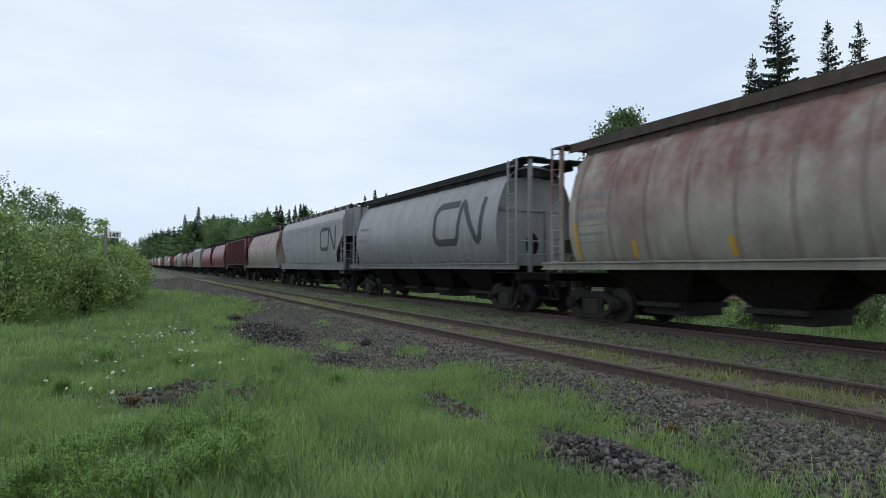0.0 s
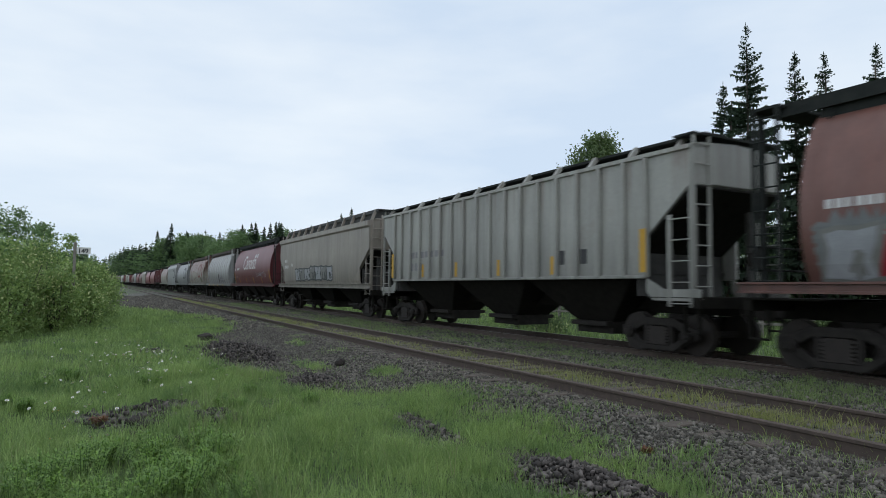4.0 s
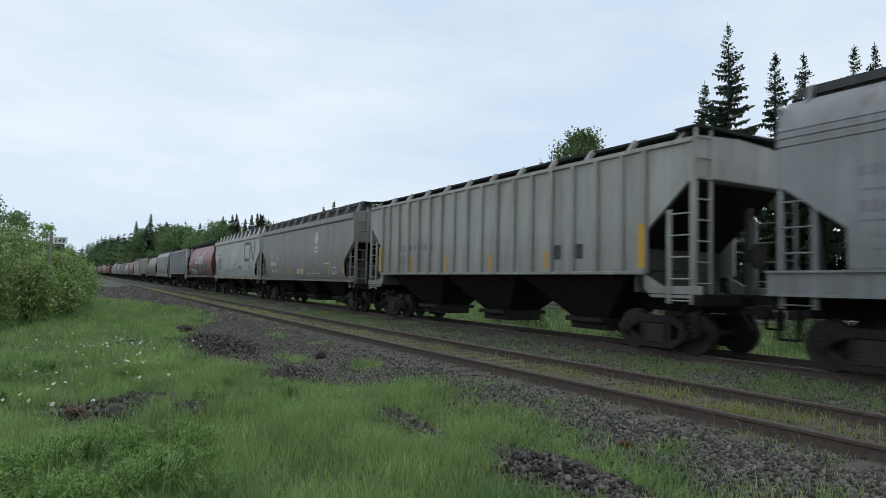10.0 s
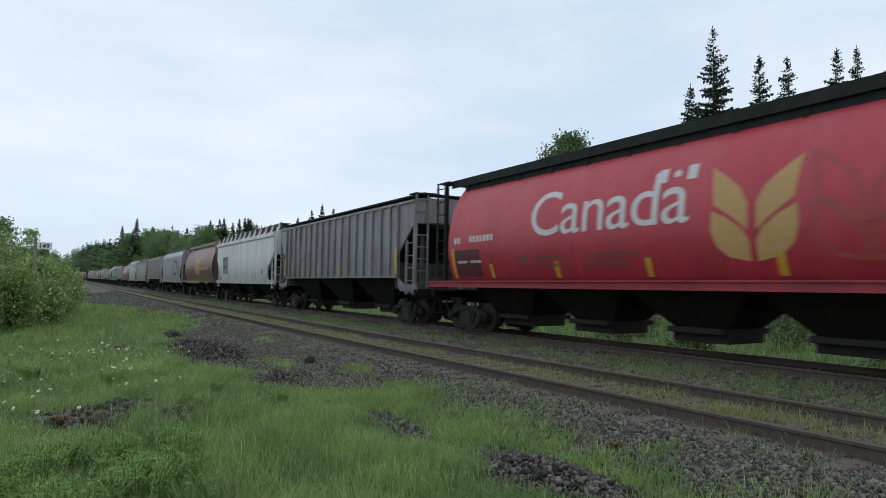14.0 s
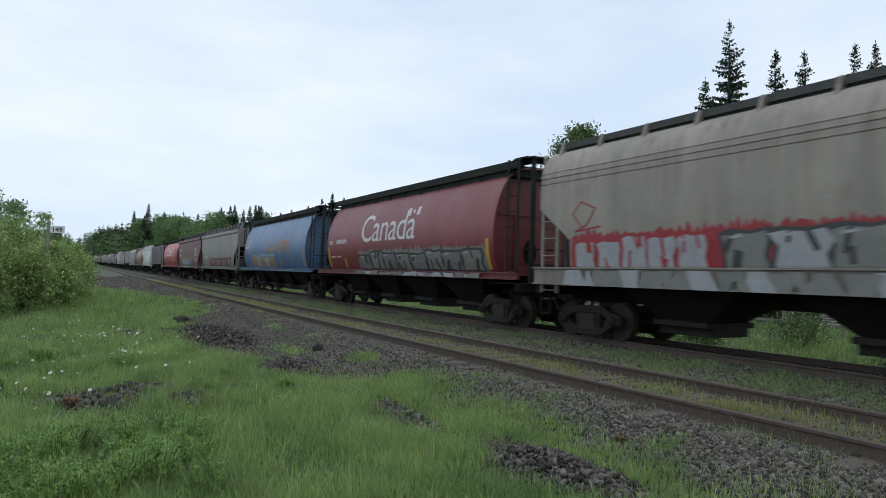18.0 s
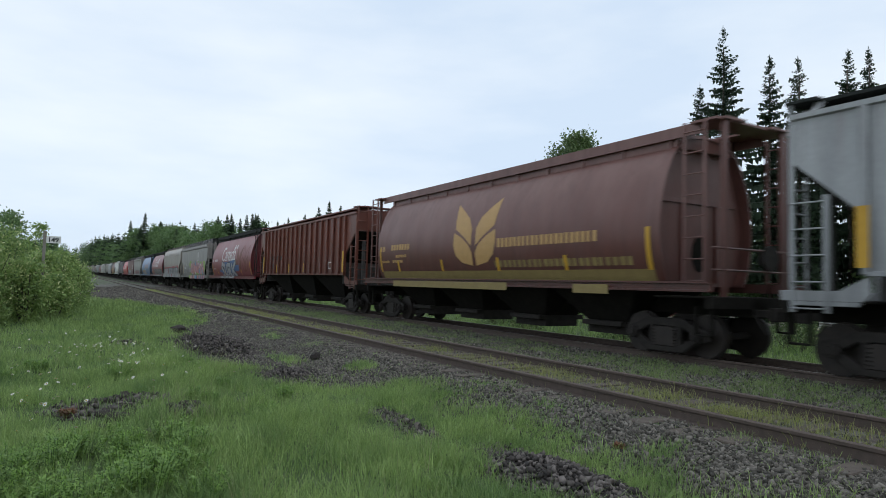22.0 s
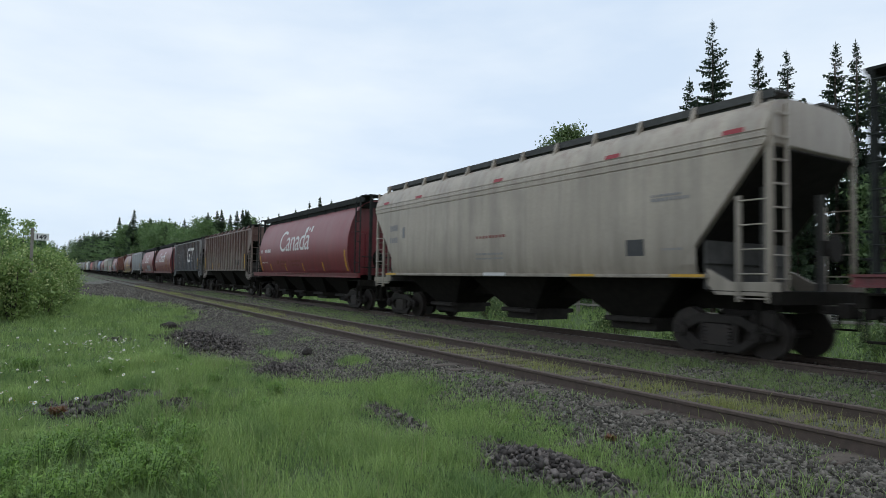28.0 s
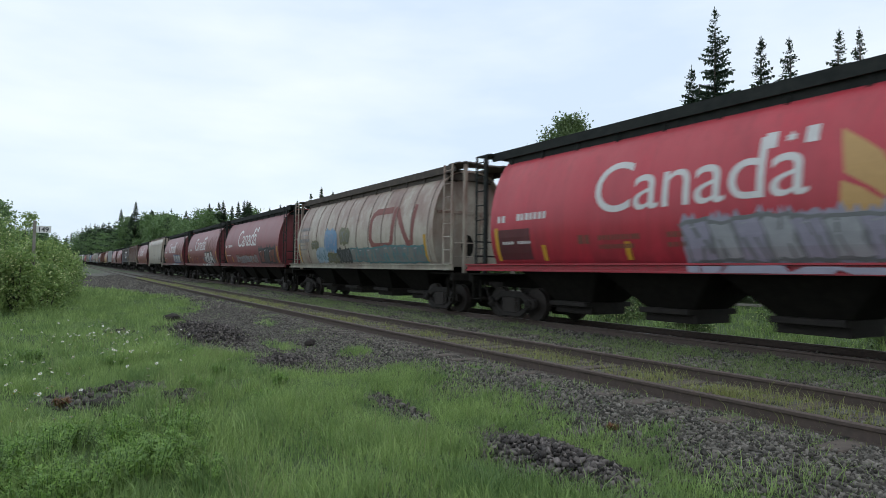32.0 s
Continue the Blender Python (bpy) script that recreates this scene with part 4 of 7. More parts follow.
# ---- one car ----
def hopper_car(kind, body, label, sill=None, roof=None, hoops=False, brackets=None, detail=True, flange=False):
    """A covered hopper in parts."""
    car = tagged(new("covered_hopper_car"), label, "freight car", "cars of the train")
    e = BODY_END[kind]
    sill = sill or body
    roof = roof or M["roofbrown" if hoops else "roofgrey" if kind in ("smooth", "grooved", "deep") else "roofdark"]
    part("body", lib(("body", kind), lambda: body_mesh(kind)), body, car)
    part("roof_walkway", lib(("walk", kind), lambda: walkway_mesh(kind)), roof, car)
    for s in (-1, 1):
        part("coupler", lib("coupler", coupler_mesh), M["truck"], car, pose(0, s * 8.48, 0, 0, 0, 0 if s > 0 else 180))
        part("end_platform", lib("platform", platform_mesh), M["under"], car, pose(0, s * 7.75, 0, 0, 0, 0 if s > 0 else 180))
    if hoops:
        for y in np.linspace(-6.9, 6.9, 12):
            part("hoop", lib("hoop", hoop_mesh), M["seam"], car, pose(0, float(y), 0))
    if kind == "round":
        for sy in (-1, 1):
            flip = pose(0, sy * e, 0, 0, 0, 0 if sy > 0 else 180)
            part("end_shroud", lib("end_shroud", shroud_mesh), body, car, flip)
            if detail:
                # near-black oval plate: the dark of an opening painted on, nothing is cut
                part("end_opening", lib("end_opening", lambda: Form().prism([(0.26 * math.cos(a * 0.524), 2.15 + 0.42 * math.sin(a * 0.524)) for a in range(12)], 0.005, 0.02, 1).mesh("end_opening")), M["under"], car, flip, "dark oval plate standing for a hole in the end sheet")
                part("end_stiffener", lib("end_stiffener", lambda: Form().box((-1.3, 0.0, 3.3), (1.3, 0.06, 3.4)).box((-0.62, 0.0, 1.5), (-0.54, 0.07, 3.3)).box((0.54, 0.0, 1.5), (0.62, 0.07, 3.3)).mesh("end_stiffener")), body, car, flip)
    else:
        plate = lib(("plate", kind), lambda: side_plate_mesh(kind))
        back = lib(("plate_back", kind), lambda: mirrored(plate))
        for sy in (-1, 1):
            for sx in (-1, 1):
                m = pose(0, 0, 0, 0, 0, 0 if sx < 0 else 180)
                part("side_plate", plate if sx * sy < 0 else back, body, car, m)
        hi, lo, run = CUT[kind]
        foot = e - run * (hi - 1.66) / (hi - lo)
        # near-black sheet laid just below the sloped cut of the body
        slope = lib(("slope", kind), lambda: Form().prism([(e - 0.03, hi - 0.05), (foot - 0.03, 1.61), (foot, 1.56), (e, hi - 0.10)], -1.47, 1.47, 0).mesh("slope_sheet"))
        inner = e - run * (hi - 2.36) / (hi - lo) - 0.06
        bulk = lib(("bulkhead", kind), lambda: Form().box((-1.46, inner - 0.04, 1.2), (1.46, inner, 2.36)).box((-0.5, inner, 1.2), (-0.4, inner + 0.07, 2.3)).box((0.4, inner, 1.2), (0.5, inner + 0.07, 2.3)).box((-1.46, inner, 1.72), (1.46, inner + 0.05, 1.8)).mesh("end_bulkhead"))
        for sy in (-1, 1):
            part("end_bulkhead", bulk, M["end_dark"], car, pose(0, 0, 0, 0, 0, 0 if sy > 0 else 180))
            part("slope_sheet", slope, M["under"], car, pose(0, 0, 0, 0, 0, 0 if sy > 0 else 180), label="near-black slope sheet")
    if kind == "ribbed" or flange:
        z = PROFILE[kind][0][1]
        if kind == "ribbed":
            rib = lib("rib", lambda: Form().box((-0.11, -0.055, 1.62), (0.0, 0.055, 4.38)).mesh("rib", bevel=0.02))
            for i in range(18):
                y = -7.2 + i * 0.847
                for s in (-1, 1) if detail else (-1,):
                    part("rib", rib, body, car, pose(s * 1.5, y if abs(y) < 7.15 else math.copysign(7.04, y), 0, 0, 0, 0 if s < 0 else 180))
        edge = lib(("low_flange", kind), lambda: Form().box((-0.09, -7.05, z - 0.04), (0.02, 7.05, z + 0.04)).mesh("side_flange", bevel=0.01))
        for s in (-1, 1):
            part("side_flange", edge, sill, car, pose(s * 1.5, 0, 0, 0, 0, 0 if s < 0 else 180))
            for sy in (-1, 1):
                part("corner_sill", lib("corner_sill", lambda: Form().prism([(7.0, 1.62), (7.0, 1.3), (7.2, 1.1), (8.5, 1.1), (8.5, 1.36), (7.5, 1.36)], -0.03, 0.03, 0).mesh("corner_sill", bevel=0.01)), sill, car, pose(s * 1.47, 0, 0, 0, 0, 0 if sy > 0 else 180))
    else:
        z0, z1 = {"round": (1.29, 1.50), "smooth": (1.26, 1.50), "grooved": (1.20, 1.66)}[kind]
        beam = lib(("sill", kind), lambda: Form().prism([(0.0, z0), (0.0, z1), (-0.16, z1), (-0.16, z1 - 0.04), (-0.09, z1 - 0.045), (-0.09, z0 + 0.045), (-0.16, z0 + 0.04), (-0.16, z0)], -8.5, 8.5, 1).mesh("side_sill"))
        for s in (-1, 1):
            part("side_sill", beam, sill, car, pose(s * 1.5, 0, 0, 0, 0, 0 if s < 0 else 180))
    if kind == "round":
        spots, length, top = (-4.75, -1.6, 1.6, 4.75), 3.3, 1.46
    else:
        spots, length, top = (-4.3, 0.0, 4.3), 4.2, 1.62
    for y in spots:
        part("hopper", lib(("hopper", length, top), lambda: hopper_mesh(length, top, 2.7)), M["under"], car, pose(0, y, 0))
        if detail:
            part("outlet_gate", lib("gate", gate_mesh), M["truck"], car, pose(0, y, -SUNK))
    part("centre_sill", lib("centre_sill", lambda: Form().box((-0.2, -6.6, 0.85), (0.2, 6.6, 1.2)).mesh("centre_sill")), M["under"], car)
    # ends: ladders, posts, brake gear
    gear = M["roofdark"] if roof == M["roofdark"] and body in (M["red"], M["bright_red"], M["maroon_red"], M["brown_faded"], M["blue"]) else sill
    if kind == "round":
        tall = lib("tall_ladder", lambda: ladder_mesh(1.3, 4.85, 0.5, 8))
        for sy in (-1, 1):
            for sx in (-1, 1):
                part("ladder", tall, gear, car, pose(sx * 1.45, sy * 8.0, 0, 0, 0, 0 if sx < 0 else 180))
                part("corner_post", lib("corner_post", lambda: Form().box((-0.06, -0.05, 1.15), (0.06, 0.05, 4.86)).mesh("corner_post")), gear, car, pose(sx * 1.0, sy * 8.38, 0))
            part("end_rail", lib("end_rail", lambda: Form().bar((-1.4, 0, 2.2), (1.4, 0, 2.2), 0.025).bar((-1.4, 0, 1.75), (1.4, 0, 1.75), 0.025).mesh("end_rail")), gear, car, pose(0, sy * 8.40, 0))
    else:
        low = lib("low_ladder", end_ladder_mesh)
        high = lib("high_ladder", lambda: ladder_mesh(1.2, 4.72, 0.48, 8))
        for sy in (-1, 1):
            for sx in (-1, 1):
                part("ladder", low if sx * sy < 0 else lib("low_ladder_back", lambda: mirrored(low)), sill, car, pose(sx * 1.50, sy * 8.0, 0, 0, 0, 0 if sx < 0 else 180))
            part("end_ladder", high, sill, car, pose(-1.2, sy * (e + 0.03), 0, 0, 0, -90 * sy))
            part("slope_post", lib("slope_post", lambda: Form().box((-0.07, -0.06, 1.16), (0.07, 0.06, 3.2)).mesh("slope_post")), M["end_dark"], car, pose(-0.95, sy * 7.9, 0))
            part("slope_post", lib("slope_post", None), M["end_dark"], car, pose(0.95, sy * 7.9, 0))
    part("brake_wheel", lib("brake_wheel", lambda: Form().bar((0, 0, 0), (0, 0.05, 0), 0.28, 14).box((-0.15, 0.05, -0.15), (0.15, 0.2, 0.15)).mesh("brake_wheel")), M["truck"], car, pose(0.5, -8.45, 2.05))
    if brackets:
        b = lib(("bracket", kind == "ribbed"), lambda: bracket_mesh(kind))
        for y in np.linspace(-7.9, 7.9, 12):
            part("walkway_bracket", b, brackets, car, pose(0, float(y), 0))
            if detail:
                part("walkway_bracket", b, brackets, car, pose(0, float(y), 0, 0, 0, 180))
    for y in (-6.95, 6.95):
        t = part("truck", lib("bolster", lambda: Form().box((-1.0, -0.2, 0.5), (1.0, 0.2, 0.78)).box((-0.35, -0.35, 0.75), (0.35, 0.35, 0.9)).mesh("truck")), M["truck"], car, pose(0, y, -SUNK))
        for sx in (-1, 1):
            part("side_frame", lib("side_frame", side_frame_mesh), M["truck"], t, pose(sx * 1.02, 0, 0, 0, 0, 0 if sx < 0 else 180))
            part("spring", lib("spring", spring_mesh), M["wheel"], t, pose(sx * 1.02, 0, 0))
            for wy in (-0.865, 0.865):
                part("wheel", lib("wheel", wheel_mesh), M["wheel"], t, pose(sx * 0.755, wy, 0.457, 0, 0, 0 if sx < 0 else 180))
        for wy in (-0.865, 0.865):
            part("axle", lib("axle", lambda: Form().bar((-0.7, 0, 0.457), (0.7, 0, 0.457), 0.08, 10).mesh("axle")), M["truck"], t, pose(0, wy, 0))
    return car


def stripes(car, kind, spots, h=0.42, w=0.16, z=1.58, tall=()):
    """Yellow reflectors: short ones at spots, tall ones at the car's ends."""
    for u in (*spots, *tall):
        laid("reflector_stripe", kind, [block(u, z, w, 0.95 if u in tall else h)], M["yellow"], car, 0.012)


def data_lines(car, kind, rng, mark, rows):
    """Small unreadable stencils: rows of (u, z, width, height, count)."""
    for u, z, w, h, c in rows:
        laid("stencil_line", kind, bars(u, z, w, h, c, rng), mark, car, 0.009)


S = {k: paint(k, v) for k, v in {
    "white": (0.62, 0.62, 0.60), "silver": (0.40, 0.41, 0.43), "black": (0.025, 0.025, 0.028), "pink": (0.58, 0.27, 0.26), "salmon": (0.50, 0.16, 0.12), "lime": (0.24, 0.44, 0.05),
    "sky": (0.12, 0.32, 0.48), "navy": (0.03, 0.05, 0.16), "orange": (0.50, 0.24, 0.06), "grey": (0.20, 0.21, 0.21), "pale_blue": (0.32, 0.42, 0.50), "scarlet": (0.36, 0.03, 0.04), "olive": (0.16, 0.16, 0.08),
    "teal": (0.10, 0.24, 0.25), "ochre": (0.42, 0.27, 0.06), "lilac": (0.36, 0.34, 0.42), "blue": (0.05, 0.13, 0.30), "dust": (0.24, 0.24, 0.22), "soot": (0.05, 0.055, 0.055), "sky_faded": (0.16, 0.30, 0.46)}.items()}
LW, LB, GOLD = M["letter_white"], M["letter_black"], M["gold"]


def maple_car(label, body, rng, wheat=None, wheat2=None, patch=False):
    """A cylindrical government grain car with its country's name."""
    car = hopper_car("round", body, label)
    k = "round"
    lettering("country_name", k, "Canada", -3.0, 2.70, 1.22, LW, car, 5.1)
    laid("flag", k, flag_mark(1.22, 3.60, 0.31, 0.98), LW, car)
    data_lines(car, k, rng, LW, [(-6.9, 2.68, 0.42, 0.19, 2), (-6.0, 2.70, 1.3, 0.19, 7), (-6.7, 2.05, 0.55, 0.08, 4), (-6.0, 2.05, 0.6, 0.08, 5)])
    data_lines(car, k, rng, M["ghost"], [(-3.6, 1.98, 0.5, 0.22, 2), (-2.9, 2.05, 1.3, 0.12, 9), (-2.9, 1.85, 1.1, 0.1, 8), (-0.9, 2.05, 1.6, 0.12, 10), (-0.9, 1.85, 1.3, 0.1, 8)])
    if patch:
        laid("patch", k, [block(-7.05, 1.62, 1.6, 0.85)], M["maroon"], car, 0.005)
    if wheat:
        laid("wheat_emblem", k, wheat_mark(2.6, 1.85, 1.95, 1.75), wheat, car)
        laid("wheat_outline", k, [s for p in wheat_mark(4.6, 1.85, 1.95, 1.75) for s in ribbon(p + p[:1], 0.09)], wheat2 or wheat, car)
    stripes(car, k, (-5.0, -2.1, 0.9, 3.9), tall=(-7.05, 6.85))
    return car


def wheat_car(label, body, rng):
    car = hopper_car("round", body, label, sill=body, roof=body)
    k = "round"
    laid("wheat_emblem", k, wheat_mark(-1.3, 1.92, 2.1, 2.4), GOLD, car)
    laid("owner_name", k, bars(1.2, 2.45, 4.2, 0.27, 21, rng), GOLD, car)
    laid("owner_name", k, bars(1.0, 1.86, 5.5, 0.2, 24, rng), M["gold_dull"], car)
    laid("gold_band", k, [block(-7.1, 1.50, 14.2, 0.27)], M["gold_dull"], car, 0.006)
    for u, w in ((-5.6, 7.4), (4.6, 1.2)):
        part("sill_band", Form().box((-0.168, -u - w, 1.19), (-0.163, -u, 1.41)).mesh("sill_band"), M["gold_dull"], car, pose(-1.5, 0, 0))
    data_lines(car, k, rng, GOLD, [(-7.0, 2.55, 0.5, 0.2, 2), (-6.0, 2.58, 1.6, 0.22, 7), (-6.9, 2.1, 0.7, 0.1, 6), (-5.9, 2.1, 0.9, 0.1, 6), (-5.6, 2.3, 0.9, 0.1, 6)])
    stripes(car, k, (-5.5, -2.2, 1.1, 4.1), 0.4, 0.13, 1.75, tall=(-7.05, 6.85))
    return car


def loop_car(kind, label, body, mark, rng, u=2.6, z=2.5, h=1.15, **more):
    car = hopper_car(kind, body, label, **more)
    laid("railway_emblem", kind, loop_mark(u, z, h), mark, car)
    data_lines(car, kind, rng, mark if mark == LW else M["letter_grey"], [(-6.9, 3.2, 1.5, 0.16, 8), (-6.9, 2.95, 1.7, 0.03, 1), (-6.9, 2.6, 1.5, 0.18, 8), (-6.9, 2.45, 1.7, 0.03, 1), (-6.8, 2.2, 1.0, 0.08, 9), (-6.8, 2.0, 1.3, 0.03, 1), (5.2, 1.97, 0.5, 0.3, 2)])
    return car


def ribbed_car(label, body, mark, rng, name_at=-5.5, squares=True):
    car = hopper_car("ribbed", body, label, brackets=body if squares else None, roof=M["roofdark"] if body != M["box_brown"] else body)
    data_lines(car, "ribbed", rng, mark, [(name_at, 2.5, 2.9, 0.24, 7), (name_at, 2.0, 1.1, 0.3, 3)])
    if squares:
        data_lines(car, "ribbed", rng, M["soot"], [(3.9, 2.0, 0.36, 0.38, 1), (4.75, 2.0, 0.36, 0.38, 1)])
    for u in (-4.5, -1.9, 0.8, 3.5):
        laid("reflector_stripe", "ribbed", [block(u, 1.74, 0.16, 0.5)], M["yellow"], car, 0.012)
    for u in (-7.16, 6.92):
        laid("reflector_stripe", "ribbed", [block(u, 1.74, 0.2, 1.0)], M["yellow"], car, 0.118)
    return car


def design(i):
    """The i-th car of the train, counted from the first whole one in view; those before it are ahead."""
    rng = random.Random(100 + i)
    if i == 0:
        c = loop_car("round", "light grey cylindrical hopper car with black railway emblem", M["light_grey"], LB, rng, 2.3, 2.22, 1.6)
    elif i == -1:
        c = loop_car("grooved", "pale grey hopper car with white roof edge and black emblem", M["light_grey"], LB, rng, 3.4, 2.4, 1.4, brackets=M["light_grey"])
    elif i == 1:
        c = loop_car("round", "white cylindrical hopper car with heavy red rust and faded emblem", M["rusty_white"], M["letter_red"], rng, 2.0, 2.3, 1.6, hoops=True)
        stripes(c, "round", (-4.9, -2.1), 0.42, 0.14, tall=(-7.05,))
        laid("spray_tag", "round", [block(4.3, 1.7, 1.2, 0.6)], S["olive"], c)
    elif i == 2:
        c = hopper_car("round", M["pale"], "pale grey cylindrical hopper car with raised hoops and stains", hoops=True)
        data_lines(c, "round", rng, M["letter_grey"], [(-6.9, 2.8, 1.3, 0.2, 7), (-6.9, 2.2, 0.9, 0.1, 7)])
        laid("patch", "round", [block(0.8, 1.7, 0.5, 0.36), block(0.8, 2.12, 0.5, 0.36)], M["soot"], c)
        laid("stain", "round", [smudge(1.3, 1.62, 3.0, 0.28), smudge(1.6, 1.95, 2.4, 0.2), smudge(2.4, 2.2, 1.4, 0.12)], M["letter_grey"], c, 0.005)
        stripes(c, "round", (), tall=(-7.05,))
        for u in (-5.2, -2.3, 0.8, 3.9):
            part("reflector_stripe", Form().box((-0.168, -u - 0.5, 1.24), (-0.163, -u, 1.38)).mesh("reflector_stripe"), M["yellow"], c, pose(-1.5, 0, 0))
    elif i == 3:
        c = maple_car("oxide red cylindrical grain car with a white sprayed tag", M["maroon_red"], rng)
        laid("spray_tag", "round", [s for p in scrawl(2.2, 1.95, 3.6, 0.55, 9, random.Random(3)) for s in ribbon(p, 0.05)], S["silver"], c)
    elif i == 4:
        c = hopper_car("smooth", M["tan"], "tan smooth-sided hopper car with grey sprayed lettering", brackets=M["tan"])
        graffiti(c, "smooth", -4.3, 1.68, 7.4, 0.85, 7, 4, S["soot"], [S["silver"], S["dust"]])
        data_lines(c, "smooth", rng, LW, [(-7.0, 2.9, 0.7, 0.18, 4), (-7.0, 2.5, 1.0, 0.2, 6), (-5.4, 2.6, 0.5, 0.2, 3)])
    elif i == 5:
        c = ribbed_car("dusty cream ribbed hopper car", M["ribbed_cream"], M["letter_grey"], rng)
    elif i == 6:
        c = hopper_car("round", M["brown_faded"], "faded brown cylindrical grain car with blue and silver spray paint")
        graffiti(c, "round", -6.9, 1.45, 5.4, 1.1, 6, 6, S["dust"], [S["silver"], S["scarlet"]], S["grey"])
        graffiti(c, "round", -1.4, 1.45, 4.4, 1.0, 4, 66, S["navy"], [S["teal"], S["pale_blue"]])
        graffiti(c, "round", 3.5, 1.45, 3.0, 1.05, 3, 67, S["sky"], [S["dust"], S["ochre"]], S["sky"])
        stripes(c, "round", (), tall=(6.7,))
        data_lines(c, "round", rng, LW, [(-6.8, 2.75, 1.0, 0.16, 6)])
    elif i == 7:
        c = loop_car("grooved", "grey smooth-sided hopper car with emblem and grey spray lettering", M["mid_grey"], LB, rng, 4.2, 2.68, 0.95, brackets=M["mid_grey"])
        graffiti(c, "grooved", -4.6, 1.5, 7.6, 0.95, 6, 7, S["soot"], [S["dust"], M["mid_grey"], S["grey"]])
        for u in (-7.2, -4.1, -1.0, 2.0, 4.4, 6.7):
            part("reflector_stripe", Form().box((-0.168, -u - 0.2, 1.22), (-0.163, -u, 1.62)).mesh("reflector_stripe"), M["yellow"], c, pose(-1.5, 0, 0))
    elif i == 8:
        c = ribbed_car("white ribbed hopper car with rust-red stencilled name", M["ribbed_white"], M["letter_red"], rng)
    elif i == 9:
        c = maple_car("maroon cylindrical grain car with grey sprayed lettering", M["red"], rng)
        graffiti(c, "round", -5.1, 1.5, 3.2, 0.8, 4, 9, S["soot"], [S["white"], S["silver"]], S["soot"])
        graffiti(c, "round", -1.7, 1.5, 3.8, 1.1, 5, 99, S["soot"], [S["grey"], M["ghost"], S["dust"]], S["grey"])
        graffiti(c, "round", 2.3, 1.5, 3.4, 1.1, 4, 991, S["soot"], [M["ghost"], S["grey"]], S["grey"])
        sprayed_band(c, -5.2, 6.4, 1.31, 1.47, [S["grey"], S["soot"], S["dust"]], 692)
    elif i == 10:
        c = loop_car("smooth", "white smooth-sided hopper car with large grey emblem", M["dirty_white"], M["letter_dark"], rng, 3.6, 2.60, 1.36, brackets=M["white"])
        laid("patch", "smooth", [block(-6.7, 1.95, 1.4, 1.05)], M["letter_grey"], c, 0.005)
        laid("faded_spray", "smooth", [smudge(1.4, 2.08, 1.4, 0.2), smudge(2.0, 2.0, 1.0, 0.1)], S["teal"], c, 0.006)
        laid("faded_spray", "smooth", [smudge(3.8, 1.6, 1.2, 0.34), smudge(3.5, 1.7, 1.7, 0.14)], S["pale_blue"], c, 0.006)
        laid("faded_spray", "smooth", [smudge(-0.4, 2.3, 1.2, 0.1), smudge(0.6, 2.4, 0.8, 0.1)], S["ochre"], c, 0.006)
        laid("faded_spray", "smooth", [s for p in scrawl(-3.4, 1.75, 4.5, 0.35, 9, random.Random(10)) for s in ribbon(p, 0.05)], M["letter_grey"], c, 0.006)
        for u in (-6.6, -4.2, -1.4, 0.9, 3.6, 6.4):
            part("reflector_stripe", Form().box((-0.168, -u - 0.5, 1.22), (-0.163, -u, 1.42)).mesh("reflector_stripe"), M["yellow"], c, pose(-1.5, 0, 0))
    elif i in (11, 23):
        c = hopper_car("smooth", M["grey"], "dark grey hopper car with white striped emblem" + (" and bright sprayed letters" if i == 23 else ""), brackets=M["mid_grey"])
        ear = [block(3.05 - 0.36 * math.sin(0.35 + j * 0.27), 3.2 + 0.067 * j, 0.72 * math.sin(0.35 + j * 0.27), 0.042) for j in range(10)]
        laid("striped_emblem", "smooth", ear + [block(3.0, 3.2, 0.1, 0.66)], LW, c)
        data_lines(c, "smooth", rng, LW, [(2.75, 2.95, 0.65, 0.13, 4), (2.72, 2.75, 0.7, 0.13, 5), (-5.95, 2.68, 0.3, 0.22, 2), (-5.9, 2.16, 1.25, 0.22, 6), (-5.8, 1.75, 0.5, 0.1, 4), (-5.0, 1.75, 0.5, 0.1, 4), (-4.5, 2.5, 0.25, 0.25, 2), (-0.3, 1.62, 1.3, 0.3, 3), (1.6, 1.62, 2.2, 0.06, 6), (4.3, 2.12, 0.9, 0.08, 6)])
        laid("data_box", "smooth", [block(5.55, 1.62, 0.55, 0.05), block(5.55, 1.92, 0.55, 0.05), block(5.55, 1.62, 0.06, 0.35), block(6.04, 1.62, 0.06, 0.35)], LW, c, 0.009)
        if i == 23:
            graffiti(c, "smooth", -3.7, 1.7, 1.4, 0.8, 2, 231, S["dust"], [S["dust"]])
            graffiti(c, "smooth", -2.2, 1.8, 0.9, 0.55, 2, 232, S["silver"], [S["silver"]])
            shards(c, "smooth", -2.0, 1.5, 9.0, 1.5, 70, 23, S["navy"], [S["pink"], S["salmon"], S["salmon"], S["sky"], S["pink"], S["white"]], S["lime"])
            spray = random.Random(77)
            u = -2.0
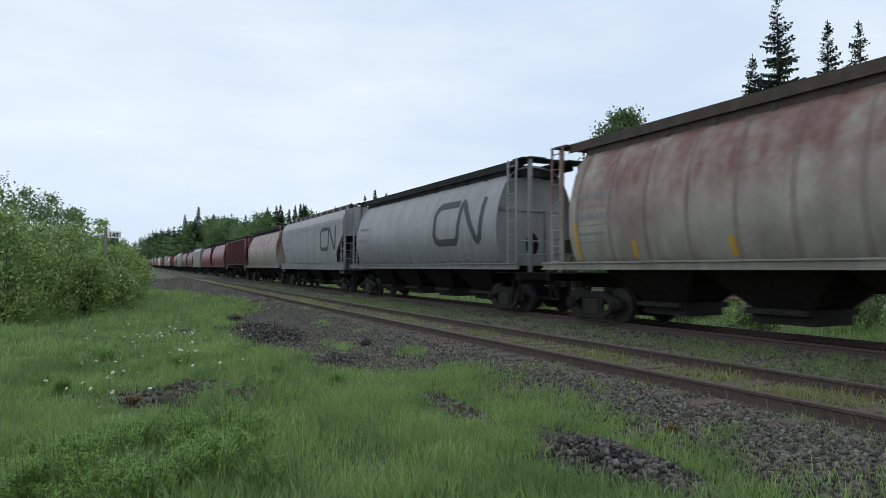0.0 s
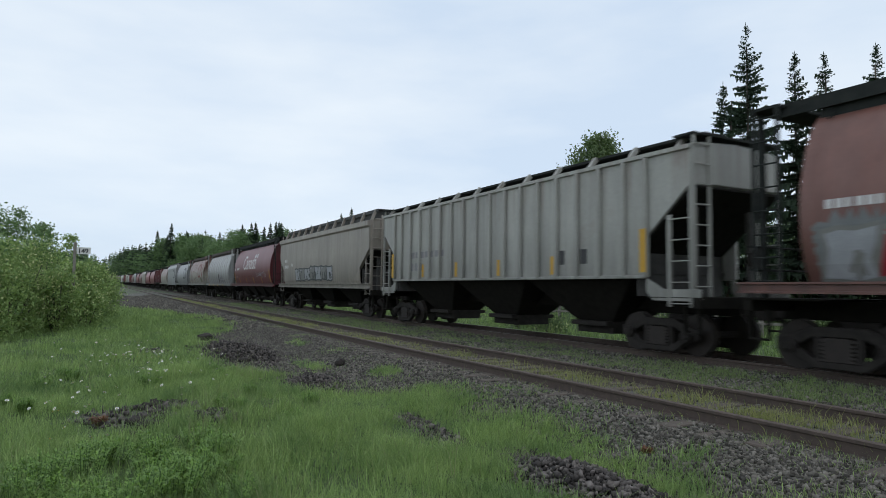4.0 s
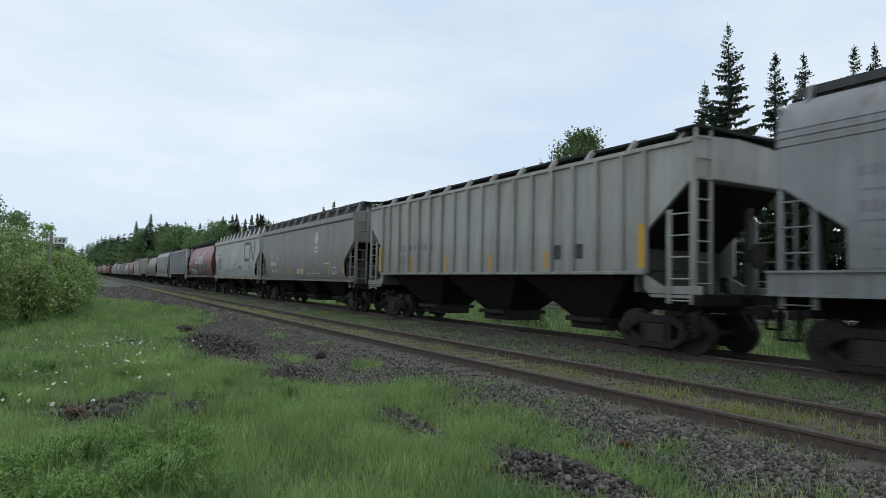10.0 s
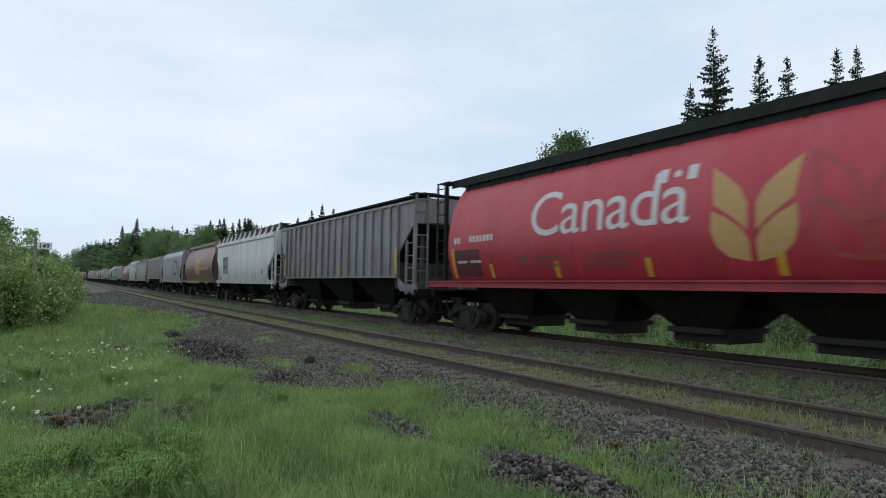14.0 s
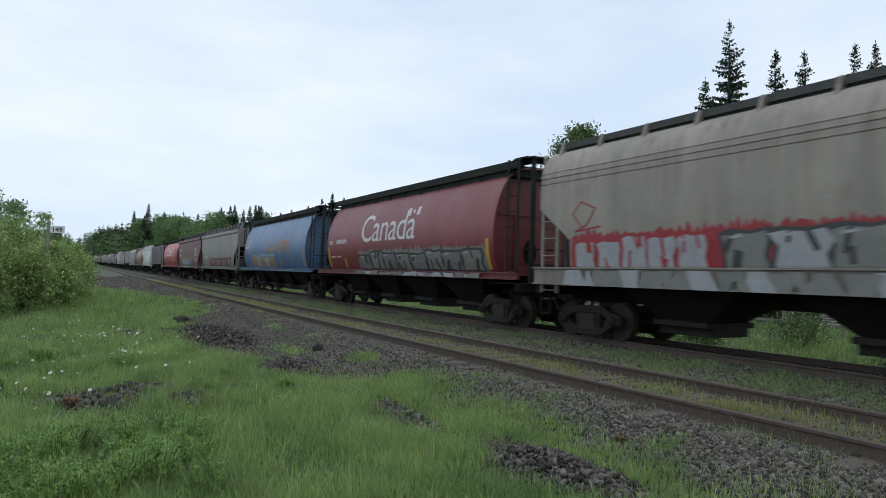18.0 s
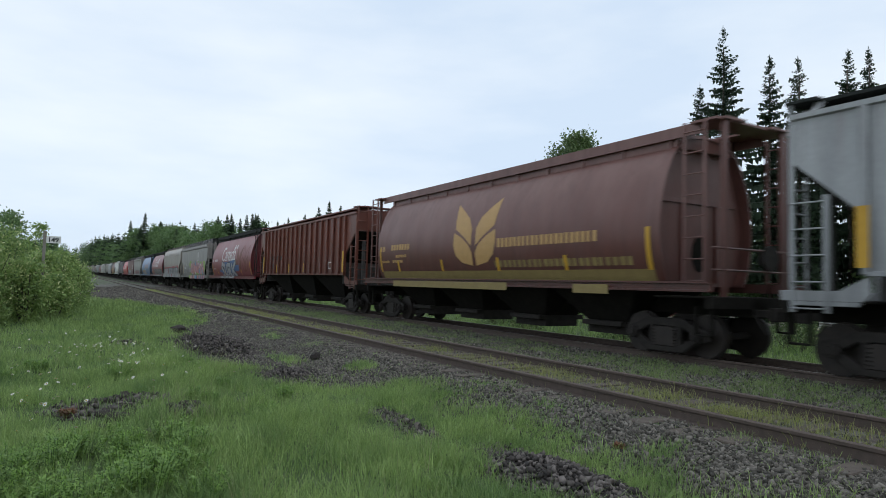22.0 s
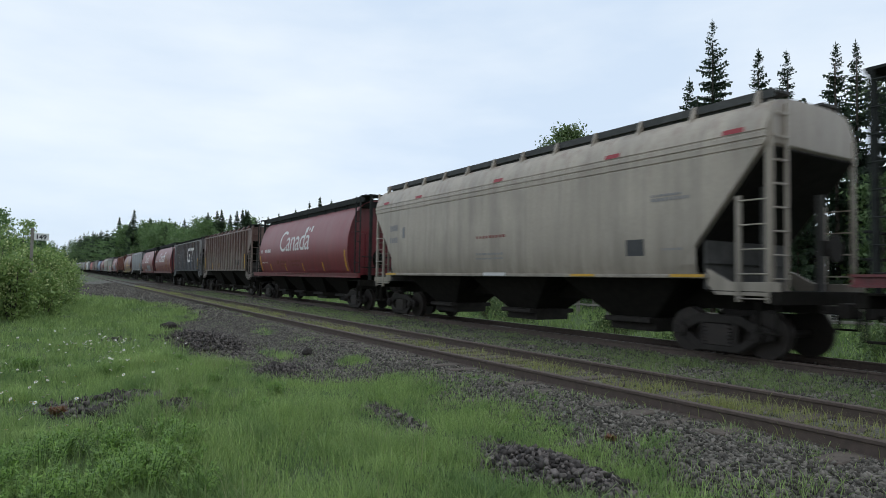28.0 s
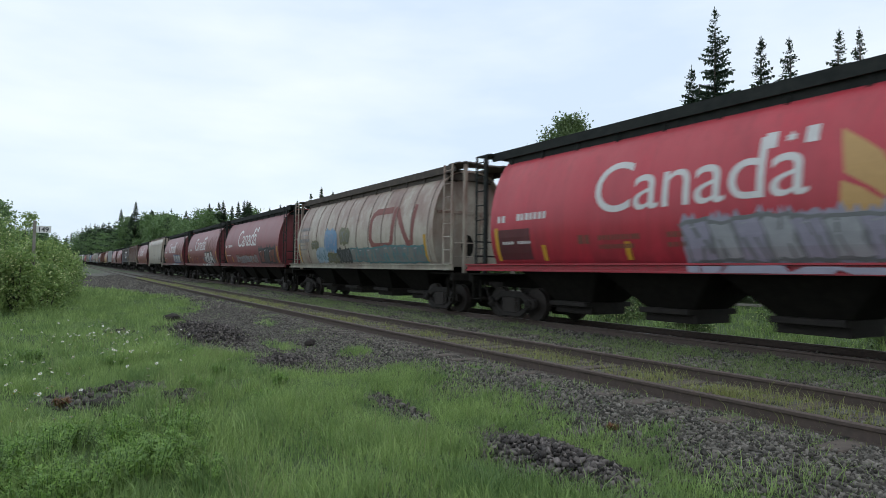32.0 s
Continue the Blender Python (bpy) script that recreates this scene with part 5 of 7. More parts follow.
            while u < 6.9:
                w = spray.uniform(0.25, 0.75) if u > -1.9 else 1.15
                a, d = spray.uniform(-0.15, 0.15), spray.uniform(-0.15, 0.15)
                shape = [(-u - a, 1.15), (-u - w + d, 1.15), (-u - w - d, 1.47), (-u + a, 1.47)]
                part("sprayed_sill", Form().prism(shape, -0.172 - 0.002 * spray.random(), -0.163, 0).mesh("sprayed_sill"), S["lime" if u < -1.9 else spray.choice(("pink", "sky", "salmon", "pink", "white", "sky", "navy", "salmon"))], c, pose(-1.5, 0, 0))
                u += w * 0.92
            stripes(c, "smooth", (), tall=(-6.7,))
        else:
            stripes(c, "smooth", (-4.6, -2.1, 0.3, 2.5, 4.9, 7.0), 0.46, 0.16, 1.54)
    elif i == 12:
        c = ribbed_car("dusty cream ribbed hopper car with rusty end", M["ribbed_cream"], M["letter_grey"], rng)
    elif i == 13:
        c = loop_car("grooved", "grey smooth-sided hopper car with very large black emblem", M["light_grey"], LB, rng, 2.2, 2.05, 1.6, brackets=M["light_grey"])
        for u in (-5.2, -1.6, 0.8, 4.5, 6.7):
            laid("faded_stripe", "grooved", [block(u, 1.86, 0.1, 0.45 if u < 6 else 0.95)], S["salmon"], c, 0.012)
    elif i in (14, 26):
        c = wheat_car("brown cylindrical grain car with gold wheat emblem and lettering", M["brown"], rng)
    elif i == 15:
        c = hopper_car("smooth", M["white"], "white smooth-sided hopper car with grey painted-out panel", brackets=M["white"])
        laid("patch", "smooth", [block(-6.0, 1.98, 1.9, 1.32)], M["letter_grey"], c, 0.005)
        data_lines(c, "smooth", rng, LB, [(-5.95, 2.95, 1.0, 0.27, 3), (-5.9, 2.36, 1.3, 0.27, 6), (5.6, 1.9, 0.35, 0.3, 1)])
        for u in (-6.7, -4.0, -1.5, 1.5, 4.2, 7.0):
            laid("faded_stripe", "smooth", [block(u, 1.55, 0.12, 0.95 if abs(u) > 6 else 0.5)], S["salmon"], c, 0.012)
    elif i == 16:
        c = ribbed_car("blue-grey ribbed hopper car with brown rust clouds", M["ribbed_rust"], M["letter_grey"], rng, -6.8, False)
    elif i == 17:
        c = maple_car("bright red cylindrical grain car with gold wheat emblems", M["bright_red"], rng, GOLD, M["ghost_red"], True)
    elif i == 18:
        c = loop_car("smooth", "maroon smooth-sided hopper car with white emblem and spray lettering", M["maroon"], LW, rng, 4.2, 2.58, 0.72)
        graffiti(c, "smooth", -4.4, 1.5, 6.8, 0.9, 6, 18, S["soot"], [S["silver"], S["pale_blue"]], S["ochre"])
        sprayed_band(c, -4.2, 2.6, 1.31, 1.48, [S["silver"], S["silver"], S["dust"], S["grey"]], 302)
        part("reflector_stripe", Form().box((-0.168, -7.0, 1.2), (-0.163, -5.9, 1.42)).mesh("reflector_stripe"), S["ochre"], c, pose(-1.5, 0, 0))
    elif i == 19:
        c = hopper_car("smooth", M["grey"], "grey hopper car with dark red sprayed band", brackets=M["mid_grey"])
        graffiti(c, "smooth", -3.5, 1.5, 9.5, 0.7, 8, 19, S["soot"], [S["scarlet"], S["grey"]], M["maroon_red"])
        data_lines(c, "smooth", rng, LW, [(-5.9, 2.6, 0.3, 0.22, 2), (-5.9, 2.2, 1.2, 0.2, 6)])
        stripes(c, "smooth", (-5.2, -3.4, 0.3, 3.1), 0.46, 0.16, 1.54)
    elif i == 20:
        c = hopper_car("round", M["blue"], "blue cylindrical grain car with orange script")
        laid("province_name", "round", [s for p in scrawl(-1.2, 2.3, 5.4, 1.2, 6, random.Random(20)) for s in ribbon(p, 0.16)], S["orange"], c)
        graffiti(c, "round", -4.8, 1.5, 5.5, 0.85, 5, 201, S["grey"], [S["orange"], S["pale_blue"]], S["pale_blue"])
        data_lines(c, "round", rng, LW, [(-7.0, 2.8, 1.2, 0.18, 7)])
        stripes(c, "round", (-2.1, 2.2), tall=(6.85,))
    elif i == 21:
        c = maple_car("oxide red grain car with silver sprayed lettering along the sill", M["red"], rng)
        graffiti(c, "round", -3.2, 1.45, 9.8, 0.85, 8, 21, S["soot"], [S["grey"], S["dust"]], S["dust"])
        sprayed_band(c, -3.2, 6.6, 1.31, 1.48, [S["silver"], S["silver"], S["dust"], S["grey"]], 692)
    elif i == 22:
        c = hopper_car("grooved", M["tan"], "tan hopper car with red and silver sprayed lettering", brackets=M["tan"])
        laid("spray_loop", "grooved", ribbon([(-6.6, 2.6), (-7.0, 3.0), (-6.7, 3.3), (-6.2, 3.1), (-6.5, 2.7), (-6.9, 2.55), (-6.0, 2.65)], 0.04), S["scarlet"], c)
        graffiti(c, "grooved", -6.9, 1.5, 3.9, 0.95, 5, 22, S["scarlet"], [S["silver"]], S["scarlet"])
        graffiti(c, "grooved", -2.7, 1.5, 9.4, 1.0, 9, 222, S["soot"], [S["dust"], S["silver"]], S["scarlet"])
        sprayed_band(c, -7.2, 6.9, 1.2, 1.6, [S["dust"], S["silver"], S["silver"], S["grey"], S["dust"], S["scarlet"]], 762)
    elif i == 24:
        c = maple_car("oxide red grain car with large blue-edged white sprayed letters", M["red"], rng, M["ghost"])
        laid("graffiti_cloud", "round", [[(-4.1, 1.85), (-3.4, 2.2), (-2.6, 2.6), (0, 2.65), (2.0, 2.75), (2.4, 2.3), (3.4, 2.35), (3.3, 1.85), (2.2, 1.9), (1.9, 1.45), (-2.9, 1.45), (-3.1, 1.75)]], S["blue"], c, 0.008)
        k = [[(0.9, 2.35), (0.3, 2.5), (0.1, 2.15), (0.75, 1.85), (0.75, 1.5), (0.05, 1.45)], [(1.3, 2.4), (1.3, 1.55), (1.9, 1.5), (2.05, 2.35)], [(2.5, 1.45), (2.5, 2.4), (3.3, 2.35), (3.25, 1.95), (2.6, 1.9), (3.5, 1.45)], [(4.0, 2.4), (4.0, 1.45)], [(5.3, 2.55), (4.1, 1.95), (5.3, 1.45)]]
        lines = [[(-3.0 + x, y) for x, y in p] for p in k]
        laid("graffiti_outline", "round", [s for p in lines for s in ribbon(p, 0.44)], S["black"], c, 0.016)
        laid("graffiti_fill", "round", [s for p in lines for s in ribbon(p, 0.30)], S["silver"], c, 0.024)
        sprayed_band(c, -2.9, 2.2, 1.31, 1.48, [S["silver"], S["silver"], S["dust"], S["grey"]], 249)
    elif i == 25:
        c = ribbed_car("faded brown ribbed hopper car with dark stencilled initials", M["box_brown"], LB, rng, -6.0, False)
        laid("data_box", "ribbed", [block(4.8, 1.9, 0.5, 0.06), block(4.8, 2.2, 0.5, 0.06), block(4.8, 1.9, 0.06, 0.36), block(5.24, 1.9, 0.06, 0.36)], LW, c, 0.009)
    elif i == 27:
        c = ribbed_car("white ribbed hopper car with yellow reflectors", M["ribbed_white"], M["letter_red"], rng)
    elif i == 28:
        c = maple_car("oxide red grain car with pale sprayed lettering", M["red"], rng)
        graffiti(c, "round", 0.4, 1.5, 3.8, 1.0, 7, 28, S["dust"], [S["pale_blue"], S["silver"]])
        graffiti(c, "round", -3.2, 1.5, 2.6, 0.3, 6, 281, S["dust"], [S["silver"]])
    elif i == 29:
        c = maple_car("oxide red cylindrical grain car with faded wheat emblems", M["red"], rng, M["gold_faded"], M["ghost"])
    elif i == 30:
        c = ribbed_car("charcoal ribbed hopper car with large white block emblem", M["charcoal"], M["letter_grey"], rng, -6.2, False)
        data_lines(c, "ribbed", rng, LW, [(-6.2, 3.35, 2.9, 0.05, 1), (-6.2, 3.0, 2.8, 0.25, 6), (-6.2, 2.75, 2.9, 0.05, 1), (-6.2, 2.4, 1.8, 0.2, 4)])
        k = [(1.0, 0.95), (0.25, 0.95), (0.05, 0.75), (0.05, 0.25), (0.25, 0.05), (1.0, 0.05), (1.0, 0.5), (0.6, 0.5)]
        q = [(1.35 + 1.5 * a, 2.5 + 1.25 * b) for a, b in k]
        laid("block_emblem", "ribbed", ribbon(q, 0.26) + ribbon([(3.2, 3.69), (5.0, 3.69)], 0.26) + ribbon([(4.1, 3.7), (4.1, 2.56)], 0.26), LW, c, 0.12)
    elif i == 31:
        c = ribbed_car("rust-streaked cream ribbed hopper car", M["rust_streaked"], M["letter_grey"], rng)
    elif i == 32:
        c = maple_car("faded oxide red cylindrical grain car", M["red"], rng)
    elif i == 33:
        c = hopper_car("deep", M["cream"], "cream smooth-sided hopper car with small red marks at the eaves", brackets=M["cream"], flange=True)
        for u in (-7.6, -5.0, -0.2, 4.3, 7.4):
            laid("red_mark", "deep", [block(u, 4.19, 0.45, 0.1)], S["scarlet"], c)
        data_lines(c, "deep", rng, M["letter_grey"], [(-6.9, 3.1, 0.65, 0.22, 4), (-6.9, 2.65, 0.65, 0.2, 4), (-5.9, 2.8, 0.25, 0.4, 1), (5.7, 3.05, 1.0, 0.07, 9), (5.7, 3.15, 0.8, 0.05, 8), (6.0, 2.0, 0.5, 0.05, 5), (-1.0, 2.05, 1.4, 0.06, 9), (-1.0, 1.92, 1.4, 0.05, 9)])
        data_lines(c, "deep", rng, M["letter_red"], [(-1.0, 2.55, 1.5, 0.08, 9)])
        laid("data_box", "deep", [block(5.0, 1.9, 0.5, 0.36)], M["soot"], c, 0.009)
        part("placard", Form().box((-0.112, -0.5, 1.44), (-0.104, 0.6, 1.53)).mesh("placard"), LW, c, pose(-1.5, 0, 0))
        for u in (-7.2, 3.2, 6.2):
            part("reflector_stripe", Form().box((-0.112, -u - 0.8, 1.44), (-0.104, -u, 1.5)).mesh("reflector_stripe"), M["yellow"], c, pose(-1.5, 0, 0))
    elif i == 34:
        c = maple_car("oxide red grain car with blue and white sprayed letters", M["red"], rng, M["ghost"])
        graffiti(c, "round", 0.8, 1.5, 4.6, 1.0, 5, 34, S["blue"], [S["white"], S["silver"]])
        sprayed_band(c, 0.8, 5.6, 1.31, 1.48, [S["silver"], S["silver"], S["dust"], S["grey"]], 568)
    elif i == 35:
        c = maple_car("oxide red grain car with black and white sprayed letters", M["red"], rng, M["ghost"])
        fat = [[(2.2, 1.5), (2.2, 2.3), (2.75, 2.3), (2.85, 2.02), (2.35, 1.92), (3.0, 1.52)], [(4.45, 1.5), (4.7, 2.35), (5.05, 2.35), (5.65, 1.5)], [(4.6, 1.9), (5.3, 1.9)]]
        laid("graffiti_outline", "round", [s for p in fat for s in ribbon(p, 0.5)] + [[(3.0, 1.45), (3.05, 2.52), (4.25, 2.52), (4.35, 1.45)], [(4.5, 1.45), (4.7, 2.3), (5.1, 2.3), (5.4, 1.45)]], S["black"], c, 0.016)
        laid("graffiti_fill", "round", [s for p in fat for s in ribbon(p, 0.28)] + [[(3.2, 1.46), (3.2, 2.4), (4.1, 2.4), (4.2, 1.46)]], S["white"], c, 0.024)
        laid("graffiti_slit", "round", [stroke((3.68, 2.1), (3.68, 1.85), 0.12), stroke((3.7, 1.72), (3.7, 1.66), 0.1)], S["black"], c, 0.03)
        laid("graffiti_fill", "round", [smudge(5.75, 1.5, 0.7, 0.5), smudge(5.85, 1.9, 0.3, 0.3), smudge(1.55, 1.5, 0.4, 0.55)], S["grey"], c, 0.02)
        laid("graffiti_fill", "round", [smudge(1.1, 1.7, 0.6, 0.35)], S["blue"], c, 0.018)
        laid("spray_blob", "round", [smudge(-6.75, 1.75, 0.75, 0.5), smudge(-6.6, 2.2, 0.5, 0.25)], S["ochre"], c, 0.014)
        laid("spray_edge", "round", [s for p in scrawl(-6.75, 1.75, 0.75, 0.65, 2, random.Random(351)) for s in ribbon(p, 0.05)], S["soot"], c, 0.02)
        sprayed_band(c, 1.8, 6.4, 1.31, 1.48, [S["white"], S["white"], S["dust"], S["grey"]], 658)
    elif i == 36:
        c = maple_car("oxide red grain car with faint grey sprayed letters", M["red"], rng)
        graffiti(c, "round", -3.5, 1.5, 5.8, 0.65, 9, 36, M["ghost"], [M["letter_grey"]])
        graffiti(c, "round", 2.9, 1.5, 3.4, 1.0, 3, 361, M["soot"], [M["ghost"], S["soot"]], S["soot"])
    elif i == 37:
        c = loop_car("round", "weathered white cylindrical hopper car with faded spray paint", M["rusty_cream"], M["letter_red"], rng, 2.0, 2.12, 1.55, hoops=True)
        blot = random.Random(37)
        for u, z, w, h, count, colour, lift in ((-3.1, 2.0, 1.4, 1.25, 4, "sky_faded", 0.02), (-4.4, 1.5, 1.5, 0.85, 4, "pale_blue", 0.016), (-1.7, 1.5, 1.6, 0.75, 5, "soot", 0.022), (-2.9, 1.5, 1.3, 0.55, 4, "olive", 0.026), (-1.2, 2.3, 1.0, 0.9, 3, "olive", 0.014), (-5.0, 2.2, 0.9, 0.5, 3, "olive", 0.012)):
            shapes = []
            for q in range(count):
                cx, cy, r = u + w * (q + 0.5) / count, z + h * blot.uniform(0.42, 0.55), w / count
                shapes.append([(cx + r * blot.uniform(0.6, 1.0) * math.cos(a * 0.4488), max(cy + h * blot.uniform(0.38, 0.52) * math.sin(a * 0.4488), 1.48)) for a in range(14)])
            laid("spray_blob", "round", shapes, S[colour], c, lift)
            laid("spray_edge", "round", [s for p in scrawl(u, z + 0.1 * h, w, 0.75 * h, count, blot) for s in ribbon(p, 0.045)], S["lilac" if colour == "sky_faded" else "teal" if colour == "pale_blue" else "grey"], c, lift + 0.012)
        graffiti(c, "round", 0.0, 1.55, 6.6, 0.7, 8, 371, S["teal"], [S["dust"], S["grey"]])
        stripes(c, "round", (), tall=(-7.05, 6.6))
    elif i == 38:
        c = maple_car("bright red grain car with lilac sprayed lettering", M["bright_red"], rng, GOLD, M["ghost_red"], True)
        graffiti(c, "round", -0.4, 1.5, 6.2, 0.9, 11, 38, S["grey"], [S["lilac"], S["silver"]], S["lilac"])
        sprayed_band(c, -0.3, 6.0, 1.31, 1.48, [S["lilac"], S["lilac"], S["dust"]], 603)
    else:
        c = maple_car("oxide red cylindrical grain car", M["red"], rng)
    return c


PITCH = [34.52, 16.21, -2.35, -20.79, -38.94, -57.09, -75.23, -93.05, -110.94, -129.36, -147.54, -164.98, -182.83, -201.71, -219.79, -237.89, -255.3, -273.45, -291.52, -308.37, -326.54, -344.72, -362.73, -380.29, -398.49, -416.84, -434.52, -453.18, -471.25, -489.35, -507.33, -525.44, -543.54, -561.64, -580.37, -598.81, -616.75, -634.77, -652.6, -670.7, -688.8]
# small corrections to single cars along the line
NUDGE = {3: 0.5, 34: 0.35, 9: -0.15, 28: 0.25, 29: 0.3, 35: 0.15, 36: 0.25}
CARS = []
for i in range(-1, 40):
    front = PITCH[i] if i >= 0 else 34.52 + 18.05
    back = PITCH[i + 1]
    CARS.append((design(i), (front + back) / 2 + NUDGE.get(i, 0.0)))
# cars farther ahead, plainer: the same builders with fewer fittings
AHEAD = ["rusty_white", "maroon", "red", "red", "tan", "brown", "red", "light_grey", "brown", "red", "pale", "tan", "red", "maroon", "white", "brown", "grey", "red", "tan", "red"]
first = {}
for j in range(34):
    col = AHEAD[j % len(AHEAD)]
    kind = "ribbed" if j % len(AHEAD) in (1, 9, 12) else "grooved" if col in ("tan", "light_grey", "white", "grey") else "round"
    y = 34.52 + 18.05 * (1.5 + j)
    if (kind, col) in first:
        c = copy_thing(first[(kind, col)], pose(0, 0, 0))
    else:
        c = first[(kind, col)] = hopper_car(kind, M[col], col.replace("_", " ") + " covered hopper car far down the line", detail=False)
    CARS.append((c, y))


def motions():
    times = [2.0 * k for k in range(17)]
    for car, y0 in CARS:
        rows = []
        for t in times:
            y = y0 + SPEED * t
            rows.append((t, pose(MAIN + float(drift(y)), y, float(climb(y)), math.degrees(math.atan(float(climb(y + 6) - climb(y - 6)) / 12)), 0, -lean(y))))
        walk(car, rows)


# ---- plants ----
def turned_quads(centres, sizes, rng, tall=1.0, droop=0.0):
    """Small leaves of random turn at the centres: corner array (n, 4, 3)."""
    n = len(centres)
    a = rng.normal(size=(n, 3))
    a[:, 2] -= droop
    a /= np.linalg.norm(a, axis=1, keepdims=True)
    b = np.cross(a, rng.normal(size=(n, 3)))
    b /= np.linalg.norm(b, axis=1, keepdims=True) + 1e-9
    s = np.asarray(sizes)[:, None]
    u, v = a * s * tall, b * s * 0.55
    return np.stack([centres - u, centres + v * 0.9 - u * 0.1, centres + u, centres - v * 0.9 - u * 0.1], 1)


def quad_mesh(name, quads, material):
    q = np.asarray(quads).reshape(-1, 3)
    return sheet(name, q, np.arange(len(q)).reshape(-1, 4), material)


def limbs(form, h, spread, count, rng, r):
    form.bar((0, 0, -0.3), (0.05 * h * rng.normal() * 0.3, 0.02 * h * rng.normal() * 0.3, h * 0.92), r, 7, r * 0.25)
    tips = []
    for i in range(count):
        z = h * (0.25 + 0.6 * i / count)
        a, l = rng.uniform(0, math.tau), spread * rng.uniform(0.5, 0.95) * (1.1 - 0.6 * i / count)
        tip = (l * math.cos(a), l * math.sin(a), z + l * rng.uniform(0.4, 0.9))
        form.bar((0, 0, z), tip, r * 0.35, 5, r * 0.1)
        tips.append(tip)
    return tips


def broad_crown(h, spread, leaves, size, seed, material, low=0.25, clumps=26, loose=1.0):
    """Many small leaves gathered in clumps, with an uneven outline."""
    rng = np.random.default_rng(seed)
    t = rng.uniform(0, 1, clumps)
    z = h * (low + (1 - low) * t)
    prof = np.sqrt(np.clip(np.sin(math.pi * (0.12 + 0.86 * t)), 0, 1))
    ang, rad = rng.uniform(0, math.tau, clumps), spread * prof * rng.uniform(0.25, 1.0, clumps)
    c = np.stack([rad * np.cos(ang), rad * np.sin(ang), z * 0.97], 1)
    k = rng.integers(0, clumps, leaves)
    p = c[k] + np.clip(rng.normal(size=(leaves, 3)), -1.7, 1.7) * np.array([0.26, 0.26, 0.20]) * loose * spread * rng.uniform(0.5, 1.1, (leaves, 1))
    p[:, 2] = np.clip(p[:, 2], 0.05, None)
    return turned_quads(p, size * rng.uniform(0.6, 1.3, leaves), rng)


def spruce_crown(h, r, seed, gaps=0.12, fine=1.0, low=0.10, full=1.0):
    """Whorls of boughs, upswept near the pointed top and drooping below, fringed with needle sprays."""
    rng = np.random.default_rng(seed)
    out = []
    z = h * low
    while z < h * 0.99:
        f = 1 - z / h
        reach = r * (0.02 + 1.05 * f ** 0.80)
        for b in range(int(rng.integers(5, 8) * full)):
            if rng.random() < gaps:
                continue
            a = rng.uniform(0, math.tau)
            l = reach * rng.uniform(0.5, 1.15)
            d = np.array([math.cos(a), math.sin(a), 0.0])
            side = np.array([-d[1], d[0], 0.0])
            k = max(3, int(l / (0.15 / fine)))
            t = ((np.arange(k) + rng.random()) / k)[:, None]
            rise = 0.55 if f < 0.06 else 0.25 - 1.4 * min(f, 0.42)
            p = np.array([0, 0, z + rng.normal() * 0.05]) + d * l * t + np.array([0, 0, 1.0]) * l * (rise * t + (0.28 * t * t if f > 0.06 else 0))
            w = (0.06 + (0.12 + 0.22 * min(1, 2.5 * f)) * np.sin(math.pi * np.clip(0.2 + 0.75 * t, 0, 1))) * rng.uniform(0.6, 1.3, (k, 1)) * full / fine ** 0.6
            w = w * min(1, 0.3 + 5 * f)
            tip = d * (0.10 + 0.12 * min(1, 3 * f)) * min(1, 0.35 + 5 * f) / fine ** 0.6
            for s in (-1, 1):
                e = side * s * w + tip * 0.9 + np.array([0, 0, 1.0]) * rng.uniform(-0.10, 0.03, (k, 1))
                out.append(np.stack([p - tip * 0.2, p + e * 0.35 + tip * 0.45, p + e, p + e * 0.5 - tip * 0.3], 1))
            e = np.array([0, 0, -1.0]) * rng.uniform(0.10, 0.46, (k, 1)) * (0.25 + min(1, 2.2 * f)) + side * rng.normal(size=(k, 1)) * 0.06
            out.append(np.stack([p - tip * 0.6, p + tip * 0.7, p + tip * 0.4 + e, p - tip * 0.2 + e * 0.7], 1))
        z += (0.13 + 0.19 * min(1, 2.5 * f)) / fine * rng.uniform(0.75, 1.3)
    i = np.arange(14)[:, None]
    p = np.array([0, 0, 1.0]) * (h + 0.1 - 0.06 * i)
    e = np.concatenate([np.cos(i * 2.4), np.sin(i * 2.4), 0 * i], 1) * (0.02 + 0.007 * i)
    down = np.array([0, 0, 1.0])
    out.append(np.stack([p, p + e - down * 0.06, p - down * 0.16, p - e - down * 0.06], 1))
    return np.concatenate(out)


def tree(name, label, trunk, crown, bark, x, y, turn=0.0, group="", grow=1.0):
    t = tagged(new(name), label, "tree", group)
    t.matrix_basis = pose(x, y, float(height(x, y)) - 0.05, 0, 0, turn) @ Matrix.Scale(grow, 4)
    part("trunk", trunk, bark, t)
    part("crown", crown, crown.materials[0], t)
    return t


def trunk_mesh(h, r, seed, spread=0.0, count=0):
    f, rng = Form(), np.random.default_rng(seed)
    limbs(f, h, spread, count, rng, r)
    return f.mesh("trunk", smooth=True)


def aim(az, d):
    """A spot d metres off, az degrees to the right of the line's direction."""
    return d * math.sin(radians(az)), d * math.cos(radians(az))


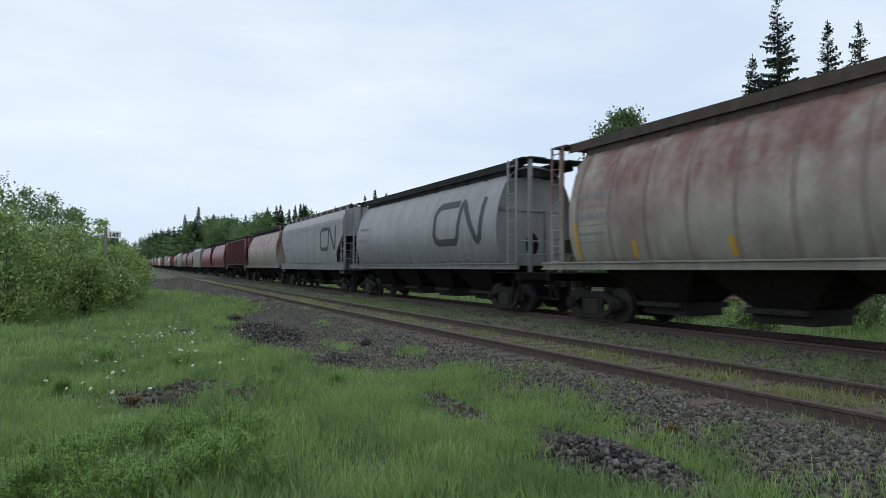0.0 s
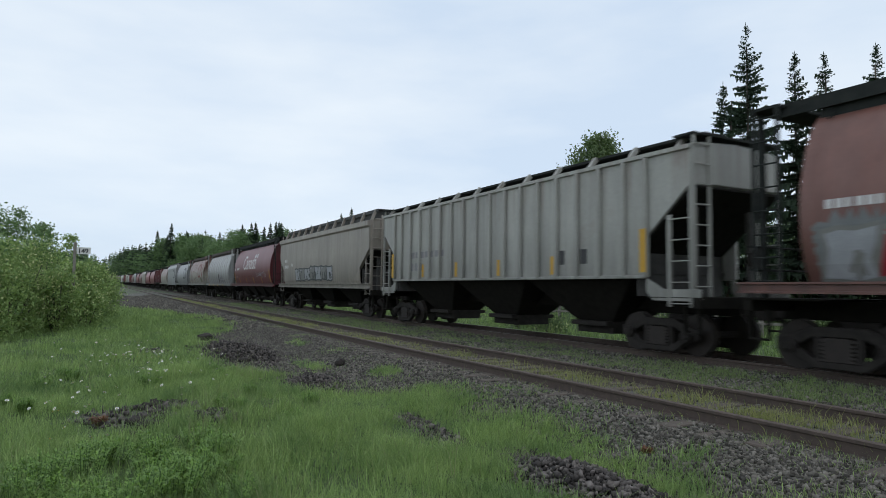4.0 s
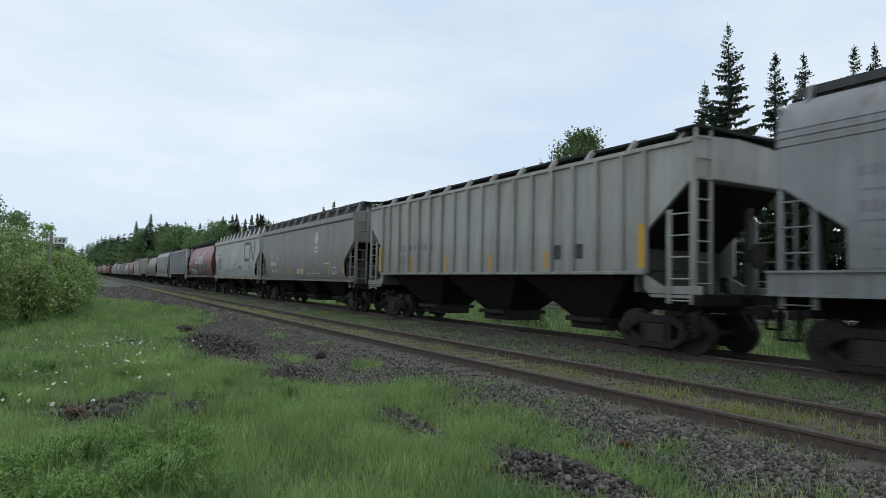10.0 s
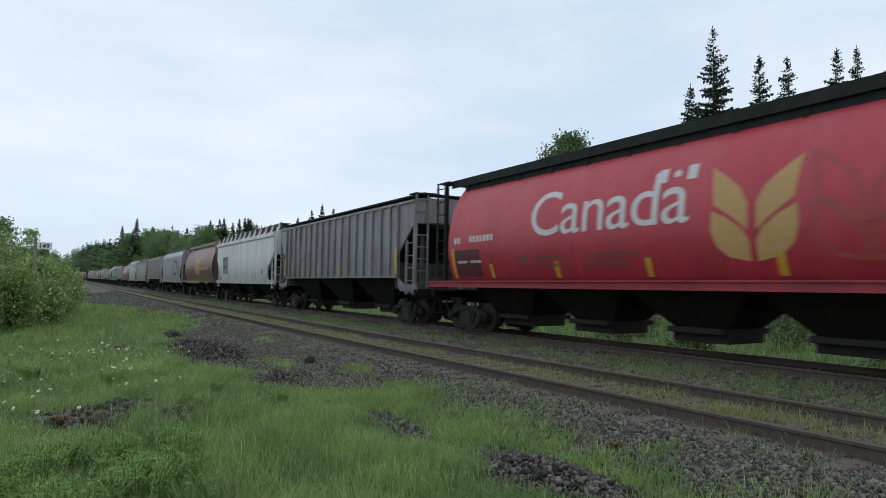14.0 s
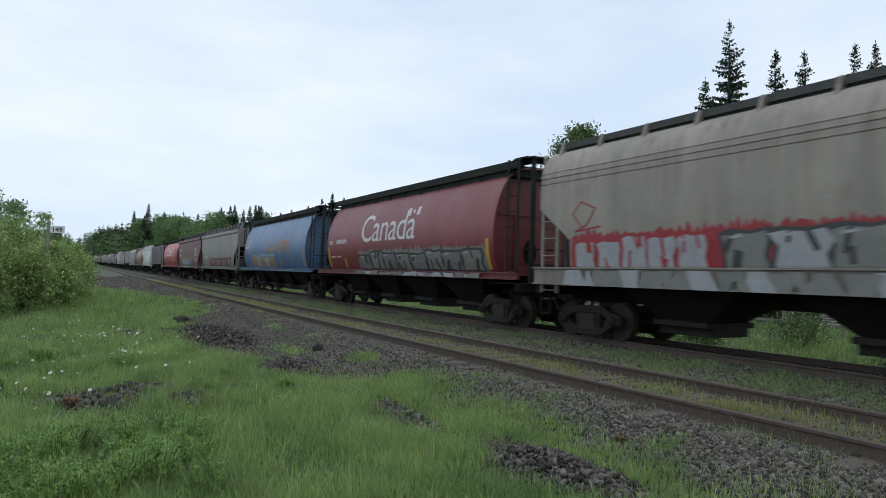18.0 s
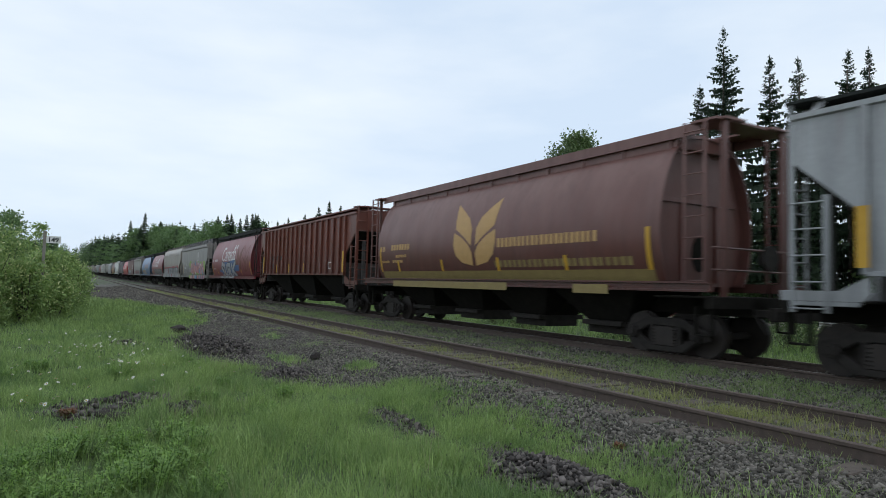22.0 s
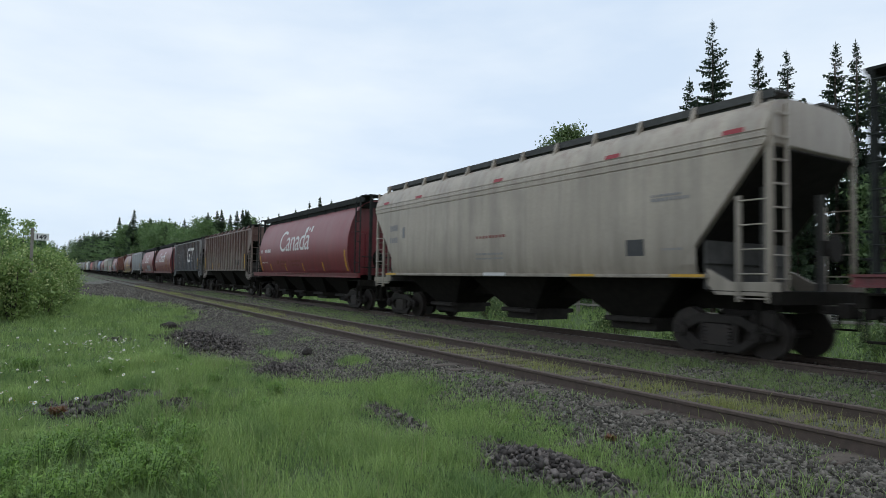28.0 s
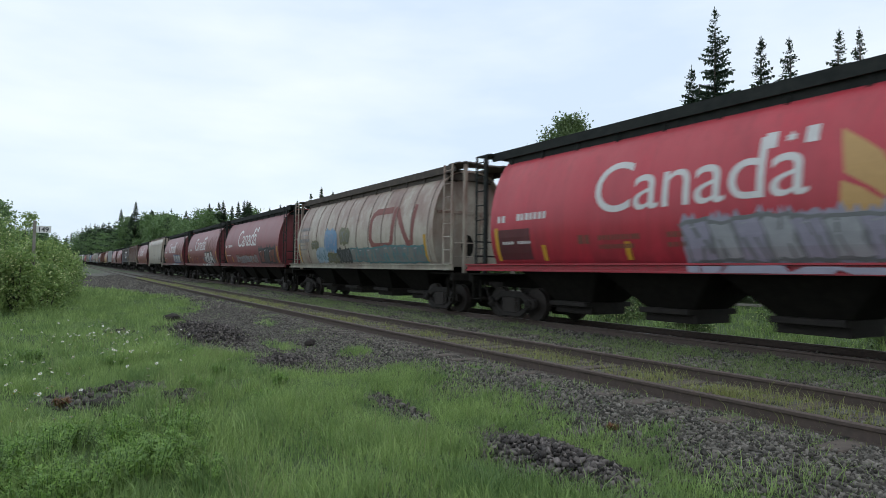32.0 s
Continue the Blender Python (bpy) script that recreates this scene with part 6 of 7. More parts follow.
# spruces that stand over the train, far side
NEAR_SPRUCES = [(54.1, 45, 18.6, 3.1, 0.28), (57.6, 46, 16.6, 2.5, 0.12), (59.6, 46, 16.2, 2.6, 0.15), (52.3, 44, 14.6, 2.3, 0.10), (63.0, 47, 16.6, 2.4, 0.12), (64.3, 49, 17.2, 1.9, 0.18),
                (67.0, 48, 17.6, 2.9, 0.1), (68.8, 46, 16.8, 2.6, 0.1), (71.5, 47, 17.0, 2.8, 0.12), (60.9, 49, 13.6, 2.0, 0.12), (74, 45, 16.5, 2.8, 0.1), (77, 46, 18, 2.9, 0.1)]
for i, (az, d, h, r, gaps) in enumerate(NEAR_SPRUCES):
    x, y = aim(az + 0.35, d)
    az, h, r = az, h + 1.1, r * 1.15
    tree("spruce_tree", "tall dark green spruce with ragged drooping boughs", trunk_mesh(h, 0.17, i), quad_mesh("crown", spruce_crown(h, r, 40 + i, gaps, 1.0, 0.14, 1.15), M["spruce"]), M["bark"], x, y, 0, "spruces at the forest edge")

# aspens
x, y = aim(42.4, 45)
tree("aspen_tree", "leafy green aspen with a rounded crown", trunk_mesh(11, 0.16, 5, 2.2, 7), quad_mesh("crown", broad_crown(12.9, 3.0, 20000, 0.12, 71, M["leafy"], 0.35, 80, 0.72), M["leafy"]), M["palebark"], x, y)
x, y = aim(44.8, 46)
tree("aspen_tree", "slim leafy green aspen", trunk_mesh(9.6, 0.13, 6, 1.4, 6), quad_mesh("crown", broad_crown(11.3, 1.6, 5500, 0.12, 72, M["leafy"], 0.3, 60, 0.7), M["leafy"]), M["palebark"], x, y)
x, y = aim(65.6, 52)
tree("aspen_tree", "leafy green aspen between the spruces", trunk_mesh(14, 0.16, 7, 2.2, 7), quad_mesh("crown", broad_crown(16.5, 2.2, 3600, 0.16, 73, M["leafy"], 0.3, 30), M["leafy"]), M["palebark"], x, y)

# forest edge: a few kinds, copied; it grows taller down the line
KIN = []
for i, (kind, h, r) in enumerate((("b", 10.5, 2.6), ("b", 9.5, 2.5), ("b", 11.5, 2.4), ("s", 12.0, 1.75), ("s", 11.0, 1.5))):
    if kind == "b":
        KIN.append(("birch_tree", "green broadleaf tree in the forest edge", trunk_mesh(h * 0.9, 0.13, 20 + i, r * 0.8, 6), quad_mesh("crown", broad_crown(h, r, 3200, 0.19, 80 + i, M["far_wood"], 0.06, 44), M["far_wood"]), M["palebark"], h))
    else:
        KIN.append(("spruce_tree", "dark green spruce in the forest edge", trunk_mesh(h, 0.15, 20 + i), quad_mesh("crown", spruce_crown(h, r, 80 + i, 0.0, 0.75, 0.04, 1.6), M["hazed_spruce"]), M["bark"], h))
rng = random.Random(5)
proto, grown = {}, {}


def forest_height(y):
    return float(np.interp(y, [0, 60, 103, 125, 141, 173, 195, 212, 260, 340, 500, 900], [8.6, 9.0, 12.0, 14.0, 15.4, 15.4, 16.0, 18.2, 20.5, 23.5, 25.0, 25]))


def stand(k, x, y, tall):
    name, label, trunk, crown, bark, h = KIN[k]
    if k not in proto:
        proto[k] = tree(name, label, trunk, crown, bark, x, y, rng.uniform(0, 360), "trees of the forest edge", tall / h)
        grown[k] = tall / h
    else:
        copy_thing(proto[k], pose(x, y, float(height(x, y)) - 0.05, 0, 0, rng.uniform(0, 360)) @ Matrix.Scale(tall / h / grown[k], 4))


for i in range(180):
    y = -20 + 2.0 * i + rng.uniform(-1.2, 1.2)
    off = rng.uniform(24, 31) if y < 60 else rng.uniform(17, 25) if y < 110 else rng.uniform(11.5, 18)
    k = rng.choice((0, 1, 1, 4)) if y < 60 else rng.choice((0, 0, 1, 2, 3, 4)) if y < 190 else rng.choice((0, 0, 2, 1, 3, 4))
    stand(k, MAIN + float(drift(y)) + off, y, forest_height(y) * (rng.uniform(0.78, 1.0) if k < 3 else rng.uniform(0.85, 1.08)))
# single spruces that rise over the woods
for az, d, el in ((4.28, 330, 4.72), (5.33, 262, 5.44), (5.75, 275, 4.25), (6.5, 240, 4.85), (11.7, 140, 5.8), (12.2, 145, 5.3), (13.8, 128, 5.5), (14.9, 125, 5.1), (15.9, 120, 5.5), (16.8, 118, 5.76), (18.2, 112, 6.2), (19.4, 108, 6.9), (20.3, 107, 7.4), (21.3, 108, 7.1), (23.0, 106, 6.6)):
    x, y = aim(az, d)
    stand(3 if d > 200 else 4, x, y, d * math.tan(radians(el)) + 1.8 - float(climb(y)))
# broadleaf growth between and behind the spruces
for az in (46, 48.5, 50.5, 52.5, 55.5, 57, 59, 61, 63.5, 66, 68.5, 71, 74, 77):
    x, y = aim(az + rng.uniform(-0.6, 0.6), rng.uniform(50, 58))
    stand(rng.choice((0, 1, 2)), x, y, rng.uniform(7.5, 9.5))
# trees behind the willows, near side
for az, d, k, h in ((-4.2, 98, 0, 9.6), (-3.85, 101, 1, 9.7), (-5.3, 92, 2, 10.6), (-6.8, 84, 2, 10.5), (-9, 80, 0, 11.5), (-12, 76, 2, 11), (-14.5, 70, 0, 11), (-11, 90, 3, 13)):
    x, y = aim(az, d)
    stand(k, x, y, h)


# far woods down the line, one mass of each kind
def woods():
    rng = np.random.default_rng(9)
    small_b = broad_crown(1.0, 0.22, 460, 0.023, 1, None, 0.04, 44)
    small_s = spruce_crown(10.0, 1.65, 2, 0.0, 0.27, 0.04, 1.3) / 10.0
    blocks, spots = [], []
    for i in range(640):
        y = 190 + 760 * rng.random() ** 1.3
        off = np.interp(y, [190, 350, 500, 900], [14, 9, 7, 7]) + 50 * rng.random() ** 1.8
        spots.append((MAIN + float(drift(y)) + off, y, forest_height(y) * rng.uniform(0.84, 1.02)))
    for i in range(240):
        y = rng.uniform(85, 210)
        spots.append((MAIN + float(drift(y)) + rng.uniform(20, 50), y, forest_height(y) * rng.uniform(0.8, 1.0)))
    for i in range(420):
        y = rng.uniform(560, 950)
        spots.append((float(drift(y)) + 3 - 150 * rng.random() ** 1.3, y, rng.uniform(15, 20)))
    for i in range(110):
        spots.append((-40 + 110 * rng.random(), rng.uniform(960, 1080), rng.uniform(17, 21)))
    for i in range(140):
        spots.append((MAIN + rng.uniform(34, 60), rng.uniform(-60, 90), rng.uniform(7.5, 9.0)))
    for x, y, h in spots:
        q = small_s if rng.random() < (0.5 if y > 200 else 0.35) else small_b
        h = h * (rng.uniform(0.9, 1.12) if q is small_s else 0.84)
        a = rng.uniform(0, math.tau)
        c, s = math.cos(a), math.sin(a)
        r = np.array([[c, -s, 0], [s, c, 0], [0, 0, 1]])
        blocks.append(((q @ r.T) * h + np.array([x, y, float(height(x, y)) - 0.2]), q is small_s))
    for spruce, name, mat in ((True, "far_spruces", M["hazed_spruce"]), (False, "far_broadleaf_woods", M["far_wood"])):
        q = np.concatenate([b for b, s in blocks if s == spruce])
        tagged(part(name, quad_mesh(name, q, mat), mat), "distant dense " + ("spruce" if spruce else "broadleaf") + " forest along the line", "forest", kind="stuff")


woods()


# willow bushes beside the siding
def bush(x, y, h, r, leaves, seed, material, label):
    b = tagged(new("willow_bush"), label, "bush", "willow bushes beside the line")
    b.matrix_basis = pose(x, y, float(height(x, y)) - 0.1)
    rng = np.random.default_rng(seed)
    f = Form()
    for i in range(14):
        a, l = rng.uniform(0, math.tau), r * rng.uniform(0.3, 0.9)
        f.bar((0.1 * math.cos(a), 0.1 * math.sin(a), -0.1), (l * math.cos(a), l * math.sin(a), h * rng.uniform(0.55, 0.9)), 0.03, 5, 0.008)
    tagged(part("stalk", f.mesh("stalk"), M["bark"], b), kind="stuff")
    part("foliage", quad_mesh("foliage", np.concatenate([broad_crown(h, r, int(leaves * 0.95), 0.056, seed, None, 0.02, 120, 0.85), broad_crown(h * 1.12, r * 0.7, leaves // 12, 0.07, seed + 1, None, 0.4, 30)]), material), material, b)
    shoots = []
    for i in range(int(46 * r)):
        a, q = rng.uniform(0, math.tau), math.sqrt(rng.random())
        foot = np.array([q * r * 0.95 * math.cos(a), q * r * 0.95 * math.sin(a), h * (1.02 - 0.62 * q * q) * rng.uniform(0.55, 0.95)])
        d = np.array([0.35 * math.cos(a), 0.35 * math.sin(a), 1.0]) * rng.uniform(0.35, 0.8)
        t = rng.random((16, 1))
        shoots.append(turned_quads(foot + d * t + rng.normal(size=(16, 3)) * 0.035, rng.uniform(0.04, 0.085, 16) * (1.1 - 0.5 * t[:, 0]), rng))
    part("shoot_foliage", quad_mesh("shoot_foliage", np.concatenate(shoots), material), material, b)["kind"] = "stuff"
    part("pale_leaves", quad_mesh("pale_leaves", broad_crown(h * 1.02, r * 1.02, leaves // 11, 0.05, seed + 2, None, 0.25, 60), M["pale_leaf"]), M["pale_leaf"], b, label="pale yellow-green young leaves")
    return b


for x, y, h, r, n, sd in ((-3.3, 22.6, 3.2, 1.45, 12000, 11), (-2.6, 25.6, 2.95, 1.2, 10000, 12), (-1.15, 26.1, 2.15, 0.8, 5000, 21), (-0.35, 27.6, 1.7, 0.8, 4000, 22), (-0.75, 30.4, 2.5, 1.2, 11000, 13), (-0.2, 34.5, 2.6, 1.3, 9000, 14), (0.0, 39.0, 2.6, 1.15, 8000, 15),
                          (-5.6, 26.0, 4.2, 1.9, 9000, 16), (-7.6, 27.0, 4.2, 2.0, 7000, 17), (-4.3, 30.5, 4.0, 1.8, 8000, 18), (-2.4, 35.0, 3.7, 1.7, 7000, 19), (-7.5, 33.0, 4.4, 2.2, 6000, 20)):
    bush(x, y, h, r, n, sd, M["willow"], "dense green willow bush with pale new leaves")
for x, y, h, r in ((17.6, 13.5, 0.9, 0.7), (19.5, 18.5, 1.0, 0.9), (18.8, 24.0, 1.1, 0.9), (22.0, 9.5, 1.1, 1.0), (24.0, 14.0, 1.3, 1.1), (21.5, 30.0, 1.3, 1.1), (25.5, 6.5, 1.5, 1.2), (23.5, 21.0, 1.2, 1.0), (28.0, 10.0, 1.6, 1.3)):
    bush(x, y, h, r, 1500, int(x * 10), M["leafy"], "low green shrub in the grass beyond the track")
x, y = aim(-1.98, 40)
tree("willow_tree", "thin pale green young willow behind the bushes", trunk_mesh(4.2, 0.05, 8, 0.7, 5), quad_mesh("crown", broad_crown(4.5, 0.6, 900, 0.07, 75, None, 0.3, 22), M["willow"]), M["bark"], x, y)


# ---- verge: grass, weeds, flowers, stones ----
def blades(n, ulo, uhi, ylo, yhi, tall, wide, keep, seed, name, material, label, near=1.0, clumped=0.65):
    """A stand of single blades, most of them in tufts, each bent outwards."""
    rng = np.random.default_rng(seed)
    y = ylo + (yhi - ylo) * rng.random(n) ** near
    u = rng.uniform(ulo, uhi, n)
    centre = rng.integers(0, max(1, n // 45), n)
    gathered = rng.random(n) < clumped
    out = rng.normal(size=(n, 2)) * 0.055 * (1 + 0.06 * y[:, None]) * rng.uniform(0.6, 1.6, max(1, n // 45))[centre][:, None]
    u, y = np.where(gathered, u[centre] + out[:, 0], u), np.where(gathered, y[centre] + out[:, 1], y)
    vigour = np.where(gathered, rng.uniform(0.6, 1.5, max(1, n // 45))[centre], 0.75)
    tuft = 0.5 + 0.5 * np.sin(2.1 * u + 1.7 * np.sin(1.3 * y)) * np.sin(1.6 * y + 1.1 * np.sin(1.9 * u))
    ok = rng.random(n) < keep(u, y, tuft)
    u, y, tuft, out, vigour, gathered = u[ok], y[ok], tuft[ok], out[ok], vigour[ok], gathered[ok]
    n = len(u)
    x = u + drift(y)
    base = np.stack([x, y, height(x, y) - 0.01], 1)
    h = tall * rng.uniform(0.45, 1.15, n) * (0.65 + 0.6 * tuft) * vigour * np.interp(u, [2.2, 3.6, 5.5, 6.0], [1, 0.72, 0.55, 1])
    a = rng.uniform(0, math.tau, n)
    face = np.stack([np.cos(a), np.sin(a), np.zeros(n)], 1)
    lean_by = rng.normal(size=(n, 3)) * np.array([0.28, 0.28, 0.0])
    lean_by[:, :2] += np.where(gathered[:, None], out / (np.linalg.norm(out, axis=1, keepdims=True) + 1e-6) * rng.uniform(0, 0.7, (n, 1)), 0)
    w = (wide * rng.uniform(0.7, 1.3, n))[:, None]
    mid = base + lean_by * h[:, None] * 0.35 + np.stack([0 * h, 0 * h, h * 0.6], 1)
    tip = base + lean_by * h[:, None] * 1.15 + np.stack([0 * h, 0 * h, h], 1)
    v = np.stack([base - face * w, base + face * w, mid + face * w * 0.75, mid - face * w * 0.75, tip], 1).reshape(-1, 3)
    k = np.arange(n)[:, None] * 5
    f = np.concatenate([k + [0, 1, 2], k + [0, 2, 3], k + [3, 2, 4]], 1).reshape(-1, 3)
    return tagged(part(name, sheet(name, v, f, material, 3), material), label, "grass", kind="stuff")


def green(u, y, t):
    return (1 - bare(u, y)) * np.clip(0.25 + 0.9 * t, 0, 1)


blades(220000, -2.2, 5.4, 2.6, 13, 0.185, 0.0034, green, 1, "verge_grass", M["grass"], "lush green uncut grass on the verge", 1.25)
blades(16000, -12.0, 5.2, -12, 2.8, 0.2, 0.006, green, 9, "verge_grass", M["grass"], "lush green uncut grass on the verge")
blades(14000, -12.0, -2.0, 2.6, 14, 0.24, 0.006, green, 10, "verge_grass", M["grass"], "lush green uncut grass on the verge")
blades(120000, -7.0, 5.2, 12, 36, 0.22, 0.0060, green, 2, "verge_grass", M["grass"], "lush green uncut grass on the verge", 1.3)
blades(26000, -6.0, 5.5, 34, 60, 0.26, 0.014, lambda u, y, t: (1 - bare(u, y)) * 0.9, 3, "verge_grass", M["grass"], "lush green uncut grass on the verge", 1.2)
blades(46000, 6.15, 7.4, 1, 75, 0.12, 0.0036, lambda u, y, t: 0.2 + 0.8 * t, 4, "siding_grass", M["dry_grass"], "yellow-green grass growing between the siding rails", 1.5)
blades(120000, 7.7, 11.6, 1, 60, 0.11, 0.004, lambda u, y, t: np.clip(0.15 + 1.0 * t - 0.10 * np.abs(u - 10), 0, 1), 5, "trackside_grass", M["grass_dull"], "sparse dull green weeds in the ballast between the tracks", 1.5)
blades(52000, 2.6, 5.95, 2.0, 34, 0.10, 0.0033, lambda u, y, t: bare(u, y) * np.clip(t * 2.0 - 1.05, 0.13, 0.9), 6, "ballast_grass", M["grass"], "scattered grass tufts in the ballast", 1.5)
blades(30000, 2.8, 6.0, 1.8, 24, 0.045, 0.0028, lambda u, y, t: bare(u, y) * np.clip(0.3 + 0.6 * t, 0, 1), 11, "ballast_weeds", M["grass_dull"], "tiny dull green weeds among the crushed stone", 1.5)
blades(45000, 15.4, 34, -2, 70, 0.42, 0.012, lambda u, y, t: 0.5 + 0.5 * t, 7, "meadow_grass", M["grass"], "long bright green grass beyond the main line", 1.2)
blades(6000, -2.0, 4.6, 3.4, 18, 0.40, 0.0018, lambda u, y, t: (1 - bare(u, y)) * 0.6 * t, 8, "grass_stalks", M["straw"], "thin pale seed stalks among the grass", 1.2)


def stones(n, ulo, uhi, ylo, yhi, lo, hi, keep, seed, name, label, near=1.0, lift=lambda u, y: 0.0, mat="stone"):
    """Angular crushed stones, each a bent block."""
    rng = np.random.default_rng(seed)
    y = ylo + (yhi - ylo) * rng.random(n) ** near
    u = rng.uniform(ulo, uhi, n)
    ok = rng.random(n) < keep(u, y)
    u, y = u[ok], y[ok]
    n = len(u)
    x = u + drift(y)
    s = rng.uniform(lo, hi, n)
    cube = np.array([(a, b, c) for c in (-1, 1) for a, b in ((-1, -1), (1, -1), (1, 1), (-1, 1))], float)
    v = cube[None] * (1 + rng.uniform(-0.52, 0.52, (n, 8, 3))) * (s[:, None, None] * np.stack([rng.uniform(0.7, 1.3, n), rng.uniform(0.5, 1.0, n), rng.uniform(0.4, 0.75, n)], 1)[:, None])
    q = rng.normal(size=(n, 4))
    q /= np.linalg.norm(q, axis=1, keepdims=True)
    w, a, b, c = q.T
    r = np.stack([1 - 2 * (b * b + c * c), 2 * (a * b - c * w), 2 * (a * c + b * w), 2 * (a * b + c * w), 1 - 2 * (a * a + c * c), 2 * (b * c - a * w), 2 * (a * c - b * w), 2 * (b * c + a * w), 1 - 2 * (a * a + b * b)], 1).reshape(n, 3, 3)
    v = np.einsum("nij,nkj->nki", r, v) + np.stack([x, y, height(x, y) + s * 0.25 + lift(u, y) * rng.random(n)], 1)[:, None]
    f = np.array([(0, 3, 2, 1), (4, 5, 6, 7), (0, 1, 5, 4), (1, 2, 6, 5), (2, 3, 7, 6), (3, 0, 4, 7)])
    f = (np.arange(n)[:, None, None] * 8 + f[None]).reshape(-1, 4)
    return tagged(part(name, sheet(name, v.reshape(-1, 3), f, M[mat]), M[mat]), label, "gravel", kind="stuff")


def off_ties(u, y):
    return np.where((u > 5.45) & ((y + 4.11) % 0.53 < 0.22) & (np.sin(7 * y) > -0.6), 0.12, 1.0)


stones(76000, 2.3, 6.1, 1.8, 26, 0.007, 0.021, lambda u, y: bare(u, y) * off_ties(u, y), 1, "ballast", "grey crushed stone ballast beside the siding", 1.7)
stones(3000, 3.6, 6.0, 1.8, 12, 0.016, 0.028, lambda u, y: bare(u, y), 5, "ballast", "grey crushed stone ballast beside the siding", 1.3)
stones(22000, -1.0, 6.05, 24, 95, 0.022, 0.05, lambda u, y: bare(u, y), 6, "ballast", "grey crushed stone ballast beside the siding", 1.5)
stones(26000, 7.5, 12.0, 2, 34, 0.013, 0.034, lambda u, y: 0.7 + 0 * u, 2, "ballast", "grey crushed stone ballast between the tracks", 1.5)
stones(9000, 7.5, 12.0, 32, 95, 0.025, 0.05, lambda u, y: 0.8 + 0 * u, 7, "ballast", "grey crushed stone ballast between the tracks", 1.3)
stones(3200, 6.1, 7.45, 2, 30, 0.012, 0.026, lambda u, y: 0.5 + 0 * u, 3, "ballast", "grey crushed stone between the siding rails", 1.4)
stones(2600, 12.0, 15.6, 2, 30, 0.014, 0.034, lambda u, y: 0.7 + 0 * u, 4, "ballast", "grey crushed stone under the main line", 1.4)


def heap(cx, cy, rx, ry, top, n, lo, hi, seed, label, mat="earth_stone"):
    def away(u, y):
        return np.hypot((u - cx) / rx, (y - cy) / ry) * (1 + 0.18 * np.sin(5 * u + 3 * y) * np.sin(4 * y - 2 * u))

    stones(n, cx - 1.3 * rx, cx + 1.3 * rx, cy - 1.3 * ry, cy + 1.3 * ry, lo, hi, lambda u, y: np.clip(1.9 - 1.6 * away(u, y), 0, 1), seed, "stone_heap", label, 1.0,
           lambda u, y: top * np.clip(1.1 - away(u, y), 0, 1), mat)


heap(3.68, 4.3, 0.46, 1.05, 0.15, 5600, 0.012, 0.029, 21, "low heap of brown-grey crushed stone in the grass", "heap_stone")
heap(3.2, 17.2, 0.95, 3.2, 0.20, 7500, 0.010, 0.030, 22, "dark heap of crushed stone and earth", "heap_stone")
heap(3.5, 11.2, 0.45, 1.1, 0.10, 1500, 0.011, 0.028, 23, "low dark heap of crushed stone", "heap_stone")
heap(0.55, 9.1, 0.62, 0.65, 0.05, 380, 0.010, 0.036, 24, "bare patch of broken stone and clods in the grass")
heap(1.05, 9.5, 0.45, 0.45, 0.08, 260, 0.012, 0.045, 29, "small heap of dark clods in the grass")
heap(1.35, 8.5, 0.28, 0.5, 0.08, 260, 0.014, 0.05, 25, "small heap of dark clods in the grass")
heap(0.0, 9.4, 0.4, 0.35, 0.03, 160, 0.010, 0.026, 26, "bare stony patch in the grass", "heap_stone")
heap(1.3, 17.7, 0.4, 0.3, 0.08, 300, 0.02, 0.04, 27, "low dark heap of earth and stone")
heap(3.55, 6.9, 0.18, 0.8, 0.04, 260, 0.012, 0.028, 28, "stony gap in the grass", "heap_stone")


def rock(name, x, y, s, seed, material, label, flat=0.6):
    rng = random.Random(seed)
    bm = bmesh.new()
    bmesh.ops.create_icosphere(bm, subdivisions=2, radius=s)
    for v in bm.verts:
        v.co = Vector((v.co.x * 1.2, v.co.y * 0.9, v.co.z * flat)) * (1 + 0.35 * noise.noise(v.co * (2.2 / s) + Vector((seed, 0, 0))))
    me = bpy.data.meshes.new(name)
    bm.to_mesh(me)
    bm.free()
    ob = part(name, me, material, None, pose(x, y, float(height(x, y)) + s * flat * 0.5, 0, 0, rng.uniform(0, 360)))
    return tagged(ob, label, "clod")


rock("rock", 4.53, 12.75, 0.11, 1, M["clod"], "single dark rock on the ballast shoulder", 1.0)
for i, (x, y, s) in enumerate(((0.62, 8.45, 0.13), (0.5, 8.75, 0.10), (0.78, 8.75, 0.08), (0.45, 8.2, 0.07), (1.4, 8.55, 0.09), (0.85, 7.5, 0.09), (1.1, 9.6, 0.09), (0.95, 9.3, 0.07), (1.32, 8.2, 0.07), (3.0, 20.6, 0.30), (3.3, 18.6, 0.18), (2.7, 15.6, 0.16), (3.0, 14.8, 0.12), (3.6, 11.9, 0.10), (3.9, 11.2, 0.09))):
    rock("clod", x, y, s, 10 + i, M["clod"], "dark lump of earth lying in a bare patch", 0.6)

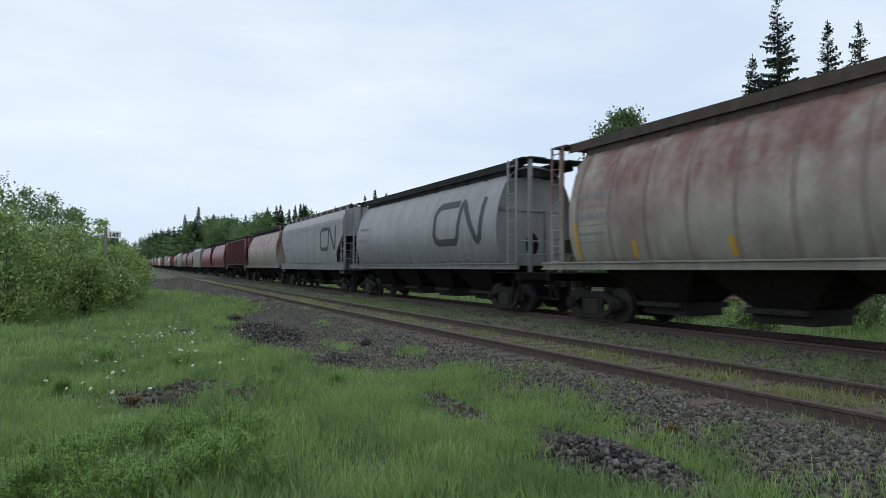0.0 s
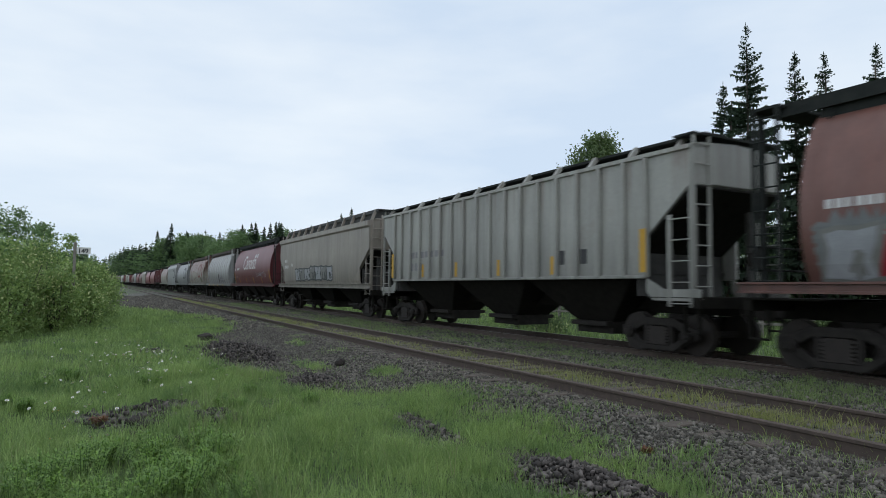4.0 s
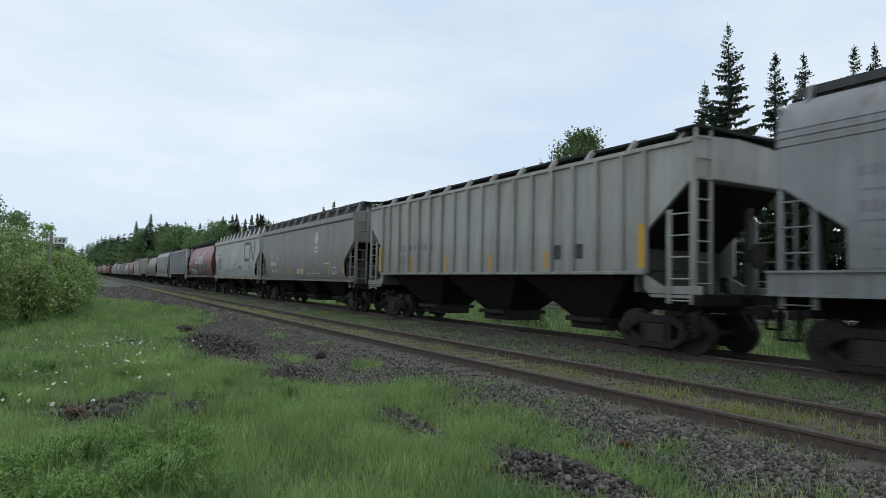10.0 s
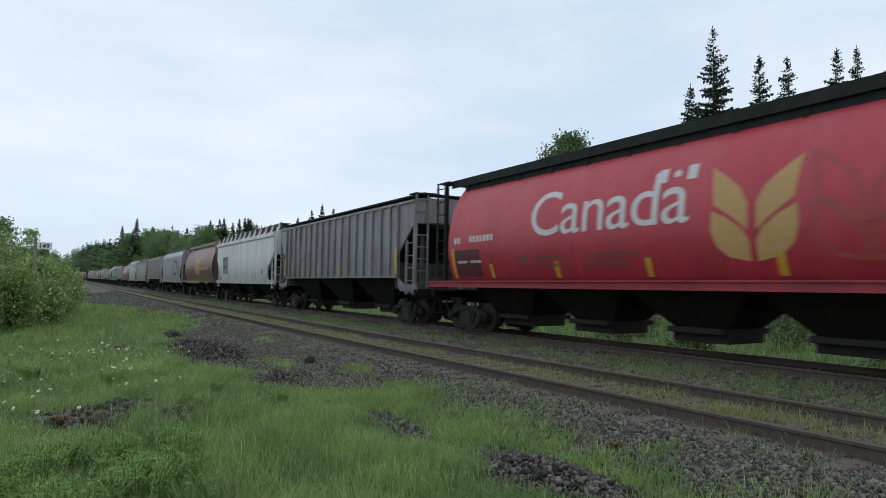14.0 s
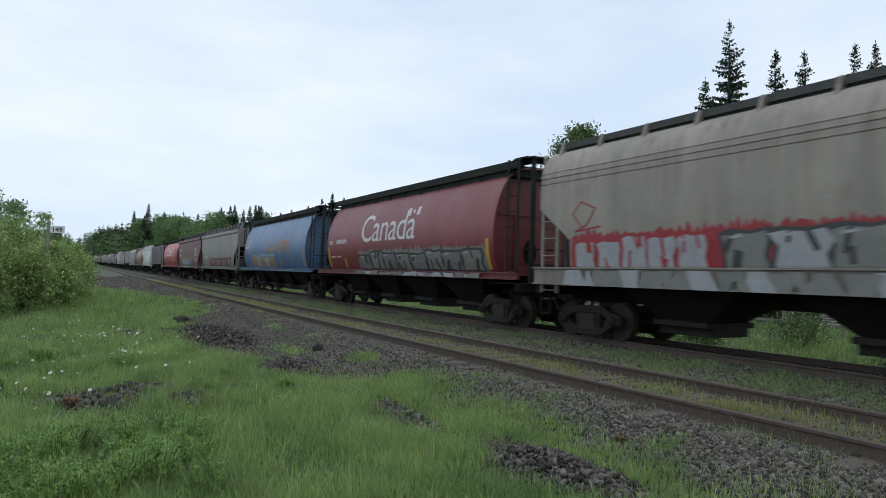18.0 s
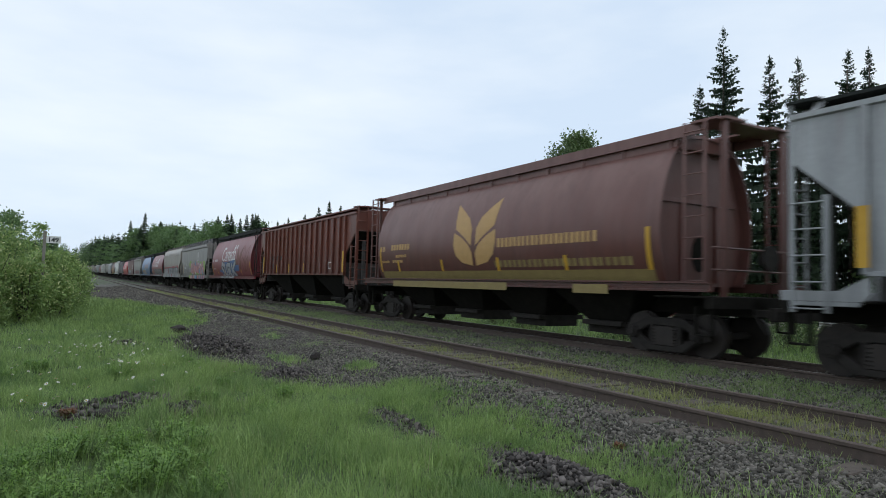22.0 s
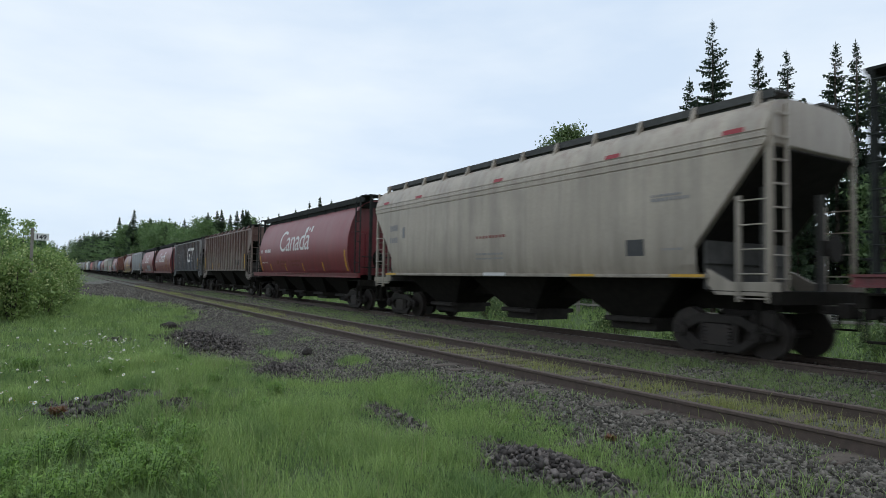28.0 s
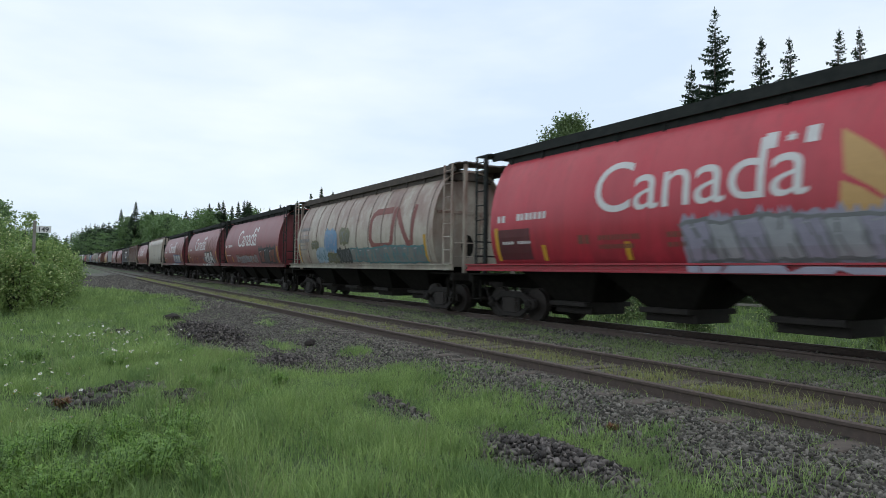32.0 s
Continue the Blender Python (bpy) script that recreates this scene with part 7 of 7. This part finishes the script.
# weeds at the front of the verge
def weed(x, y, h, r, seed, mat="weed", label="leafy bright green weed clump in the grass"):
    rng = np.random.default_rng(seed)
    stems, leaves = Form(), []
    for i in range(26):
        a, l = rng.uniform(0, math.tau), r * math.sqrt(rng.random())
        foot = np.array([0.5 * l * math.cos(a), 0.5 * l * math.sin(a), -0.02])
        top = np.array([l * math.cos(a), l * math.sin(a), h * rng.uniform(0.6, 1.0)])
        stems.bar(foot, top, 0.0035, 4, 0.0015)
        for j in range(46):
            t = 0.15 + 0.85 * rng.random()
            p = foot + (top - foot) * t
            b = rng.uniform(0, math.tau)
            d = np.array([math.cos(b), math.sin(b), 0.35 * rng.normal() + 0.25])
            s = np.array([-math.sin(b), math.cos(b), 0]) * 0.0075
            l2 = rng.uniform(0.02, 0.045)
            leaves.append([p, p + d * l2 * 0.5 + s, p + d * l2, p + d * l2 * 0.5 - s])
    w = tagged(new("weed"), label, "plant", "weeds on the verge")
    w.matrix_basis = pose(x, y, float(height(x, y)))
    tagged(part("stalk", stems.mesh("stalk"), M["stem"], w), kind="stuff")
    tagged(part("foliage", quad_mesh("foliage", np.array(leaves), M[mat]), M[mat], w), kind="stuff")


rng = random.Random(12)
for i in range(58):
    x, y = (rng.choice((-0.6, -0.2, 0.2, 0.55, 0.9)) + rng.gauss(0, 0.12), rng.choice((5.2, 5.7, 6.2, 6.7)) + rng.gauss(0, 0.18)) if i < 34 else (rng.uniform(-1.6, 3.2), rng.uniform(6.5, 14))
    if float(bare(np.array([x]), np.array([y]))[0]) < 0.2:
        weed(x, y, *((rng.uniform(0.2, 0.36), rng.uniform(0.16, 0.28)) if i < 34 else (rng.uniform(0.16, 0.26), rng.uniform(0.12, 0.2))), i)


weed(0.1, 8.9, 0.10, 0.10, 501, "dead_leaf", "withered orange-brown weed by the bare patch")
weed(4.75, 4.55, 0.05, 0.05, 503, "dead_leaf", "withered orange-brown weed on the ballast")


# ox-eye daisies
def daisy_parts():
    petals, disc = [], Form()
    for k in range(14):
        a = k * math.tau / 14
        d, s = Vector((math.cos(a), math.sin(a), 0.08)), Vector((-math.sin(a), math.cos(a), 0)) * 0.006
        petals.append([d * 0.008, d * 0.028 + s, d * 0.036, d * 0.028 - s])
    disc.bar((0, 0, -0.003), (0, 0, 0.006), 0.010, 10)
    return quad_mesh("petals", np.array([[tuple(p) for p in q] for q in petals]), M["petal"]), disc.mesh("flower_disc"), Form().bar((0, 0, -0.42), (0, 0, 0), 0.0022, 4).mesh("flower_stem")


PETALS, DISC, STEM = daisy_parts()
for i in range(150):
    if i < 96:
        x, y = rng.gauss(0.75, 0.45), rng.gauss(14.2, 2.0)
    elif i < 118:
        x, y = rng.uniform(-0.9, 0.4), rng.uniform(6.6, 10.5)
    else:
        x, y = rng.uniform(-1.0, 2.4), rng.uniform(9, 19)
    h = rng.uniform(0.24, 0.36)
    d = tagged(new("daisy"), "white ox-eye daisy with yellow centre on tall stem", "flower", "daisies in the grass")
    d.matrix_basis = pose(x, y, float(height(x, y)) + h, rng.uniform(10, 50), rng.uniform(-25, 25), rng.uniform(0, 360)) @ Matrix.Scale(rng.uniform(0.5, 0.8), 4)
    part("petals", PETALS, M["petal"], d)
    part("flower_disc", DISC, M["disc"], d)
    part("flower_stem", STEM, M["stem"], d)

# ---- mile board and fence ----
x, y = aim(-1.57, 27.5)
sign = tagged(new("mile_board"), "white mile board with black figures on a grey post", "sign")
sign.matrix_basis = pose(x, y, float(height(x, y)))
part("post", Form().box((-0.05, -0.05, -0.3), (0.05, 0.05, 3.28)).mesh("post", bevel=0.008), M["post"], sign)
part("board", Form().box((0.06, -0.08, 2.84), (0.52, -0.052, 3.10)).mesh("board", bevel=0.004), M["board"], sign)
c = bpy.data.curves.new("number", "FONT")
c.body, c.size, c.extrude, c.offset = "149", 0.235, 0.002, 0.006
o = new("tmp", c)
me = bpy.data.meshes.new_from_object(o)
bpy.data.objects.remove(o)
part("number", me, M["letter_black"], sign, pose(0.095, -0.083, 2.885, 90, 0, 0))

fence = tagged(new("wooden_fence"), "weathered grey wooden post and rail fence in long grass", "fence")
fence.matrix_basis = pose(0, 0, 0)
post = Form().box((-0.09, -0.09, -0.3), (0.09, 0.09, 1.45)).mesh("post", bevel=0.015)
rail = Form().box((-0.03, 0, -0.06), (0.03, 2.6, 0.06)).mesh("fence_rail", bevel=0.01)
for i in range(16):
    y = 2 + 2.6 * i
    z = float(height(29.0, y))
    part("post", post, M["post"], fence, pose(29.0, y, z, 0, rng.uniform(-2, 2), rng.uniform(0, 20)))
    for dz in (0.65, 1.2):
        part("fence_rail", rail, M["post"], fence, pose(28.9, y, z + dz))

# things standing in the grass by the forest edge
x, y = aim(50.1, 44)
bin_ = tagged(new("storage_bin"), "low red storage bin with a pale lid in long grass", "bin")
bin_.matrix_basis = pose(x, y, float(height(x, y)), 0, 0, -40)
part("bin_body", Form().prism([(-0.42, 0), (0.42, 0), (0.5, 1.0), (-0.5, 1.0)], -0.95, 0.95, 0).mesh("bin_body", bevel=0.02), M["red"], bin_)
part("lid", Form().prism([(-0.56, 1.0), (0.56, 1.0), (0.5, 1.08), (-0.5, 1.08)], -1.0, 1.0, 0).mesh("lid", bevel=0.01), M["board"], bin_)
x, y = aim(62.3, 41)
stack = tagged(new("pallet_stack"), "stack of pale wooden pallets in long grass", "pallets")
stack.matrix_basis = pose(x, y, float(height(x, y)), 0, 0, -28)
deck = Form().box((-0.6, -0.5, 0.10), (0.6, 0.5, 0.125)).mesh("deck")
block_ = Form().box((-0.07, -0.5, 0), (0.07, 0.5, 0.098)).mesh("bearer")
for k in range(7):
    part("deck", deck, M["board"], stack, pose(0, 0, 0.145 * k, 0, 0, rng.uniform(-3, 3)))
    for bx in (-0.5, 0, 0.5):
        part("bearer", block_, M["post"], stack, pose(bx, 0, 0.145 * k))


motions()
